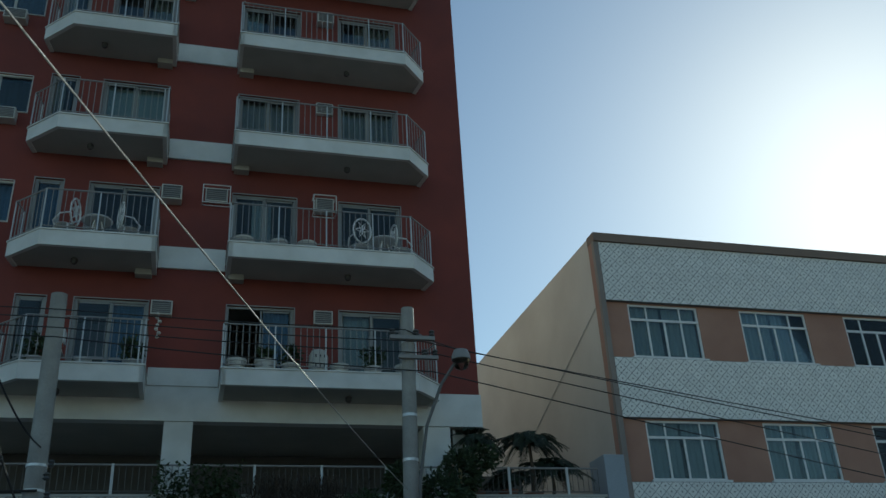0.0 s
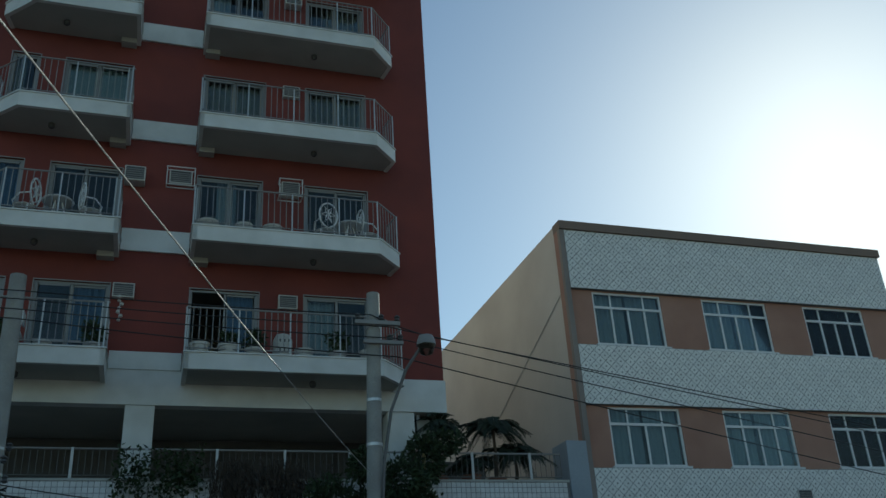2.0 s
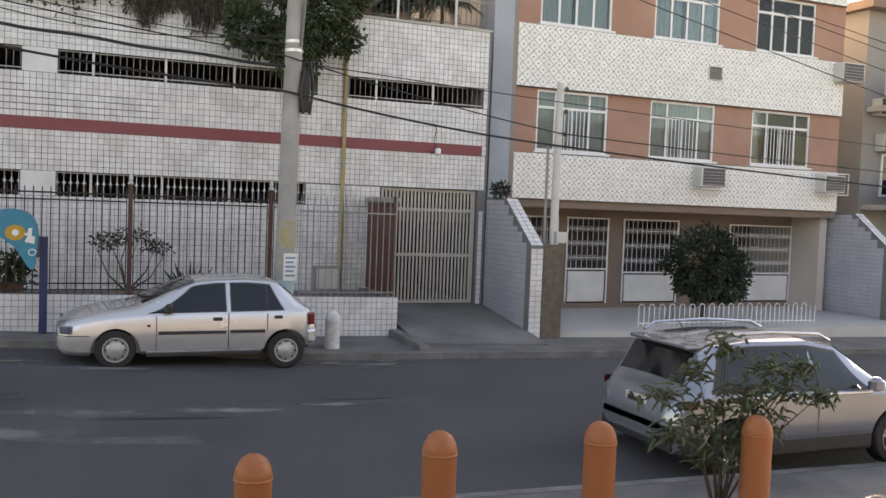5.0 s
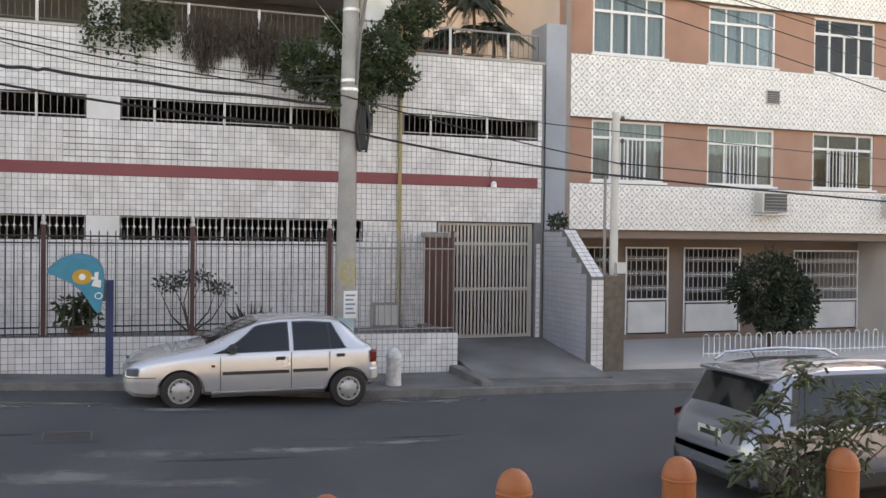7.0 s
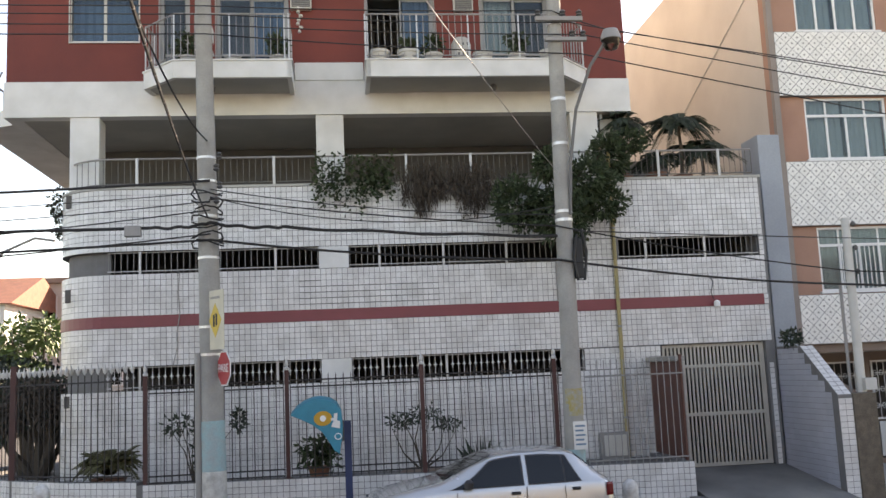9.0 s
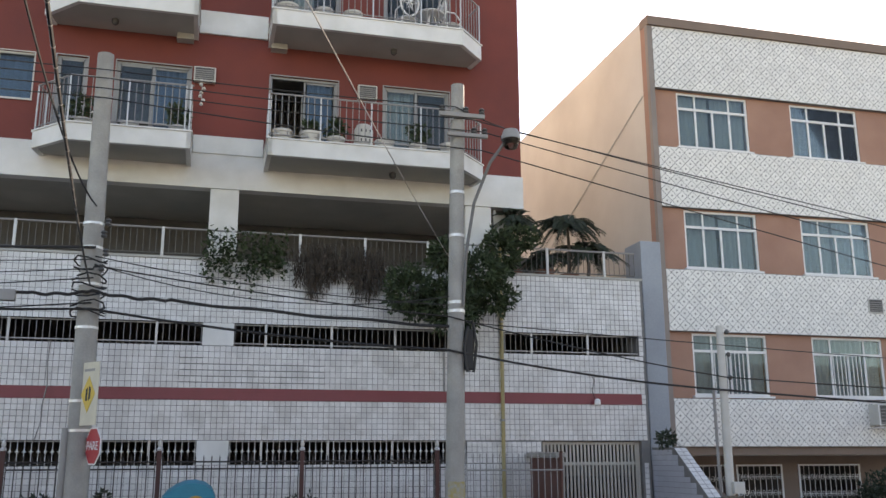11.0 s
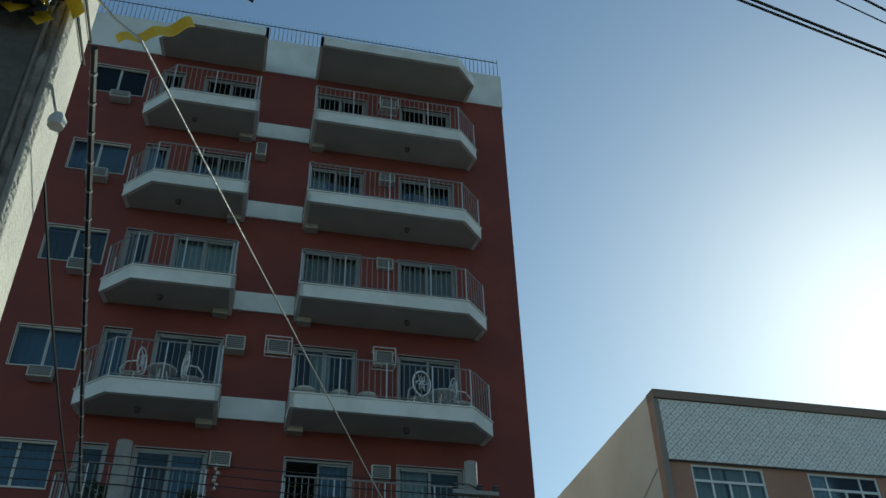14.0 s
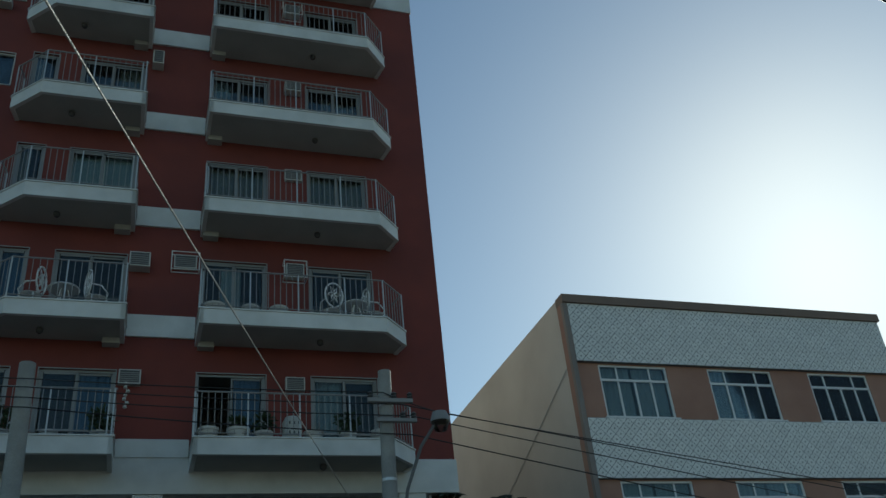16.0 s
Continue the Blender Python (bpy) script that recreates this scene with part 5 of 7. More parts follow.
STEEL = material("bright_wire", (0.55, 0.53, 0.50), 0.4, metal=0.5)
line = [Vector((-0.814, 2.431, 5.215)).lerp(Vector((3.888, 15.221, 5.896)), k / 16) - Vector((0, 0, 0.336 * k / 16 * (1 - k / 16))) for k in range(17)]
cable([(-1.07, 2.6, 5.62), (-0.95, 2.53, 5.42)] + line, 0.0055, 0.0, "pale twisted service wire slung from the close pole across the street", mat=STEEL)
bundle = cable([(-0.99, 2.5, 5.21), (-2.1, 15.35, 5.29)], 0.014, 0.192, "thick black cable bundle crossing the street, tied along")
for k in range(26):
    f = 0.01 + 0.012 * k + 0.0004 * k * k
    v = Vector((-0.99, 2.5, 5.21)).lerp(Vector((-2.1, 15.35, 5.29)), f) - Vector((0, 0, 0.768 * f * (1 - f)))
    part("tie", Geo().tube([v - Vector((0, 0.006, 0)), v + Vector((0, 0.006, 0))], 0.0175, 6), GREYBAR, bundle)
cable([(-1.857, 2.894, 7.773), (-2.1, 15.35, 6.6)], 0.013, 0.78, "thick black cable bundle crossing the street")
for yy, k in ((2.7, 0.018), (2.75, 0.014), (2.68, 0.011)):
    cable([(-1.48 - k, yy, 3.9 + k * 20), (-1.5 - k * 2, yy, 9.5)], k * 0.9, 0.0, "black cable running up beside the pole", "pole cables")
cable([(-1.18, 2.85, 8.75), (1.12, 3.53, 8.55), (4.98, 4.24, 8.5), (26, 8.2, 8.9)], 0.013, 0.02, "double overhead wire along the near side")
cable([(-1.18, 2.88, 8.8), (1.12, 3.6, 8.6), (4.98, 4.31, 8.54), (26, 8.4, 8.9)], 0.012, 0.02, "double overhead wire along the near side")
cable([(-1.18, 2.85, 9.3), (2.21, 3.63, 9.1), (5.2, 4.3, 9.0), (26, 9.4, 9.3)], 0.007, 0.02, "thin overhead wire along the near side")
cable([(-1.18, 2.85, 9.4), (2.67, 3.62, 9.2), (5.25, 4.27, 9.14), (26, 8.6, 9.4)], 0.012, 0.02, "overhead wire along the near side")
CY = 15.25
for pts, r, sag, rip in (
        ([(-16, CY + 1, 6.0), (-2.05, CY, 5.9)], 0.022, 0.15, 0),
        ([(-16, CY + 1, 5.3), (-3.0, CY, 5.12), (-2.05, CY, 5.18), (-0.85, CY, 5.08), (3.75, CY - 0.2, 4.78)], 0.026, 0.03, 0.015),
        ([(-16, CY + 1, 4.8), (-2.05, CY, 4.9), (3.75, CY - 0.2, 4.37), (9.6, 16.0, 3.85), (26, 17.0, 3.3)], 0.02, 0.08, 0),
        ([(-2.05, CY, 5.6), (3.75, CY - 0.2, 4.95), (9.6, 16.0, 4.1), (26, 17.0, 3.7)], 0.012, 0.06, 0),
        ([(-2.05, CY, 5.75), (3.75, CY - 0.2, 5.15)], 0.009, 0.12, 0),
        ([(-2.05, CY, 5.62), (3.75, CY - 0.2, 5.3)], 0.009, 0.35, 0),
        ([(-16, CY + 1, 5.6), (-2.05, CY, 5.55)], 0.009, 0.3, 0), ([(-16, CY + 1, 5.0), (-2.05, CY, 5.4)], 0.01, 0.25, 0),
        ([(-16, CY + 1, 5.75), (-2.05, CY, 5.7)], 0.008, 0.2, 0), ([(-16, CY + 1, 4.6), (-2.05, CY, 5.0)], 0.012, 0.2, 0),
        ([(-16, CY, 9.1), (-2.1, CY, 8.95), (3.9, CY - 0.15, 8.82), (5.2, CY, 8.48), (26, 16.5, 5.9)], 0.010, 0.04, 0),
        ([(-16, CY, 9.0), (-2.1, CY, 8.8), (4.2, CY - 0.15, 8.6), (26, 16.5, 5.6)], 0.010, 0.05, 0),
        ([(-16, CY, 8.8), (-2.1, CY, 8.62), (4.4, CY - 0.15, 8.38), (26, 16.5, 5.0)], 0.010, 0.05, 0),
        ([(-16, CY, 8.6), (-2.1, CY, 8.45), (4.4, CY - 0.15, 8.02), (26, 16.5, 4.3)], 0.011, 0.05, 0),
        ([(3.9, CY, 4.9), (26, 16.8, 4.3)], 0.009, 0.1, 0)):
    cable(pts, r, sag, "black street cable strung between the poles", ripple=rip)
jb = thing("cable_joint_box", (-3.3, CY, 5.0), "grey cable joint box hanging on the wires", "box")
part("box", Geo().box(-3.42, -3.16, CY - 0.07, CY + 0.07, 4.98, 5.16), GREYBAR, jb, bevel=0.02)
tagged(part("conduit", Geo().tube([(RX0 - 0.02, 18.9, 11.15), (RX0 - 0.02, 26.5, 8.3)], 0.011, 6), PLASTIC), "thin conduit slanting across the cream side wall", "conduit")


# ---------------------------------------------------------------- plants
LEAF = material("dusty_green_leaf", (0.055, 0.085, 0.035), 0.8, vary=0.35, scale=5, fine=30, bump=0.0, rnd=0.4, island=True)
LEAF_DARK = material("dark_green_leaf", (0.03, 0.048, 0.024), 0.6, vary=0.35, scale=5, fine=30, bump=0.0, rnd=0.4, island=True)
LEAF_LIGHT = material("fresh_green_leaf", (0.10, 0.17, 0.045), 0.55, vary=0.3, scale=5, fine=30, bump=0.0, rnd=0.35, island=True)
DRY = material("dry_brown_stem", (0.10, 0.075, 0.055), 0.9, vary=0.4, scale=8, rnd=0.4, island=True)
OLIVE = material("yellowed_olive_leaf", (0.12, 0.115, 0.045), 0.8, vary=0.35, scale=5, fine=30, bump=0.0, rnd=0.4, island=True)
BARK = material("bark", (0.12, 0.095, 0.07), 0.9, vary=0.4, scale=12, bump=0.6)
POT_W = material("pale_pot", (0.60, 0.58, 0.53), 0.7, vary=0.2, scale=5)
POT_T = material("terracotta_pot", (0.30, 0.14, 0.09), 0.8, vary=0.25, scale=6)


def leaf(g, p, d, size, width, roll):
    """One folded leaf blade from p along d."""
    d = Vector(d).normalized()
    s = d.cross(Vector((0.02, 0.03, 1)))
    s = s.normalized() if s.length > 1e-4 else Vector((1, 0, 0))
    s = Matrix.Rotation(roll, 3, d) @ s
    u = d.cross(s) * 0.12 * size
    p = Vector(p)
    m = p + d * size * 0.45
    g.add([p, m + s * width + u, p + d * size, m - s * width + u, m], [(0, 4, 1), (1, 4, 2), (2, 4, 3), (3, 4, 0)])


def rand_dir(rng):
    a, z = rng.uniform(0, 6.283), rng.uniform(-1, 1)
    r = math.sqrt(1 - z * z)
    return Vector((r * math.cos(a), r * math.sin(a), z))


def crown(rng, blobs, count, size, hollow=0.45):
    """Leaves gathered in uneven clumps, denser towards their skins."""
    g = Geo()
    for (cx, cy, cz, rx, ry, rz), share in blobs:
        for _ in range(int(count * share)):
            d = rand_dir(rng)
            r = hollow + (1 - hollow) * rng.random() ** 0.6
            r *= 0.75 + 0.45 * noise.noise(Vector((d.x * 2.2 + cx, d.y * 2.2 + cy, d.z * 2.2 + cz)))
            p = (cx + d.x * rx * r * 1.15, cy + d.y * ry * r * 1.15, cz + d.z * rz * r * 1.15)
            leaf(g, p, d + rand_dir(rng) * 0.8 + Vector((0, 0, -0.25)), size * rng.uniform(0.6, 1.25), size * 0.24, rng.uniform(-1.5, 1.5))
    return g


def branches(rng, base, tips, r):
    g = Geo()
    for t in tips:
        b, t = Vector(base), Vector(t)
        mid = b.lerp(t, 0.5) + rand_dir(rng) * (t - b).length * 0.12
        g.tube([b, b.lerp(mid, 0.5), mid, t], [r, r * 0.8, r * 0.55, r * 0.2], 6)
    return g


def frond(g, rng, base, direction, length, droop, leaf_len, wd=0.012):
    """Arched palm frond with leaflets on both sides."""
    d = Vector(direction).normalized()
    pts = []
    for i in range(13):
        f = i / 12
        pts.append(Vector(base) + d * length * f + Vector((0, 0, -droop * f * f * length)))
    g.tube(pts, [0.012 * (1 - 0.8 * i / 12) + 0.002 for i in range(13)], 4)
    for i in range(1, 13):
        t = (pts[i] - pts[i - 1]).normalized()
        s = t.cross(Vector((0, 0, 1))).normalized()
        for sg_ in (-1, 1):
            for q in (0.0, 0.5):
                leaf(g, pts[i - 1].lerp(pts[i], q), t * 0.7 + s * sg_ + Vector((0, 0, -0.25)), leaf_len * (1 - 0.5 * abs(i / 12 - 0.45)) * rng.uniform(0.8, 1.1), wd, rng.uniform(-0.4, 0.4))


rng = random.Random(21)
# climbing bush by the lamp pole
t = thing("shrub", (4.4, 17.3, 5.2), "dusty green shrub overhanging the terrace beside the pole", "shrub")
part("branching", branches(rng, (4.5, 17.9, 5.9), [(3.4, 17.2, 5.7), (4.0, 16.9, 6.3), (4.9, 16.9, 6.4), (5.3, 17.1, 5.8), (4.4, 16.9, 5.2), (5.0, 17.2, 6.8), (3.6, 17.0, 5.2), (5.7, 17.7, 7.3), (6.6, 18.0, 7.5)], 0.03), BARK, t)
part("crown", crown(rng, [((3.55, 17.2, 5.75, 0.65, 0.5, 0.55), 0.26), ((4.35, 17.0, 5.5, 0.7, 0.55, 0.6), 0.28), ((4.95, 17.1, 6.15, 0.6, 0.5, 0.5), 0.2), ((5.25, 17.2, 5.75, 0.5, 0.45, 0.4), 0.14), ((4.2, 17.1, 6.5, 0.35, 0.3, 0.35), 0.12), ((5.6, 17.7, 6.75, 0.45, 0.4, 0.55), 0.2), ((6.1, 17.95, 7.15, 0.45, 0.35, 0.3), 0.1)], 6500, 0.12), LEAF, t)
# trailing plants on the parapet
t = thing("trailing_plants", (2.0, 17.7, PTOP), "green and dry plants trailing over the terrace parapet", "plant")
g = Geo()
for x, w, drop, n in ((0.0, 0.35, 0.5, 26), (0.55, 0.4, 0.75, 26), (1.0, 0.3, 0.45, 16)):
    for _ in range(n):
        xx, yy = x + rng.uniform(-w, w), PD - 0.1 + rng.uniform(-0.12, 0.1)
        top = PTOP + rng.uniform(0.1, 0.65)
        low = PTOP - drop * rng.random()
        for k in range(15):
            f = k / 14
            leaf(g, (xx + rng.uniform(-0.06, 0.06), yy + rng.uniform(-0.06, 0.04), top + (low - top) * f), rand_dir(rng) + Vector((0, -0.4, 0)), 0.11 * rng.uniform(0.6, 1.2), 0.035, rng.uniform(-1, 1))
part("leaves", g, LEAF, t, "fresh green trailing leaves")
g = Geo()
for x, w, drop, n in ((1.75, 0.42, 0.75, 150), (2.75, 0.45, 0.8, 150), (3.6, 0.3, 0.5, 30), (2.2, 0.3, 0.35, 40)):
    for _ in range(n):
        xx, yy = x + rng.gauss(0, w * 0.55), PD - 0.08 + rng.uniform(-0.14, 0.06)
        top = PTOP + rng.uniform(-0.05, 0.5)
        low = PTOP - drop * rng.uniform(0.3, 1.0) * math.exp(-((xx - x) / w) ** 2 * 0.6)
        g.tube([(xx, yy + 0.1, top), (xx + rng.uniform(-0.08, 0.08), yy, top - 0.1), (xx + rng.uniform(-0.06, 0.06), yy, low)], [0.006, 0.006, 0.003], 3)
        for k in range(5):
            leaf(g, (xx + rng.uniform(-0.04, 0.04), yy, top + (low - top) * rng.random()), (rng.uniform(-0.4, 0.4), -0.4, -1), 0.12, 0.012, rng.uniform(-1, 1))
part("dry_growth", g, DRY, t, "dry brown hanging strands")
t = thing("trailing_plants", (-5.4, 18.9, PTOP), "small dark plant hanging over the rounded corner", "plant")
part("leaves", crown(rng, [((-5.45, 18.8, PTOP - 0.1, 0.25, 0.25, 0.35), 0.6), ((-5.45, 18.8, PTOP - 0.5, 0.12, 0.12, 0.35), 0.4)], 500, 0.1), LEAF_DARK, t)


def palm(x, y, z, h, n, length, label, mat=LEAF_DARK):
    p = thing("palm", (x, y, z), label, "palm", "terrace palms")
    part("pot", Geo().lathe([(0.16, 0), (0.22, 0.3), (0.24, 0.32), (0.2, 0.33)], x, y, z, 14), POT_T, p, smooth=True)
    part("trunk", Geo().tube([(x, y, z + 0.3), (x + 0.03, y, z + h * 0.6), (x, y, z + h)], [0.05, 0.04, 0.03], 8), BARK, p, smooth=True)
    gg = Geo()
    for i in range(n):
        a = 6.283 * i / n + rng.uniform(-0.2, 0.2)
        frond(gg, rng, (x, y, z + h), (math.cos(a), math.sin(a), rng.uniform(0.3, 1.3)), length * rng.uniform(0.7, 1.1), rng.uniform(0.5, 0.95), 0.22, 0.009)
    part("fronds", gg, mat, p)


palm(6.2, 18.75, 6.28, 1.4, 34, 1.0, "dark green potted palm on the terrace")
palm(7.6, 18.9, 6.28, 1.45, 38, 1.05, "dark green potted palm on the terrace")
palm(8.2, 19.2, 6.28, 0.9, 40, 1.0, "dark green potted palm on the terrace")
palm(6.9, 18.6, 6.28, 0.6, 26, 0.75, "low bushy potted palm on the terrace")
structure("floor_terrace", Geo().box(-5.1, PX1 - 0.26, PD + 0.31, 21.19, 6.302, 6.32), SOFFIT, "plain terrace floor behind the parapet")
# plants in the strip
t = thing("shrub", (1.45, 17.0, 0.74), "sparse small-leaved shrub behind the fence", "shrub")
part("branching", branches(rng, (1.45, 17.0, 0.8), [(1.1, 16.9, 1.8), (1.5, 17.0, 1.95), (1.95, 16.9, 1.75), (2.1, 17.0, 1.5), (0.9, 17.0, 1.65), (1.6, 16.8, 1.7)], 0.022), BARK, t)
part("crown", crown(rng, [((1.1, 16.95, 1.72, 0.35, 0.25, 0.16), 0.35), ((1.55, 16.95, 1.82, 0.4, 0.25, 0.16), 0.4), ((1.95, 16.95, 1.62, 0.3, 0.2, 0.14), 0.25)], 420, 0.085, 0.2), LEAF_DARK, t)
part("planter", Geo().lathe([(0.3, 0), (0.4, 0.05), (0.36, 0.1), (0.1, 0.12)], 1.45, 17.0, 0.741, 16), BROWN, t, smooth=True)
t = thing("agave", (2.55, 17.0, 0.74), "spiky grey-green agave behind the fence", "plant")
g = Geo()
for i in range(26):
    a = i * 2.399
    leaf(g, (2.55, 17.0, 0.76), (math.cos(a), math.sin(a), rng.uniform(0.7, 2.2)), rng.uniform(0.5, 0.75), 0.028, 0)
part("leaves", g, LEAF_DARK, t)
t = thing("potted_plant", (-0.5, 16.6, 0.74), "leafy potted plant behind the telephone hood", "plant")
part("pot", Geo().lathe([(0.13, 0), (0.19, 0.26), (0.21, 0.28), (0.16, 0.28)], -0.4, 16.6, 0.742, 14), POT_T, t, smooth=True)
part("leaves", crown(rng, [((-0.4, 16.6, 1.25, 0.42, 0.3, 0.32), 1)], 420, 0.13, 0.15), LEAF, t)
t = thing("climbing_plant", (-2.55, 16.4, 0.8), "dark climbing plant on the iron fence", "plant")
g = branches(rng, (-2.5, 16.35, 0.8), [(-2.75, 16.3, 1.9), (-2.45, 16.35, 2.1), (-1.75, 16.35, 1.9), (-2.9, 16.35, 1.8), (-2.4, 16.3, 1.5)], 0.018)
part("branching", g, BARK, t)
part("leaves", crown(rng, [((-2.75, 16.35, 1.85, 0.3, 0.15, 0.2), 0.35), ((-2.4, 16.35, 1.5, 0.12, 0.12, 0.6), 0.35), ((-1.75, 16.35, 1.9, 0.12, 0.12, 0.22), 0.3)], 260, 0.12, 0.3), LEAF_DARK, t)
t = thing("potted_plant", (-4.0, 16.9, 0.74), "bushy arching palm in a low pot", "plant")
part("pot", Geo().lathe([(0.22, 0), (0.3, 0.22), (0.32, 0.25), (0.25, 0.25)], -4.05, 16.9, 0.742, 14), POT_T, t, smooth=True)
g = Geo()
for i in range(90):
    a = rng.uniform(0, 6.283)
    frond(g, rng, (-4.05, 16.9, 1.05), (math.cos(a), math.sin(a), rng.uniform(0.9, 2.6)), rng.uniform(0.7, 1.05), rng.uniform(0.35, 0.8), 0.17, 0.011)
part("fronds", g, OLIVE, t)
# clipped bush and low railing before the porch
t = thing("clipped_bush", (14.4, 17.3, 0.1), "dense dark rounded bush in front of the porch", "shrub")
part("trunk", Geo().tube([(14.4, 17.3, 0.07), (14.4, 17.3, 0.8)], 0.08, 8), BARK, t, smooth=True)
part("crown", crown(rng, [((14.4, 17.3, 1.35, 1.0, 0.8, 0.95), 0.75), ((14.9, 17.2, 1.15, 0.75, 0.6, 0.7), 0.25)], 6500, 0.13, 0.7), LEAF_DARK, t)
lr = thing("low_railing", (14.6, 16.6, 0.075), "low white scalloped metal garden railing", "railing")
bar = mesh_of("bar", Geo().tube([(0, 0, 0), (0, 0, 0.42)], 0.011, 5), WHITE_METAL)
for i in range(38):
    x = 12.1 + i * 0.137
    part("bar", bar, WHITE_METAL, lr).location = (x, 16.6, 0.075)
    if i % 2 == 0 and i < 36:
        part("hoop", Geo().tube([(x + 0.0685 + 0.0685 * math.cos(a * 0.5236), 16.6, 0.49 + 0.07 * math.sin(a * 0.5236)) for a in range(7)], 0.01, 5), WHITE_METAL, lr)
part("rail", Geo().tube([(12.1, 16.6, 0.14), (17.2, 16.6, 0.14)], 0.012, 5), WHITE_METAL, lr)
for x, z in ((8.93, 2.78), (9.3, 2.3)):
    t = thing("wall_plant", (x, 17.4, z), "small weed growing on the wall top", "plant")
    part("leaves", crown(rng, [((x, 17.3, z + 0.15, 0.22, 0.3, 0.2), 1)], 260, 0.1, 0.1), LEAF_DARK, t)
# feathery shrub on the near pavement
t = thing("shrub", (6.4, 7.0, -0.4), "feathery sparse green shrub on the near pavement", "shrub")
clumps = [(5.78, 0.72, 0.26), (6.05, 0.45, 0.28), (6.12, 0.95, 0.24), (6.4, 1.22, 0.2), (6.5, 0.8, 0.26), (6.55, 0.42, 0.28), (6.85, 1.0, 0.24), (7.05, 0.72, 0.26), (7.3, 0.95, 0.2), (7.42, 0.7, 0.17), (5.7, 0.4, 0.2), (6.95, 0.42, 0.2), (6.3, 0.6, 0.3), (6.75, 0.6, 0.3), (6.2, 0.2, 0.25), (6.7, 0.2, 0.25)]
g, gl = Geo(), Geo()
for cx, cz, cr in clumps:
    cz += 0.1
    cr *= 1.3
    cy = 7.0 + rng.uniform(-0.2, 0.2)
    g.tube([(6.4 + rng.uniform(-0.06, 0.06), 7.0, -0.38), (6.4 + (cx - 6.4) * 0.35, 7.0 + (cy - 7) * 0.4, -0.38 + (cz + 0.38) * 0.55), (cx, cy, cz)], [0.014, 0.01, 0.004], 5)
    for _ in range(46):
        d = rand_dir(rng)
        p = Vector((cx, cy, cz)) + Vector((d.x * cr, d.y * cr * 0.8, d.z * cr * 0.6)) * rng.uniform(0.2, 1)
        g.tube([(cx, cy, cz), p], [0.004, 0.002], 3)
        a = rng.uniform(0, 6.283)
        frond(gl, rng, p, (math.cos(a), math.sin(a) * 0.6, rng.uniform(-0.5, 0.5)), rng.uniform(0.07, 0.14), rng.uniform(0.2, 0.6), 0.03, 0.0045)
part("branching", g, BARK, t)
part("leaves", gl, material("small_grey_green_leaf", (0.085, 0.115, 0.05), 0.7, vary=0.35, scale=5, fine=30, bump=0.0, rnd=0.4, island=True), t)

# ---------------------------------------------------------------- street furniture
ORANGE = material("orange_bollard_paint", (0.37, 0.12, 0.037), 0.6, vary=0.25, scale=9, fine=35, bump=0.2, stain=(0.36, 0.11, 0.04))
def bollard(x, y, z, top, r, mat, label, group):
    b = thing("bollard", (x, y, z), label, "bollard", group)
    h = top - z
    part("post", Geo().lathe([(r * 1.08, 0), (r * 1.05, 0.06), (r, 0.1), (r, h - r * 1.3), (r * 1.03, h - r * 1.2), (r * 0.94, h - r * 0.75), (r * 0.7, h - r * 0.3), (r * 0.35, h - r * 0.06), (0.01, h)], x, y, z, 20), mat, b, smooth=True)
    part("collar", Geo().lathe([(r * 1.02, 0), (r * 1.06, 0.012), (r * 1.02, 0.024)], x, y, top - r * 1.4, 20), mat, b, smooth=True)


for x, top in ((1.72, 0.69), (3.21, 0.77), (4.72, 0.76), (6.45, 0.72)):
    bollard(x, 6.6, cross_z(x, 6.6) + 0.1, top, 0.14, ORANGE, "worn orange concrete bollard on the near pavement", "orange bollards")
WBOL = material("chipped_white_paint", (0.76, 0.76, 0.74), 0.8, vary=0.22, scale=11, fine=40, bump=0.4, stain=(0.52, 0.50, 0.47))
bollard(-4.72, 15.4, 0.46, 1.1, 0.13, WBOL, "chipped white concrete bollard on the far pavement", "white bollards")
bollard(4.62, 14.75, 0.06, 0.72, 0.125, WBOL, "chipped white concrete bollard on the far pavement", "white bollards")
# on the road
def flat_patch(cx, cy, rx, ry, rise, seed, n=26):
    """Thin uneven patch lying on the sloping road or pavement."""
    r0 = random.Random(seed)
    ring = []
    for i in range(n):
        a = 6.28318 * i / n
        q = 1 + 0.35 * math.sin(2 * a + seed) + r0.uniform(-0.22, 0.22)
        ring.append((cx + rx * q * math.cos(a), cy + ry * q * math.sin(a)))
    top = [(x, y, cross_z(x, y) + rise) for x, y in ring]
    low = [(x, y, z - 0.02) for x, y, z in top]
    mid = (cx, cy, cross_z(cx, cy) + rise + 0.006)
    return Geo().add(top + low + [mid], [(i, (i + 1) % n, 2 * n) for i in range(n)] + [(i, n + i, n + (i + 1) % n, (i + 1) % n) for i in range(n)])


mh = thing("manhole_cover", (-0.33, 12.24, cross_z(-0.33, 12.24)), "rectangular iron manhole cover sunk in the asphalt", "manhole")
def road_slab(x0, x1, y0, y1, rise):
    q = [(x0, y0), (x1, y0), (x1, y1), (x0, y1)]
    return Geo().add([(x, y, cross_z(x, y) - 0.02) for x, y in q] + [(x, y, cross_z(x, y) + rise) for x, y in q], [(3, 2, 1, 0), (4, 5, 6, 7), (0, 1, 5, 4), (1, 2, 6, 5), (2, 3, 7, 6), (3, 0, 4, 7)])


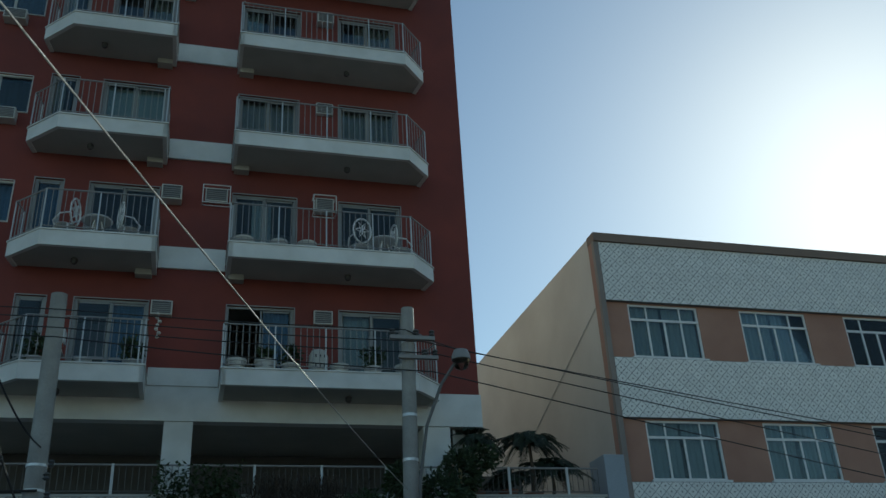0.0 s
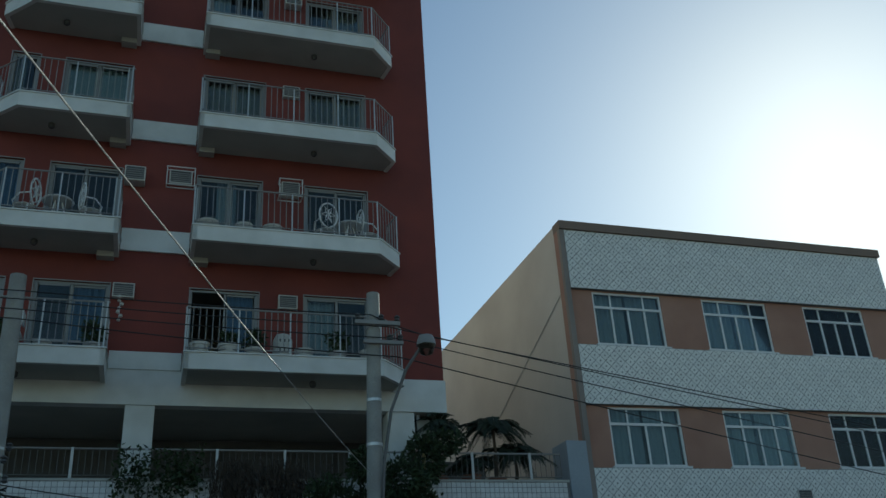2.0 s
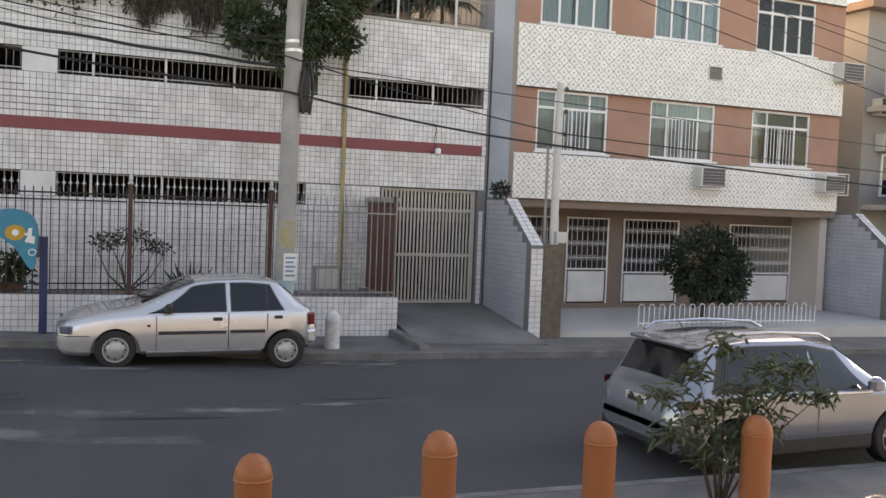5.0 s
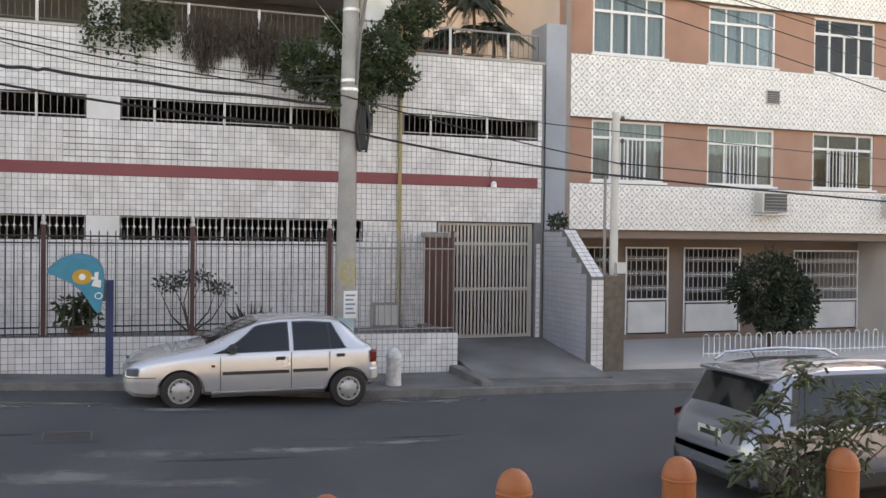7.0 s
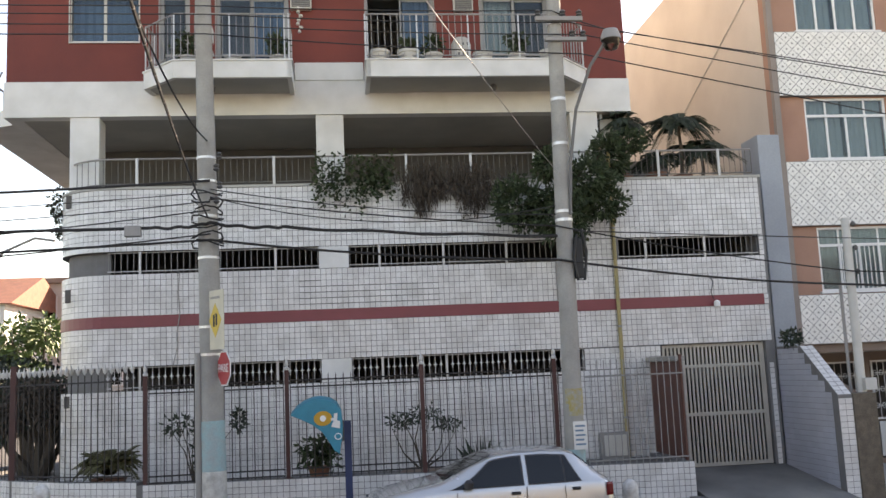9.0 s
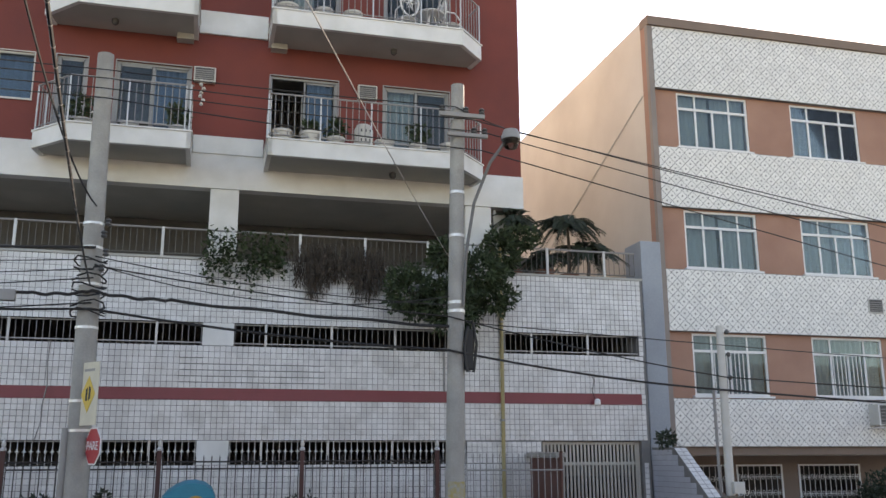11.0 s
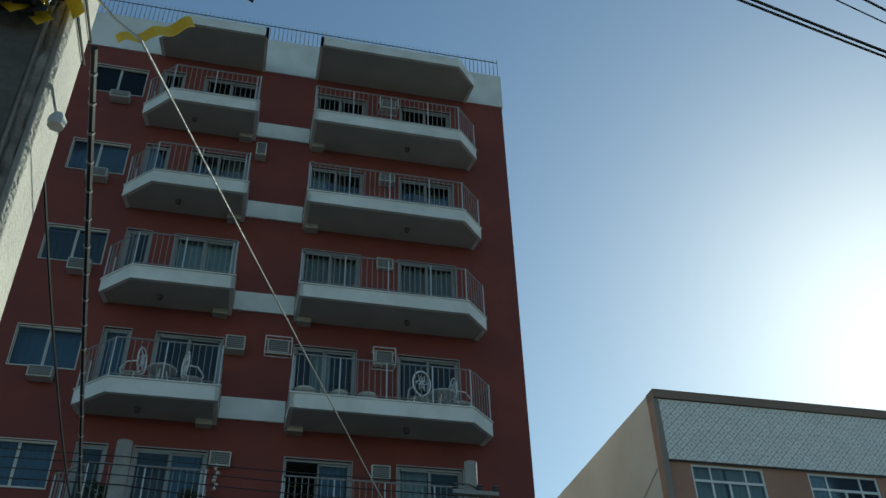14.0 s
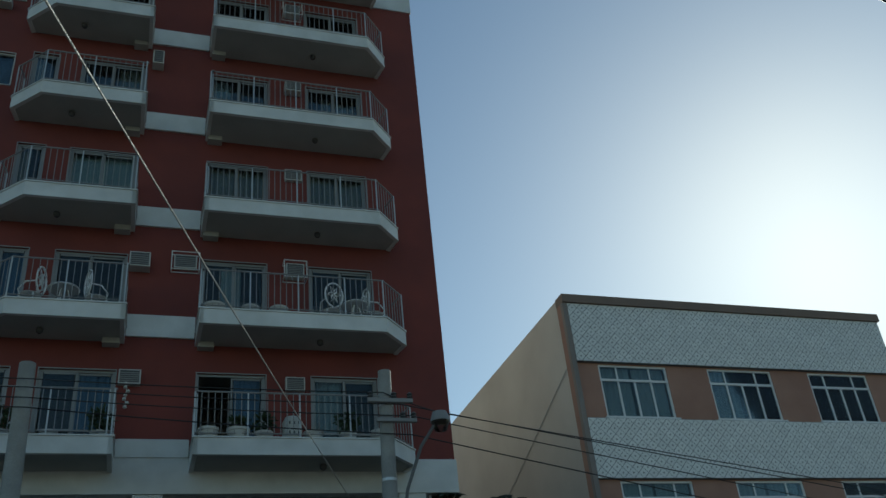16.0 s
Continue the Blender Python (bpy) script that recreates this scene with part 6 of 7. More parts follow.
part("surround", road_slab(-0.72, 0.06, 11.98, 12.5, 0.005), ASPHALT, mh, "patched asphalt surround")
part("lid", road_slab(-0.62, -0.04, 12.05, 12.43, 0.011), VENT, mh, "dark iron lid")
for i in range(5):
    part("rib", road_slab(-0.6, -0.06, 12.08 + i * 0.07, 12.105 + i * 0.07, 0.016), IRON, mh)
def feathered(m):
    """Let a surface thin out towards the rim of its patch, in uneven scraps."""
    N, L = m.node_tree.nodes, m.node_tree.links
    co, mp, ln = N.new("ShaderNodeTexCoord"), N.new("ShaderNodeVectorMath"), N.new("ShaderNodeVectorMath")
    mp.operation, ln.operation = "MULTIPLY_ADD", "LENGTH"
    mp.inputs[1].default_value, mp.inputs[2].default_value = (2, 2, 0), (-1, -1, 0)
    L.new(co.outputs["Generated"], mp.inputs[0])
    L.new(mp.outputs[0], ln.inputs[0])
    ns, geo, ad, rg = N.new("ShaderNodeTexNoise"), N.new("ShaderNodeNewGeometry"), N.new("ShaderNodeMath"), N.new("ShaderNodeMapRange")
    ns.inputs["Scale"].default_value, ns.inputs["Detail"].default_value = 2.2, 6
    L.new(geo.outputs["Position"], ns.inputs["Vector"])
    ad.operation = "MULTIPLY_ADD"
    ad.inputs[1].default_value = 1.5
    L.new(ns.outputs[0], ad.inputs[0])
    L.new(ln.outputs["Value"], ad.inputs[2])
    rg.inputs[1].default_value, rg.inputs[2].default_value, rg.inputs[3].default_value, rg.inputs[4].default_value = 0.8, 1.5, 1.0, 0.0
    L.new(ad.outputs[0], rg.inputs[0])
    L.new(rg.outputs[0], N["Principled BSDF"].inputs["Alpha"])
    return m


SAND = material("dry_sand", (0.30, 0.26, 0.20), 0.95, vary=0.35, scale=4, fine=80, bump=0.6, stain=(0.20, 0.18, 0.145))
for k, (x, y, rx, ry) in enumerate(((-1.6, 14.0, 1.2, 0.12), (-0.5, 13.85, 0.6, 0.2), (-3.6, 14.05, 0.9, 0.08), (5.3, 14.0, 0.8, 0.12), (4.3, 13.9, 0.5, 0.1))):
    tagged(part("sand_drift", flat_patch(x, y, rx, ry, 0.006, k + 1), feathered(SAND) if k == 0 else SAND, None), "pale sand swept into the gutter", "sand", "gutter sand")
TAR = material("fresh_tar", (0.03, 0.03, 0.032), 0.7, vary=0.3, scale=3)
for k, (x, y, rx, ry) in enumerate(((-0.95, 12.35, 0.35, 0.02), (1.6, 11.2, 0.8, 0.03), (3.6, 11.9, 0.9, 0.02))):
    tagged(part("tar_seam", flat_patch(x, y, rx, ry, 0.004, k + 11), TAR, None), "dark tar seam across the asphalt", "road seam", "tar seams")
# dapples of sunlight on the road, painted as pale soft-edged asphalt
SUN_STREAK = feathered(material("sun_streak_asphalt", (0.25, 0.245, 0.235), 0.85, vary=0.4, scale=1.5, fine=70, bump=0.8, stain=(0.17, 0.168, 0.165)))
for k, (x, y, rx, ry) in enumerate(((-2.6, 11.6, 1.5, 0.3), (0.6, 11.45, 1.1, 0.24), (-0.3, 10.75, 1.3, 0.26), (1.0, 10.4, 1.3, 0.2), (-4.2, 12.3, 1.3, 0.25), (2.5, 11.5, 1.0, 0.22), (3.9, 11.7, 0.9, 0.18), (4.8, 13.75, 1.3, 0.22), (1.2, 13.45, 1.4, 0.14), (-1.4, 13.7, 1.0, 0.2))):
    tagged(part("worn_patch", flat_patch(x, y, rx, ry, 0.003, k + 21), SUN_STREAK, None), "streak of sunlight painted pale on the asphalt", "road patch", "worn streaks")
rr = random.Random(5)
g = Geo()
for i in range(45):
    x, y = rr.choice((rr.gauss(5.2, 0.5), rr.gauss(-1.5, 1.2), rr.gauss(-3.2, 0.6))), rr.uniform(13.6, 14.15)
    q = rr.uniform(0.008, 0.022)
    g.lathe([(q * 0.5, 0), (q, q * 0.4), (q * 0.6, q)], x, y, cross_z(x, y) - 0.003, 5)
tagged(part("gutter_rubble", g, KERB, None), "small stone chips lying in the gutter", "rubble", "", "stuff")
# public telephone
ph = thing("public_telephone", (-0.03, 15.75, 0.28), "blue public telephone hood on a dark blue post", "telephone")
TEAL = material("teal_fibreglass", (0.005, 0.25, 0.36), 0.5, vary=0.2, scale=5, bump=0.02)
NAVY = material("navy_paint", (0.02, 0.04, 0.12), 0.5, vary=0.2, scale=6)
part("post", Geo().box(-0.09, 0.03, 15.7, 15.82, 0.28, 1.83), NAVY, ph, bevel=0.01)
part("arm", Geo().box(-0.25, -0.09, 15.72, 15.8, 1.5, 1.76), NAVY, ph, bevel=0.01)
top_arc = [(-0.95, 1.97), (-0.86, 2.07), (-0.74, 2.15), (-0.6, 2.205), (-0.45, 2.215), (-0.3, 2.18), (-0.19, 2.1), (-0.13, 1.98), (-0.11, 1.8), (-0.12, 1.6)]
low_arc = [(-0.17, 1.31), (-0.26, 1.38), (-0.34, 1.52), (-0.45, 1.68), (-0.6, 1.8), (-0.78, 1.89)]
fan = top_arc + low_arc
for ya, yb, nm in ((15.38, 15.41, "side_panel"), (16.05, 16.08, "side_panel")):
    n = len(fan)
    part(nm, Geo().add([(x, ya, z) for x, z in fan] + [(x, yb, z) for x, z in fan], [tuple(range(n)), tuple(range(n, 2 * n))[::-1]] + [(i, (i + 1) % n, n + (i + 1) % n, n + i) for i in range(n)]), TEAL, ph, bevel=0.008)
n = len(top_arc)
vs = [(x, y, z) for x, z in top_arc for y in (15.41, 15.5, 15.73, 15.96, 16.05)]
vs = [(x, y, z + 0.05 * (1 - ((y - 15.73) / 0.32) ** 2)) for x, y, z in vs]
fs = [(5 * i + k, 5 * i + k + 1, 5 * i + 6 + k, 5 * i + 5 + k) for i in range(n - 1) for k in range(4)]
part("hood", Geo().add(vs + [(x, y, z - 0.025) for x, y, z in vs], fs + [tuple(j + len(vs) for j in f[::-1]) for f in fs]), TEAL, ph, smooth=True)
disc = lambda cx, cz, rx, rz, y: Geo().add([(cx + rx * math.cos(i * 0.3927), y, cz + rz * math.sin(i * 0.3927)) for i in range(16)] + [(cx + rx * math.cos(i * 0.3927), y + 0.006, cz + rz * math.sin(i * 0.3927)) for i in range(16)], [tuple(range(16)), tuple(range(16, 32))[::-1]] + [(i, (i + 1) % 16, 16 + (i + 1) % 16, 16 + i) for i in range(16)])
part("badge", disc(-0.43, 1.9, 0.15, 0.12, 15.372), material("amber_badge", (0.55, 0.30, 0.03), 0.5), ph, "round amber badge")
part("badge_mark", disc(-0.43, 1.9, 0.05, 0.05, 15.364), WHITE_METAL, ph)
part("badge_mark", disc(-0.19, 1.6, 0.06, 0.055, 15.372), WHITE_METAL, ph, "small round white mark")
part("badge_mark", disc(-0.19, 1.6, 0.045, 0.04, 15.366), TEAL, ph)
part("notice", Geo().add([(-0.3, 15.366, 1.76), (-0.16, 15.366, 1.73), (-0.15, 15.366, 1.84), (-0.2, 15.366, 1.86), (-0.19, 15.366, 1.98), (-0.25, 15.366, 1.97), (-0.26, 15.366, 1.85)], [(0, 1, 2, 3, 4, 5, 6)]).box(-0.3, -0.25, 15.364, 15.368, 1.86, 1.9), WHITE, ph, "pale torn sticker")
part("telephone", Geo().box(-0.25, -0.09, 15.58, 15.7, 1.5, 1.85), VENT, ph, bevel=0.02)
ph.location.x += 0.14


# ---------------------------------------------------------------- cars
def wheel(parent, x, y, z, r, w, rim_mat, spokes, side):
    """Wheel with tyre, rim and spokes; side is -1 where it faces the near pavement."""
    n = 28
    prof = [(r * 0.62, -w / 2), (r * 0.9, -w / 2), (r * 0.985, -w * 0.36), (r, -w * 0.2), (r, w * 0.2), (r * 0.985, w * 0.36), (r * 0.9, w / 2), (r * 0.62, w / 2)]
    g = Geo()
    m = len(prof)
    g.add([(x + q * math.cos(6.28318 * k / n), y + o, z + q * math.sin(6.28318 * k / n)) for q, o in prof for k in range(n)], [(i * n + k, i * n + (k + 1) % n, (i + 1) % m * n + (k + 1) % n, (i + 1) % m * n + k) for i in range(m) for k in range(n)])
    wh = part("wheel", g, BLACK, parent, "black rubber tyre", smooth=True)
    f = y + side * w * 0.5
    ring = Geo()
    rp = [(r * 0.63, f - side * 0.07), (r * 0.63, f + side * 0.004), (r * 0.57, f + side * 0.004), (r * 0.54, f - side * 0.03)]
    if not spokes:
        rp += [(r * 0.4, f + side * 0.0), (r * 0.34, f + side * 0.012), (r * 0.16, f + side * 0.012), (r * 0.12, f + side * 0.02), (0.005, f + side * 0.02)]
    ring.add([(x + q * math.cos(6.28318 * k / n), o, z + q * math.sin(6.28318 * k / n)) for q, o in rp for k in range(n)], [(i * n + k, i * n + (k + 1) % n, (i + 1) * n + (k + 1) % n, (i + 1) * n + k) for i in range(len(rp) - 1) for k in range(n)])
    rim = part("rim", ring, rim_mat, wh, "", smooth=True)
    if spokes:
        g = Geo()
        for i in range(spokes):
            for off in (-0.16, 0.16):
                a = 6.28318 * i / spokes + 0.3
                g.tube([(x + 0.05 * math.cos(a), f - side * 0.02, z + 0.05 * math.sin(a)), (x + r * 0.56 * math.cos(a + off), f - side * 0.005, z + r * 0.56 * math.sin(a + off))], [0.03, 0.02], 6)
        part("spokes", g.tube([(x, f - side * 0.05, z), (x, f + side * 0.005, z)], 0.05, 10), rim_mat, wh, smooth=True)
        part("brake_disc", Geo().tube([(x, f - side * 0.09, z), (x, f - side * 0.08, z)], r * 0.5, 20), VENT, wh)
    else:
        g = Geo()
        for i in range(8):
            a = 6.28318 * i / 8
            g.tube([(x + r * 0.47 * math.cos(a), f - side * 0.025, z + r * 0.47 * math.sin(a)), (x + r * 0.47 * math.cos(a), f + side * 0.004, z + r * 0.47 * math.sin(a))], 0.018, 6)
        part("cap_holes", g, VENT, wh)
    return wh


class Car:
    """Lofted car body; stations run from one end to the other along x."""

    def __init__(self, name, at, label, stations, paint, flip=False):
        self.ob = thing(name, at, label, "car", "parked cars")
        self.o, self.st = Vector(at), stations
        self.flip = -1 if flip else 1

    def ring(self, s):
        x, zl, w, zb, wr, zr = s
        pts = [(0, zl), (w * 0.86, zl), (w * 0.97, zl + 0.06), (w, zl + 0.2), (w * 1.005, (zl + zb) * 0.52), (w * 0.985, zb - 0.06), (w * 0.955, zb), (wr + (w * 0.955 - wr) * 0.45, zb + (zr - zb) * 0.55), (wr, zr - 0.04 * min(1, (zr - zb) * 4)), (wr * 0.86, zr - 0.008), (0, zr + 0.012)]
        return pts + [(-a, b) for a, b in pts[-2:0:-1]]

    def at(self, x, y, z):
        return (self.o.x + self.flip * x, self.o.y + y, self.o.z + z)

    def station(self, x):
        st = self.st
        for a, b in zip(st, st[1:]):
            if a[0] <= x <= b[0]:
                f = (x - a[0]) / (b[0] - a[0])
                return tuple(p + (q - p) * f for p, q in zip(a, b))
        return st[-1]

    def body(self, paint, arches):
        xs = sorted({s[0] for s in self.st} | {self.st[0][0] + (self.st[-1][0] - self.st[0][0]) * i / 30 for i in range(31)})
        rings = [self.ring(self.station(x)) for x in xs]
        n = len(rings[0])
        vs = [self.at(x, y, z) for x, r in zip(xs, rings) for y, z in r]
        fs = [(i * n + k, (i + 1) * n + k, (i + 1) * n + (k + 1) % n, i * n + (k + 1) % n) for i in range(len(xs) - 1) for k in range(n)]
        fs += [tuple(range(n)), tuple(range((len(xs) - 1) * n, len(xs) * n))[::-1]]
        me = bpy.data.meshes.new("body")
        me.from_pydata(vs, [], fs)
        bm = bmesh.new()
        bm.from_mesh(me)
        bmesh.ops.recalc_face_normals(bm, faces=bm.faces)
        bm.to_mesh(me)
        bm.free()
        tmp = bpy.data.objects.new("body_tmp", me)
        scene.collection.objects.link(tmp)
        cuts = []
        for ax, az, ar in arches:
            for sd in (-1, 1):
                c = mesh_of("cut", Geo().tube([self.at(ax, sd * 0.5, az), self.at(ax, sd * 1.3, az)], ar, 28), paint)
                bmc = bmesh.new()
                bmc.from_mesh(c)
                bmesh.ops.recalc_face_normals(bmc, faces=bmc.faces)
                bmc.to_mesh(c)
                bmc.free()
                co = bpy.data.objects.new("cut_tmp", c)
                scene.collection.objects.link(co)
                md = tmp.modifiers.new("arch", "BOOLEAN")
                md.operation, md.object, md.solver = "DIFFERENCE", co, "EXACT"
                cuts.append(co)
        bpy.context.view_layer.update()
        out = bpy.data.meshes.new_from_object(tmp.evaluated_get(bpy.context.evaluated_depsgraph_get()))
        for co in cuts + [tmp]:
            bpy.data.objects.remove(co)
        out.materials.clear()
        out.materials.append(paint)
        out.shade_smooth()
        out.set_sharp_from_angle(angle=radians(32))
        return part("body", out, paint, self.ob)

    def skin(self, x, f, off):
        """A point on the side of the cabin between belt (0) and roof edge (1)."""
        s = self.station(x)
        _, zl, w, zb, wr, zr = s
        ze = zr - 0.04
        k = [(w * 0.955, zb), (wr + (w * 0.955 - wr) * 0.45, zb + (zr - zb) * 0.55), (wr, ze)]
        z = zb + (ze - zb) * f
        (a, za), (b, zb2) = (k[0], k[1]) if z < k[1][1] else (k[1], k[2])
        q = (z - za) / max(zb2 - za, 1e-4)
        return a + (b - a) * q + off, z

    def side_glass(self, x0, x1, lean0, lean1, mat, name="side_window", f0=0.08, f1=0.86, off=0.006):
        for sd in (-1, 1):
            vs, m, k = [], 8, 6
            for i in range(m + 1):
                for j in range(k + 1):
                    f = f0 + (f1 - f0) * j / k
                    x = x0 + lean0 * j / k + (x1 + lean1 * j / k - x0 - lean0 * j / k) * i / m
                    y, z = self.skin(x, f, off)
                    vs.append(self.at(x, sd * y, z))
            part(name, Geo().add(vs, [(i * (k + 1) + j, (i + 1) * (k + 1) + j, (i + 1) * (k + 1) + j + 1, i * (k + 1) + j + 1) for i in range(m) for j in range(k)]), mat, self.ob, smooth=True)

    def cross_glass(self, xa, xb, mat, name, inset=0.9, off=0.008):
        vs, m, k = [], 6, 8
        for i in range(m + 1):
            x = xa + (xb - xa) * i / m
            s = self.station(x)
            for j in range(k + 1):
                u = -1 + 2 * j / k
                y = u * s[4] * inset
                vs.append(self.at(x, y, s[5] + 0.012 + off - 0.02 * abs(u) ** 2.2))
        part(name, Geo().add(vs, [(i * (k + 1) + j, (i + 1) * (k + 1) + j, (i + 1) * (k + 1) + j + 1, i * (k + 1) + j + 1) for i in range(m) for j in range(k)]), mat, self.ob, smooth=True)

    def strip(self, name, x0, x1, z, h, depth, mat, label="", side=(-1, 1)):
        for sd in side:
            m = 12
            vs = []
            for i in range(m + 1):
                x = x0 + (x1 - x0) * i / m
                w = self.station(x)[2] * 1.003
                vs += [self.at(x, sd * w, z - h / 2), self.at(x, sd * (w + depth), z - h / 3), self.at(x, sd * (w + depth), z + h / 3), self.at(x, sd * w, z + h / 2)]
            part(name, Geo().add(vs, [(4 * i + q, 4 * i + q + 1, 4 * i + 5 + q, 4 * i + 4 + q) for i in range(m) for q in range(3)] + [(0, 1, 2, 3), (4 * m + 3, 4 * m + 2, 4 * m + 1, 4 * m)]), mat, self.ob, label)


CAR_SILVER = material("silver_car_paint", (0.60, 0.605, 0.60), 0.27, metal=0.6, vary=0.04, scale=2, fine=200, bump=0.0, coat=0.7, even=0.01)
CAR_WHITE = material("grey_car_paint", (0.25, 0.265, 0.30), 0.24, metal=0.55, vary=0.04, scale=2, fine=200, bump=0.0, coat=0.8, even=0.01)
DARK_GLASS = material("tinted_car_glass", (0.012, 0.014, 0.016), 0.05, vary=0.1, bump=0.0, even=0.01)
TRIM = material("black_trim", (0.03, 0.03, 0.032), 0.5, vary=0.15, bump=0.05)
CHROME = material("bright_metal", (0.72, 0.72, 0.72), 0.18, metal=0.95, vary=0.05, bump=0.0)
TAIL = material("red_tail_lamp", (0.16, 0.014, 0.014), 0.2, vary=0.1, bump=0.0)
HUBCAP = material("dull_hubcap", (0.50, 0.495, 0.48), 0.4, metal=0.4, vary=0.2, scale=8)
LAMPG = material("clear_lamp", (0.10, 0.12, 0.15), 0.08, vary=0.1, bump=0.0)
hatch = [(0.0, 0.34, 0.55, 0.48, 0.45, 0.53), (0.04, 0.27, 0.66, 0.55, 0.56, 0.61), (0.14, 0.22, 0.745, 0.63, 0.63, 0.695), (0.35, 0.20, 0.79, 0.70, 0.67, 0.77), (0.7, 0.20, 0.81, 0.76, 0.68, 0.84), (1.05, 0.20, 0.815, 0.795, 0.67, 0.90), (1.12, 0.20, 0.815, 0.80, 0.655, 0.925), (1.5, 0.20, 0.815, 0.805, 0.60, 1.10), (1.9, 0.20, 0.815, 0.81, 0.555, 1.262), (2.2, 0.20, 0.815, 0.815, 0.55, 1.30), (2.65, 0.20, 0.815, 0.82, 0.55, 1.31), (3.0, 0.20, 0.81, 0.825, 0.545, 1.28), (3.14, 0.21, 0.81, 0.83, 0.55, 1.235), (3.34, 0.22, 0.80, 0.84, 0.575, 1.075), (3.52, 0.23, 0.785, 0.84, 0.60, 0.915), (3.6, 0.25, 0.765, 0.79, 0.63, 0.87), (3.67, 0.29, 0.73, 0.69, 0.61, 0.78), (3.72, 0.36, 0.67, 0.58, 0.54, 0.64)]
c = Car("hatchback_car", (0.32, 14.32, 0.055), "silver five-door hatchback parked at the kerb", hatch, CAR_SILVER)
c.body(CAR_SILVER, [(0.78, 0.26, 0.335), (3.226, 0.22, 0.335)])
c.side_glass(1.2, 2.33, 0.62, 0.0, TRIM, "window_seal", 0.0, 0.93, 0.004)
c.side_glass(2.39, 3.2, 0.0, -0.2, TRIM, "window_seal", 0.0, 0.93, 0.004)
c.side_glass(1.26, 2.31, 0.59, -0.01, DARK_GLASS, f0=0.05, f1=0.88, off=0.008)
c.side_glass(2.41, 2.93, 0.0, -0.01, DARK_GLASS, f0=0.05, f1=0.88, off=0.008)
c.side_glass(2.965, 3.165, -0.01, -0.18, DARK_GLASS, f0=0.05, f1=0.88, off=0.008)
c.cross_glass(1.14, 1.88, DARK_GLASS, "windscreen")
c.cross_glass(3.16, 3.5, DARK_GLASS, "rear_window")
c.strip("rub_strip", 1.36, 2.32, 0.52, 0.05, 0.015, TRIM)
c.strip("rub_strip", 2.38, 2.9, 0.525, 0.05, 0.015, TRIM)
c.strip("door_handle", 2.13, 2.26, 0.715, 0.05, 0.02, TRIM)
c.strip("door_handle", 3.04, 3.16, 0.735, 0.05, 0.02, TRIM)
c.strip("door_gap", 2.35, 2.362, 0.52, 0.56, 0.002, TRIM)
c.strip("door_gap", 1.325, 1.335, 0.5, 0.54, 0.002, TRIM)
c.strip("door_gap", 2.93, 2.94, 0.64, 0.3, 0.002, TRIM)
c.strip("sill", 1.2, 2.85, 0.25, 0.035, 0.008, CHROME, "pale scuffed sill edge")
c.strip("sill", 1.2, 2.85, 0.205, 0.05, 0.004, TRIM)
c.strip("headlamp", 0.045, 0.2, 0.575, 0.12, 0.006, LAMPG)
c.strip("tail_lamp", 3.56, 3.675, 0.7, 0.19, 0.012, TAIL)
c.strip("indicator", 1.2, 1.25, 0.63, 0.035, 0.012, TAIL)
c.strip("bumper", 3.56, 3.71, 0.43, 0.2, 0.03, CAR_SILVER)
c.strip("bumper_gap", 0.03, 0.44, 0.49, 0.014, 0.003, TRIM)
for sd in (-1, 1):
    part("mirror", Geo().lathe([(0.02, -0.06), (0.07, -0.04), (0.075, 0.03), (0.03, 0.07)], 0.32 + 1.5, 14.32 + sd * 0.84, 0.93, 10), TRIM, c.ob, smooth=True)
    for wx, wz in ((0.78, 0.345), (3.226, 0.275)):
        wheel(c.ob, 0.32 + wx, 14.32 + sd * 0.73, wz + (0.0 if wx < 1 else 0.005), 0.285, 0.17, HUBCAP, 0, sd)

suv = [(0.0, 0.42, 0.66, 0.62, 0.55, 0.70), (0.08, 0.30, 0.80, 0.78, 0.70, 0.92), (0.2, 0.26, 0.86, 0.95, 0.72, 1.06), (0.42, 0.24, 0.88, 1.0, 0.66, 1.48), (0.62, 0.24, 0.885, 1.0, 0.62, 1.57), (1.2, 0.23, 0.89, 0.99, 0.61, 1.62), (2.1, 0.23, 0.89, 0.97, 0.60, 1.61), (2.6, 0.23, 0.89, 0.96, 0.58, 1.52), (3.3, 0.23, 0.885, 0.95, 0.66, 1.08), (3.8, 0.25, 0.87, 0.9, 0.68, 0.97), (4.2, 0.28, 0.80, 0.75, 0.6, 0.84), (4.32, 0.36, 0.66, 0.6, 0.5, 0.68)]
SX, SY = 6.92, 9.27
SZ = cross_z(7.7, 8.5) - 0.01
s = Car("suv_car", (SX, SY, SZ), "blue-grey silver sport utility car with roof rails", suv, CAR_WHITE)
s.body(CAR_WHITE, [(0.8, 0.33, 0.4), (3.42, 0.33, 0.4)])
s.side_glass(0.62, 1.18, 0.16, 0.0, DARK_GLASS)
s.side_glass(1.26, 2.08, 0.0, 0.0, DARK_GLASS)
s.side_glass(2.15, 3.02, 0.0, -0.42, DARK_GLASS)
s.cross_glass(2.66, 3.24, DARK_GLASS, "windscreen")
s.cross_glass(0.22, 0.41, DARK_GLASS, "rear_window")
s.strip("cladding", 1.22, 3.0, 0.34, 0.24, 0.02, TRIM, "dark plastic lower cladding")
s.strip("cladding", 0.1, 0.38, 0.42, 0.26, 0.02, TRIM)
s.side_glass(0.5, 3.04, 0.2, -0.46, TRIM, "pillar_trim", 0.02, 0.92, 0.003)
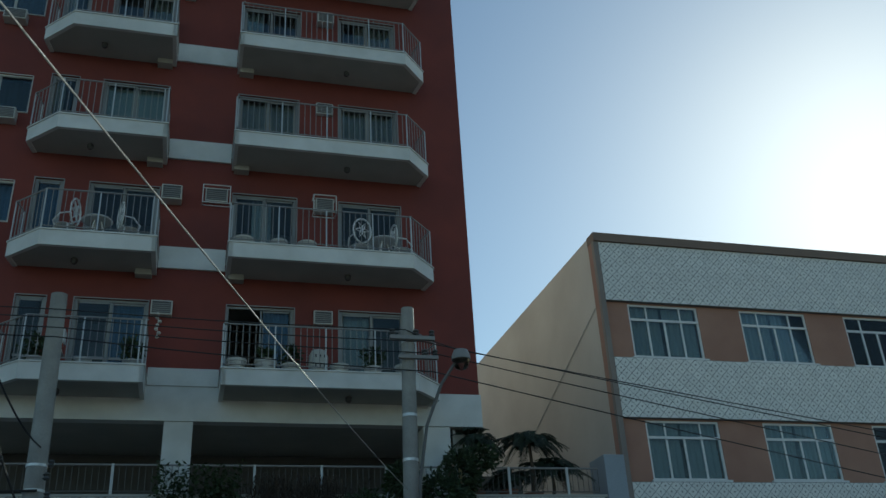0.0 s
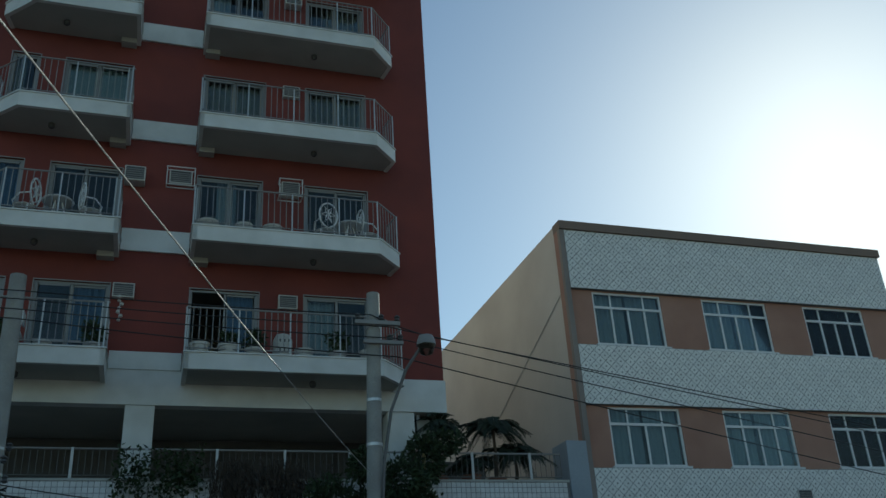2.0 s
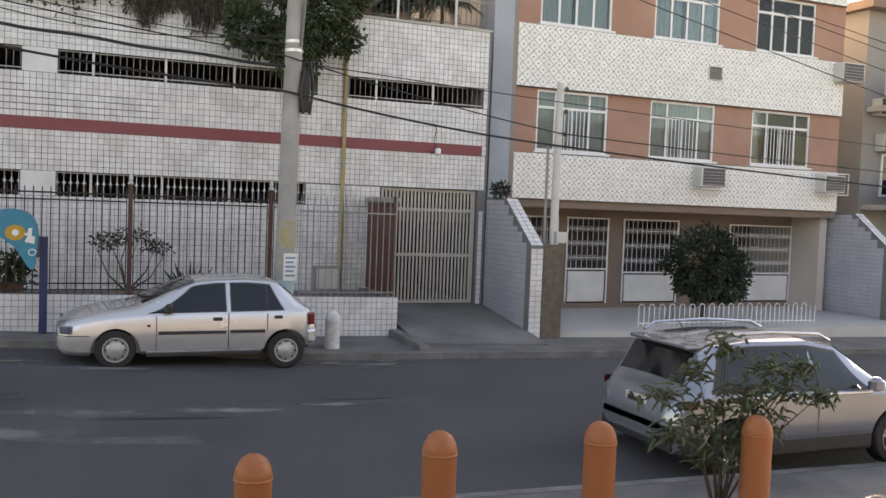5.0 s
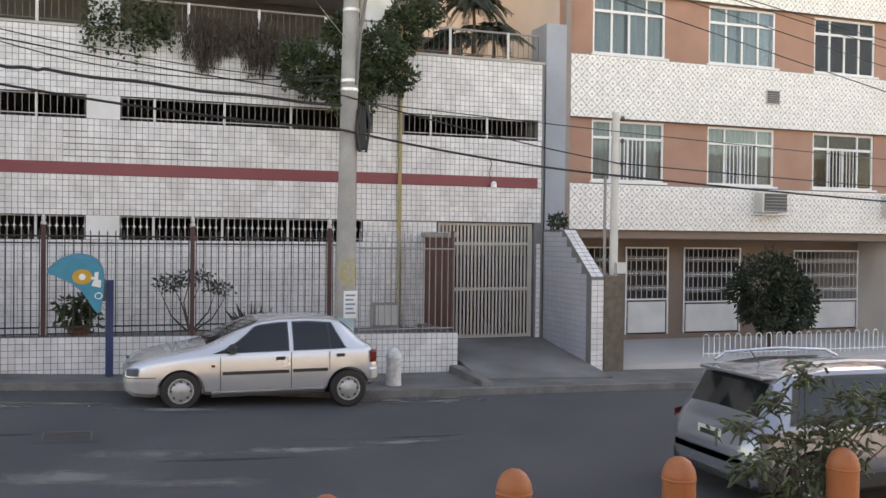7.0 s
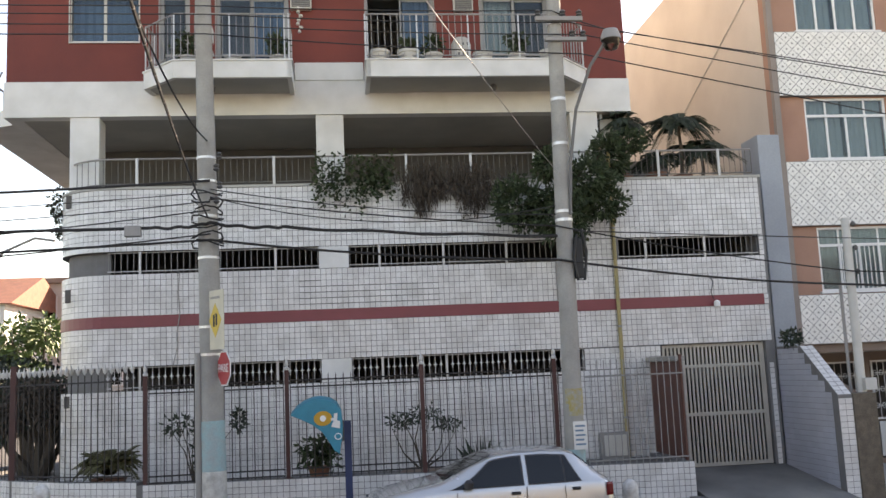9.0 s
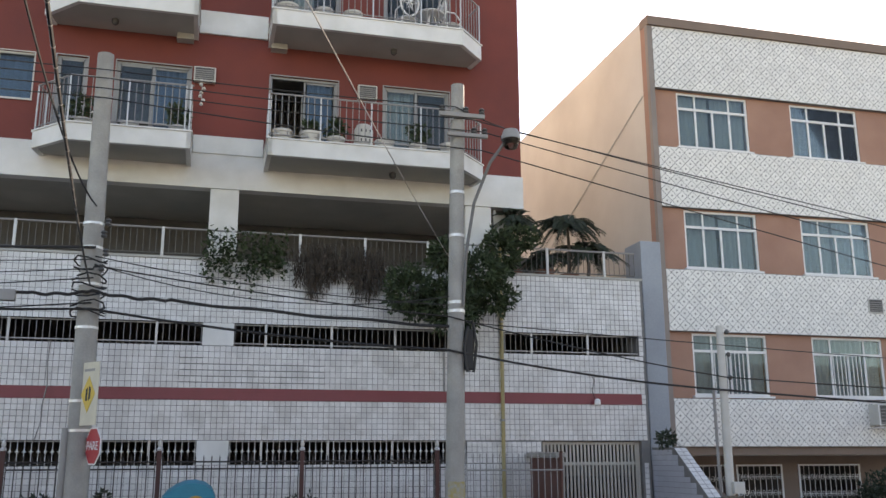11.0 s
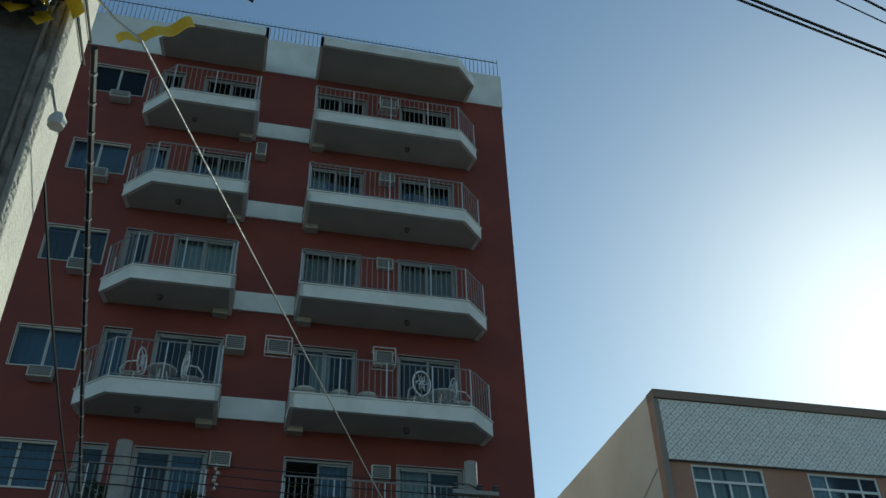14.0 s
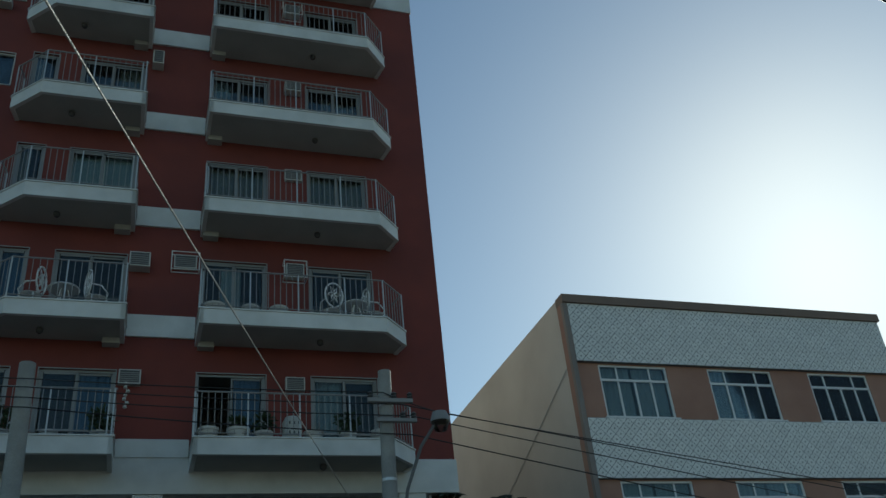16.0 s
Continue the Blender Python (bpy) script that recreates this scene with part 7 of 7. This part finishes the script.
s.strip("tail_lamp", 0.1, 0.28, 0.9, 0.1, 0.012, TAIL)
s.strip("door_handle", 1.9, 2.05, 0.86, 0.04, 0.02, CHROME)
s.strip("door_handle", 1.02, 1.16, 0.87, 0.04, 0.02, CHROME)
s.strip("door_gap", 2.11, 2.12, 0.62, 0.66, 0.002, TRIM)
s.strip("belt_trim", 0.7, 3.0, 0.945, 0.03, 0.006, CHROME)
for sd in (-1, 1):
    part("roof_rail", Geo().tube([(SX + 0.55, SY + sd * 0.62, SZ + 1.58), (SX + 0.72, SY + sd * 0.63, SZ + 1.67), (SX + 1.5, SY + sd * 0.63, SZ + 1.7), (SX + 2.3, SY + sd * 0.62, SZ + 1.66), (SX + 2.5, SY + sd * 0.61, SZ + 1.57)], 0.02, 8), CHROME, s.ob, smooth=True)
    part("mirror", Geo().lathe([(0.03, -0.08), (0.1, -0.05), (0.1, 0.05), (0.04, 0.1)], SX + 2.95, SY + sd * 0.98, SZ + 1.05, 10), CAR_WHITE, s.ob, smooth=True)
    wheel(s.ob, SX + 0.8, SY + sd * 0.79, SZ + 0.345, 0.345, 0.22, CHROME, 5, sd)
    wheel(s.ob, SX + 3.42, SY + sd * 0.79, SZ + 0.33, 0.345, 0.22, CHROME, 5, sd)
part("number_plate", Geo().box(SX + 0.03, SX + 0.045, SY - 0.22, SY + 0.22, SZ + 0.74, SZ + 0.88), PLASTIC, s.ob)
part("plate_bars", Geo().box(SX + 0.024, SX + 0.03, SY - 0.17, SY + 0.17, SZ + 0.78, SZ + 0.84), TRIM, s.ob)
part("antenna", Geo().tube([(SX + 0.75, SY, SZ + 1.6), (SX + 0.6, SY, SZ + 1.78)], 0.008, 5), TRIM, s.ob)
part("spoiler", Geo().box(SX + 0.3, SX + 0.55, SY - 0.58, SY + 0.58, SZ + 1.5, SZ + 1.545), CAR_WHITE, s.ob, bevel=0.018)
part("rear_bumper", Geo().box(SX + 0.01, SX + 0.12, SY - 0.72, SY + 0.72, SZ + 0.32, SZ + 0.5), TRIM, s.ob, bevel=0.04)


# ---------------------------------------------------------------- things on the balconies
def pot(x, y, z, r, h, mat, leaves, label):
    p = thing("plant_pot", (x, y, z), label, "plant pot", "balcony pots")
    part("pot", Geo().lathe([(r * 0.7, 0), (r * 0.95, h * 0.8), (r * 1.05, h * 0.85), (r * 1.05, h), (r * 0.85, h), (r * 0.8, h * 0.85)], x, y, z, 14), mat, p, smooth=True)
    if leaves:
        part("leaves", crown(rng, [((x, y, z + h + leaves * 0.5, leaves * 0.55, leaves * 0.45, leaves * 0.6), 1)], 220, 0.12, 0.1), LEAF, p)


F1 = H1 - 0.12
for x, r, h, lv in ((0.98, 0.2, 0.34, 0), (1.55, 0.22, 0.34, 0.25), (2.05, 0.18, 0.28, 0.4), (3.05, 0.2, 0.3, 0), (3.75, 0.18, 0.28, 0.45), (4.4, 0.18, 0.34, 0)):
    pot(x, 17.45, F1, r, h, POT_W, lv, "pale pot with plant on the balcony" if lv else "wide pale empty pot on the balcony")
for x, lv in ((-2.75, 0.5), (-1.9, 0), (-1.02, 0.45)):
    pot(x, 17.5, F1, 0.16, 0.26, POT_W, lv, "pale pot with plant on the balcony" if lv else "wide pale empty pot on the balcony")
for x, r in ((1.0, 0.22), (1.75, 0.18), (2.35, 0.2)):
    pot(x, 17.48, F1 + STOREY, r, 0.3, POT_W, 0, "wide pale empty pot on the balcony")
cab = thing("plastic_cabinet", (2.62, 17.5, F1), "small pale pierced cabinet on the balcony", "cabinet")
part("body", Geo().lathe([(0.16, 0), (0.2, 0.1), (0.2, 0.5), (0.14, 0.62)], 2.62, 17.5, F1, 12), POT_W, cab, smooth=True)
for i in range(6):
    part("hole", Geo().box(2.53 + 0.09 * (i % 3), 2.56 + 0.09 * (i % 3), 17.296, 17.302, F1 + 0.22 + 0.2 * (i // 3), F1 + 0.28 + 0.2 * (i // 3)), VENT, cab)


def garden_chair(x, y, z, rz, label):
    """White cast garden chair with pierced oval back."""
    ch = thing("garden_chair", (0, 0, 0), label, "chair", "white garden chairs")
    part("seat", Geo().lathe([(0.2, 0), (0.22, 0.015), (0.2, 0.03)], 0, 0, 0.42, 16), WHITE_METAL, ch, smooth=True)
    bk = part("backrest", Geo().tube([(0.21 * math.cos(a * 0.3491), 0.2, 0.76 + 0.3 * math.sin(a * 0.3491)) for a in range(19)], 0.022, 6), WHITE_METAL, ch, smooth=True)
    for a in range(6):
        q = a * 1.0472
        part("petal", Geo().tube([(0.0, 0.2, 0.78), (0.07 * math.cos(q - 0.4), 0.2, 0.78 + 0.1 * math.sin(q - 0.4)), (0.16 * math.cos(q), 0.2, 0.77 + 0.22 * math.sin(q)), (0.07 * math.cos(q + 0.4), 0.2, 0.78 + 0.1 * math.sin(q + 0.4)), (0.0, 0.2, 0.78)], 0.016, 5), WHITE_METAL, bk, smooth=True)
    for sx in (-1, 1):
        for sy in (-1, 1):
            part("leg", Geo().tube([(0.15 * sx, 0.14 * sy, 0.42), (0.2 * sx, 0.19 * sy, 0.0)], 0.016, 6), WHITE_METAL, ch)
        part("armrest", Geo().tube([(0.2 * sx, 0.18, 0.66), (0.24 * sx, 0.0, 0.64), (0.2 * sx, -0.16, 0.5), (0.17 * sx, -0.14, 0.43)], 0.016, 6), WHITE_METAL, ch, smooth=True)
    ch.matrix_basis = Matrix.Translation((x, y, z)) @ Matrix.Rotation(rz, 4, "Z")
    return ch


F2 = F1 + STOREY
ch = garden_chair(3.55, 17.75, F2, radians(190), "white ornate garden chair on the balcony")
for x, y, a in ((4.55, 17.8, 100), (-2.62, 17.75, 250), (-1.35, 17.75, 110)):
    copy_thing(ch, Matrix.Translation((x, y, F2)) @ Matrix.Rotation(radians(a), 4, "Z"))
tb = thing("garden_table", (4.1, 17.75, F2), "small round white garden table on the balcony", "table", "white garden tables")
part("tabletop", Geo().lathe([(0.3, 0), (0.32, 0.02), (0.3, 0.04)], 4.1, 17.75, F2 + 0.6, 18), WHITE_METAL, tb, smooth=True)
for i in range(3):
    a = i * 2.094
    part("leg", Geo().tube([(4.1 + 0.08 * math.cos(a), 17.75 + 0.08 * math.sin(a), F2 + 0.6), (4.1 + 0.25 * math.cos(a), 17.75 + 0.25 * math.sin(a), F2)], 0.016, 6), WHITE_METAL, tb)
copy_thing(tb, Matrix.Translation((-2.0, 17.75, F2)))
fc = thing("folding_chair", (-2.5, 17.6, F1), "white folding chair on the lowest balcony", "chair")
part("seat", Geo().box(-2.62, -2.3, 17.5, 17.85, F1 + 0.42, F1 + 0.45), WHITE_METAL, fc, bevel=0.008)
part("backrest", Geo().box(-2.32, -2.29, 17.52, 17.83, F1 + 0.65, F1 + 0.9), WHITE_METAL, fc, bevel=0.008)
for y in (17.53, 17.82):
    part("leg", Geo().tube([(-2.6, y, F1), (-2.3, y, F1 + 0.88)], 0.014, 6), WHITE_METAL, fc)
    part("leg", Geo().tube([(-2.3, y, F1), (-2.6, y, F1 + 0.42)], 0.014, 6), WHITE_METAL, fc)
wc = thing("wind_chime", (-0.62, 18.2, H1 + 0.95), "pale shell mobile hanging by the air conditioner", "mobile")
part("cord", Geo().tube([(-0.62, TW - 0.12, H1 + 1.55), (-0.62, TW - 0.14, H1 + 0.95)], 0.008, 5), PLASTIC, wc)
for i in range(7):
    part("shell", Geo().lathe([(0.01, 0), (0.04, 0.02), (0.03, 0.06), (0.005, 0.08)], -0.62 + 0.04 * math.sin(i * 2), TW - 0.14, H1 + 0.92 + i * 0.085, 8), PLASTIC, wc, smooth=True)

# ---------------------------------------------------------------- distance
def far_house(name, x0, x1, y0, y1, h, mat, roof_mat, rows, label, pitched):
    hs = thing(name, ((x0 + x1) / 2, y0, 0), label, "house", "far houses")
    part("wall", Geo().box(x0, x1, y0, y1, -1, h), mat, hs)
    if pitched:
        xm, o = (y0 + y1) / 2, 0.4
        part("roof", Geo().add([(x0 - o, y0 - o, h), (x1 + o, y0 - o, h), (x1 + o, y1 + o, h), (x0 - o, y1 + o, h), (x0 - o, xm, h + 1.6), (x1 + o, xm, h + 1.6)], [(0, 1, 5, 4), (2, 3, 4, 5), (0, 4, 3), (1, 2, 5), (3, 2, 1, 0)]), roof_mat, hs)
    else:
        part("roof", Geo().box(x0 - 0.3, x1 + 0.3, y0 - 0.4, y1, h + 0.002, h + 0.25), roof_mat, hs)
    for z, n in rows:
        for i in range(n):
            x = x0 + (x1 - x0) * (i + 0.5) / n
            w = part("window", Geo().box(x - 0.55, x + 0.55, y0 - 0.05, y0 - 0.002, z, z + 1.25), WHITE_METAL, hs)
            part("pane", Geo().box(x - 0.48, x - 0.03, y0 - 0.06, y0 - 0.051, z + 0.07, z + 1.18).box(x + 0.03, x + 0.48, y0 - 0.06, y0 - 0.051, z + 0.07, z + 1.18), DARK_GLASS, w)
    return hs


ROOF_T = material("clay_roof_tile", (0.34, 0.14, 0.09), 0.85, vary=0.35, scale=4, fine=25, bump=0.6)
far_house("house", -26, -14.6, 42, 50, 6.4, WHITE, ROOF_T, ((4.6, 6), (1.6, 6)), "white house with clay tile roof down the side street", True)
far_house("house", -15.5, -9, 48, 58, 7.9, CREAM, BROWN, ((6.0, 4), (2.6, 4)), "beige flat roofed house behind the trees", False)
far_house("building", 21.5, 32, 19.5, 34, 8.6, SIDE, BROWN, ((6.2, 4), (3.3, 4)), "hazy grey building beyond the neighbour", False)
far_house("building", 24, 40, 36, 50, 11.0, SOFFIT, BROWN, ((8.4, 5), (5.4, 5)), "pale building further along the street", False)
for k, z in enumerate((2.9, 5.7)):
    bb = thing("balcony", (24, 19.2, z), "plain concrete balcony on the hazy building", "balcony", "far balconies")
    part("slab", Geo().box(21.6, 27.5, 18.4, 19.49, z, z + 0.15), SOFFIT, bb)
    part("parapet", Geo().box(21.6, 27.5, 18.4, 18.5, z + 0.15, z + 0.95), SIDE, bb)
for x, z in ((20.4, 5.6), (21.0, 6.7), (20.6, 4.6)):
    air_conditioner(x + 1.4, z, 0.7, 0.5, "white condenser on the hazy building", 0.35, False, 19.5, "far condensers")
fence_w = thing("boundary_wall", (23, 15.8, -0.5), "pale rendered boundary wall with gate posts", "wall")
part("wall", Geo().box(20.6, 27, 16.2, 16.4, -0.8, 1.9), SOFFIT, fence_w)
part("post", Geo().box(20.4, 20.75, 16.0, 16.35, -0.8, 2.4), WHITE, fence_w, bevel=0.02)


def tree(x, y, z, h, r, mat, label, count=2600, size=0.3):
    t = thing("tree", (x, y, z), label, "tree", "far trees")
    tips = [(x + r * 0.7 * math.cos(a), y + r * 0.7 * math.sin(a), z + h * rng.uniform(0.55, 0.9)) for a in [i * 0.9 for i in range(7)]]
    part("trunk", branches(rng, (x, y, z), tips + [(x, y, z + h * 0.9)], 0.14), BARK, t)
    part("crown", crown(rng, [((a, b, c_, r * 0.5, r * 0.5, r * 0.42), 0.125) for a, b, c_ in tips] + [((x, y, z + h * 0.85, r * 0.6, r * 0.6, r * 0.5), 0.125)], count, size, 0.3), mat, t)


tree(-13.0, 38, 0.3, 5.2, 2.0, LEAF_LIGHT, "sunlit green tree down the side street")
tree(-9.0, 24.5, 0.5, 2.9, 1.5, LEAF_DARK, "dark leafy bush behind the corner fence", 2200, 0.2)
tree(-7.3, 22.8, 0.5, 2.7, 1.3, LEAF_DARK, "dark leafy bush behind the corner fence", 2000, 0.18)
tree(-11.5, 28, 0.5, 3.3, 1.8, LEAF_DARK, "dark leafy bush behind the corner fence", 2200, 0.22)
tree(-6.4, 20.6, 0.6, 2.2, 0.9, DRY, "dry brown shrub behind the corner fence", 1800, 0.13)
p4 = thing("utility_pole", (-10.3, 28, 0.4), "thin brown pole down the side street", "utility pole", "utility poles")
part("shaft", Geo().tube([(-10.4, 28.3, 0.4), (-10.4, 28.3, 6.2)], [0.14, 0.1], 10), BARK, p4, smooth=True)
part("lamp_arm", Geo().tube([(-10.4, 28.3, 5.9), (-9.9, 28.3, 6.7), (-9.0, 28.3, 7.1), (-8.4, 28.3, 7.0)], 0.04, 6), GREYBAR, p4, smooth=True)

# ---------------------------------------------------------------- wall tiles, last
TS = 0.105
def tile_box(g, x, z, y, w=TS, h=TS):
    a, b, c, d, e = x + 0.004, x + w - 0.004, z + 0.004, z + h - 0.004, 0.0025
    g.add([(a, y + 0.006, c), (b, y + 0.006, c), (b, y + 0.006, d), (a, y + 0.006, d), (a + e, y, c + e), (b - e, y, c + e), (b - e, y, d - e), (a + e, y, d - e)], [(4, 5, 6, 7), (0, 1, 5, 4), (1, 2, 6, 5), (2, 3, 7, 6), (3, 0, 4, 7)])


one = Geo()
tile_box(one, 0, 0, 0)
one_me = mesh_of("tile", one, TILE)
podium = bpy.data.objects["wall_podium"]
field, near = Geo(), 0
ZONES = [(-0.2, 2.47), (2.92, 3.66), (3.88, 4.68), (5.12, PTOP)]
HOLES = [GATE_HOLE] + SLOTS
for za, zb in ZONES:
    rows = int((zb - za) / TS + 0.3)
    h = (zb - za) / rows
    for r in range(rows):
        z = za + r * h
        for i in range(int((PX1 - PX0) / TS)):
            x = PX0 + i * TS
            if GATE_HOLE[0] - TS < x < GATE_HOLE[1] and z < GATE_HOLE[3]:
                continue
            if za in (2.92, 3.88) and -0.8 < x < 1.9 and near < 290 and abs(h - TS) < 0.01:
                ob = part("tile", one_me, TILE, podium)
                ob.location = (x, PD - 0.0065, z)
                near += 1
            else:
                tile_box(field, x, z, PD - 0.0065, TS, h)
for xa, xb, za, zb in ((-0.34, 0.25, 2.47, 2.92), (4.87, 6.45, 2.47, 2.92), (5.05, 5.71, 4.68, 5.12), (8.73, PX1, 4.68, 5.12), (8.73, PX1, 3.66, 3.88)):
    if xa == -0.34:
        continue
    for r in range(int((zb - za) / TS)):
        for i in range(max(int((xb - xa) / TS), 1)):
            tile_box(field, xa + i * TS, za + r * TS + 0.01, PD - 0.0065)
nt = int(CR * math.pi / 2 / TS)
for za, zb in ZONES:
    rows = int((zb - za) / TS + 0.3)
    h = (zb - za) / rows
    for r in range(rows):
        z = za + r * h
        for i in range(nt):
            a0, a1 = radians(90) * (i + 0.04) / nt, radians(90) * (i + 0.96) / nt
            q = [(PX0 - (CR + d) * math.sin(a), PD + CR - (CR + d) * math.cos(a)) for d in (0.0005, 0.0065) for a in (a1, a0)]
            field.add([(*q[0], z + 0.004), (*q[1], z + 0.004), (*q[1], z + h - 0.004), (*q[0], z + h - 0.004), (*q[2], z + 0.006), (*q[3], z + 0.006), (*q[3], z + h - 0.006), (*q[2], z + h - 0.006)], [(4, 5, 6, 7), (0, 1, 5, 4), (1, 2, 6, 5), (2, 3, 7, 6), (3, 0, 4, 7)])
tagged(part("tile_field", field, TILE_ALL), "square white wall tiles with dark joints", "tiles", "", "stuff")
low = Geo()
for i in range(int((6.25 + 3.4) / TS)):
    x = 6.25 - (i + 1) * TS
    for r in range(8):
        z = low_top(x) - (r + 1) * TS
        tile_box(low, x, z, LW - 0.0065)
for (xa, ya), (xb, yb) in zip(wall_line[1:], wall_line[2:]):
    d = Vector((xb - xa, yb - ya))
    L = d.length
    d.normalize()
    nn = Vector((d.y, -d.x))
    if nn.y > 0:
        nn = -nn
    for i in range(int(L / TS)):
        p, q = Vector((xa, ya)) + d * (i * TS + 0.004), Vector((xa, ya)) + d * ((i + 1) * TS - 0.004)
        for r in range(7):
            zt = low_top(p.x) + 0.05 - r * TS
            o = nn * 0.006
            low.add([(q.x + o.x, q.y + o.y, zt - TS + 0.004), (p.x + o.x, p.y + o.y, zt - TS + 0.004), (p.x + o.x, p.y + o.y, zt - 0.004), (q.x + o.x, q.y + o.y, zt - 0.004)], [(0, 1, 2, 3)])
tagged(part("tile_field", low, TILE_ALL), "square white tiles on the low garden wall", "tiles", "", "stuff")
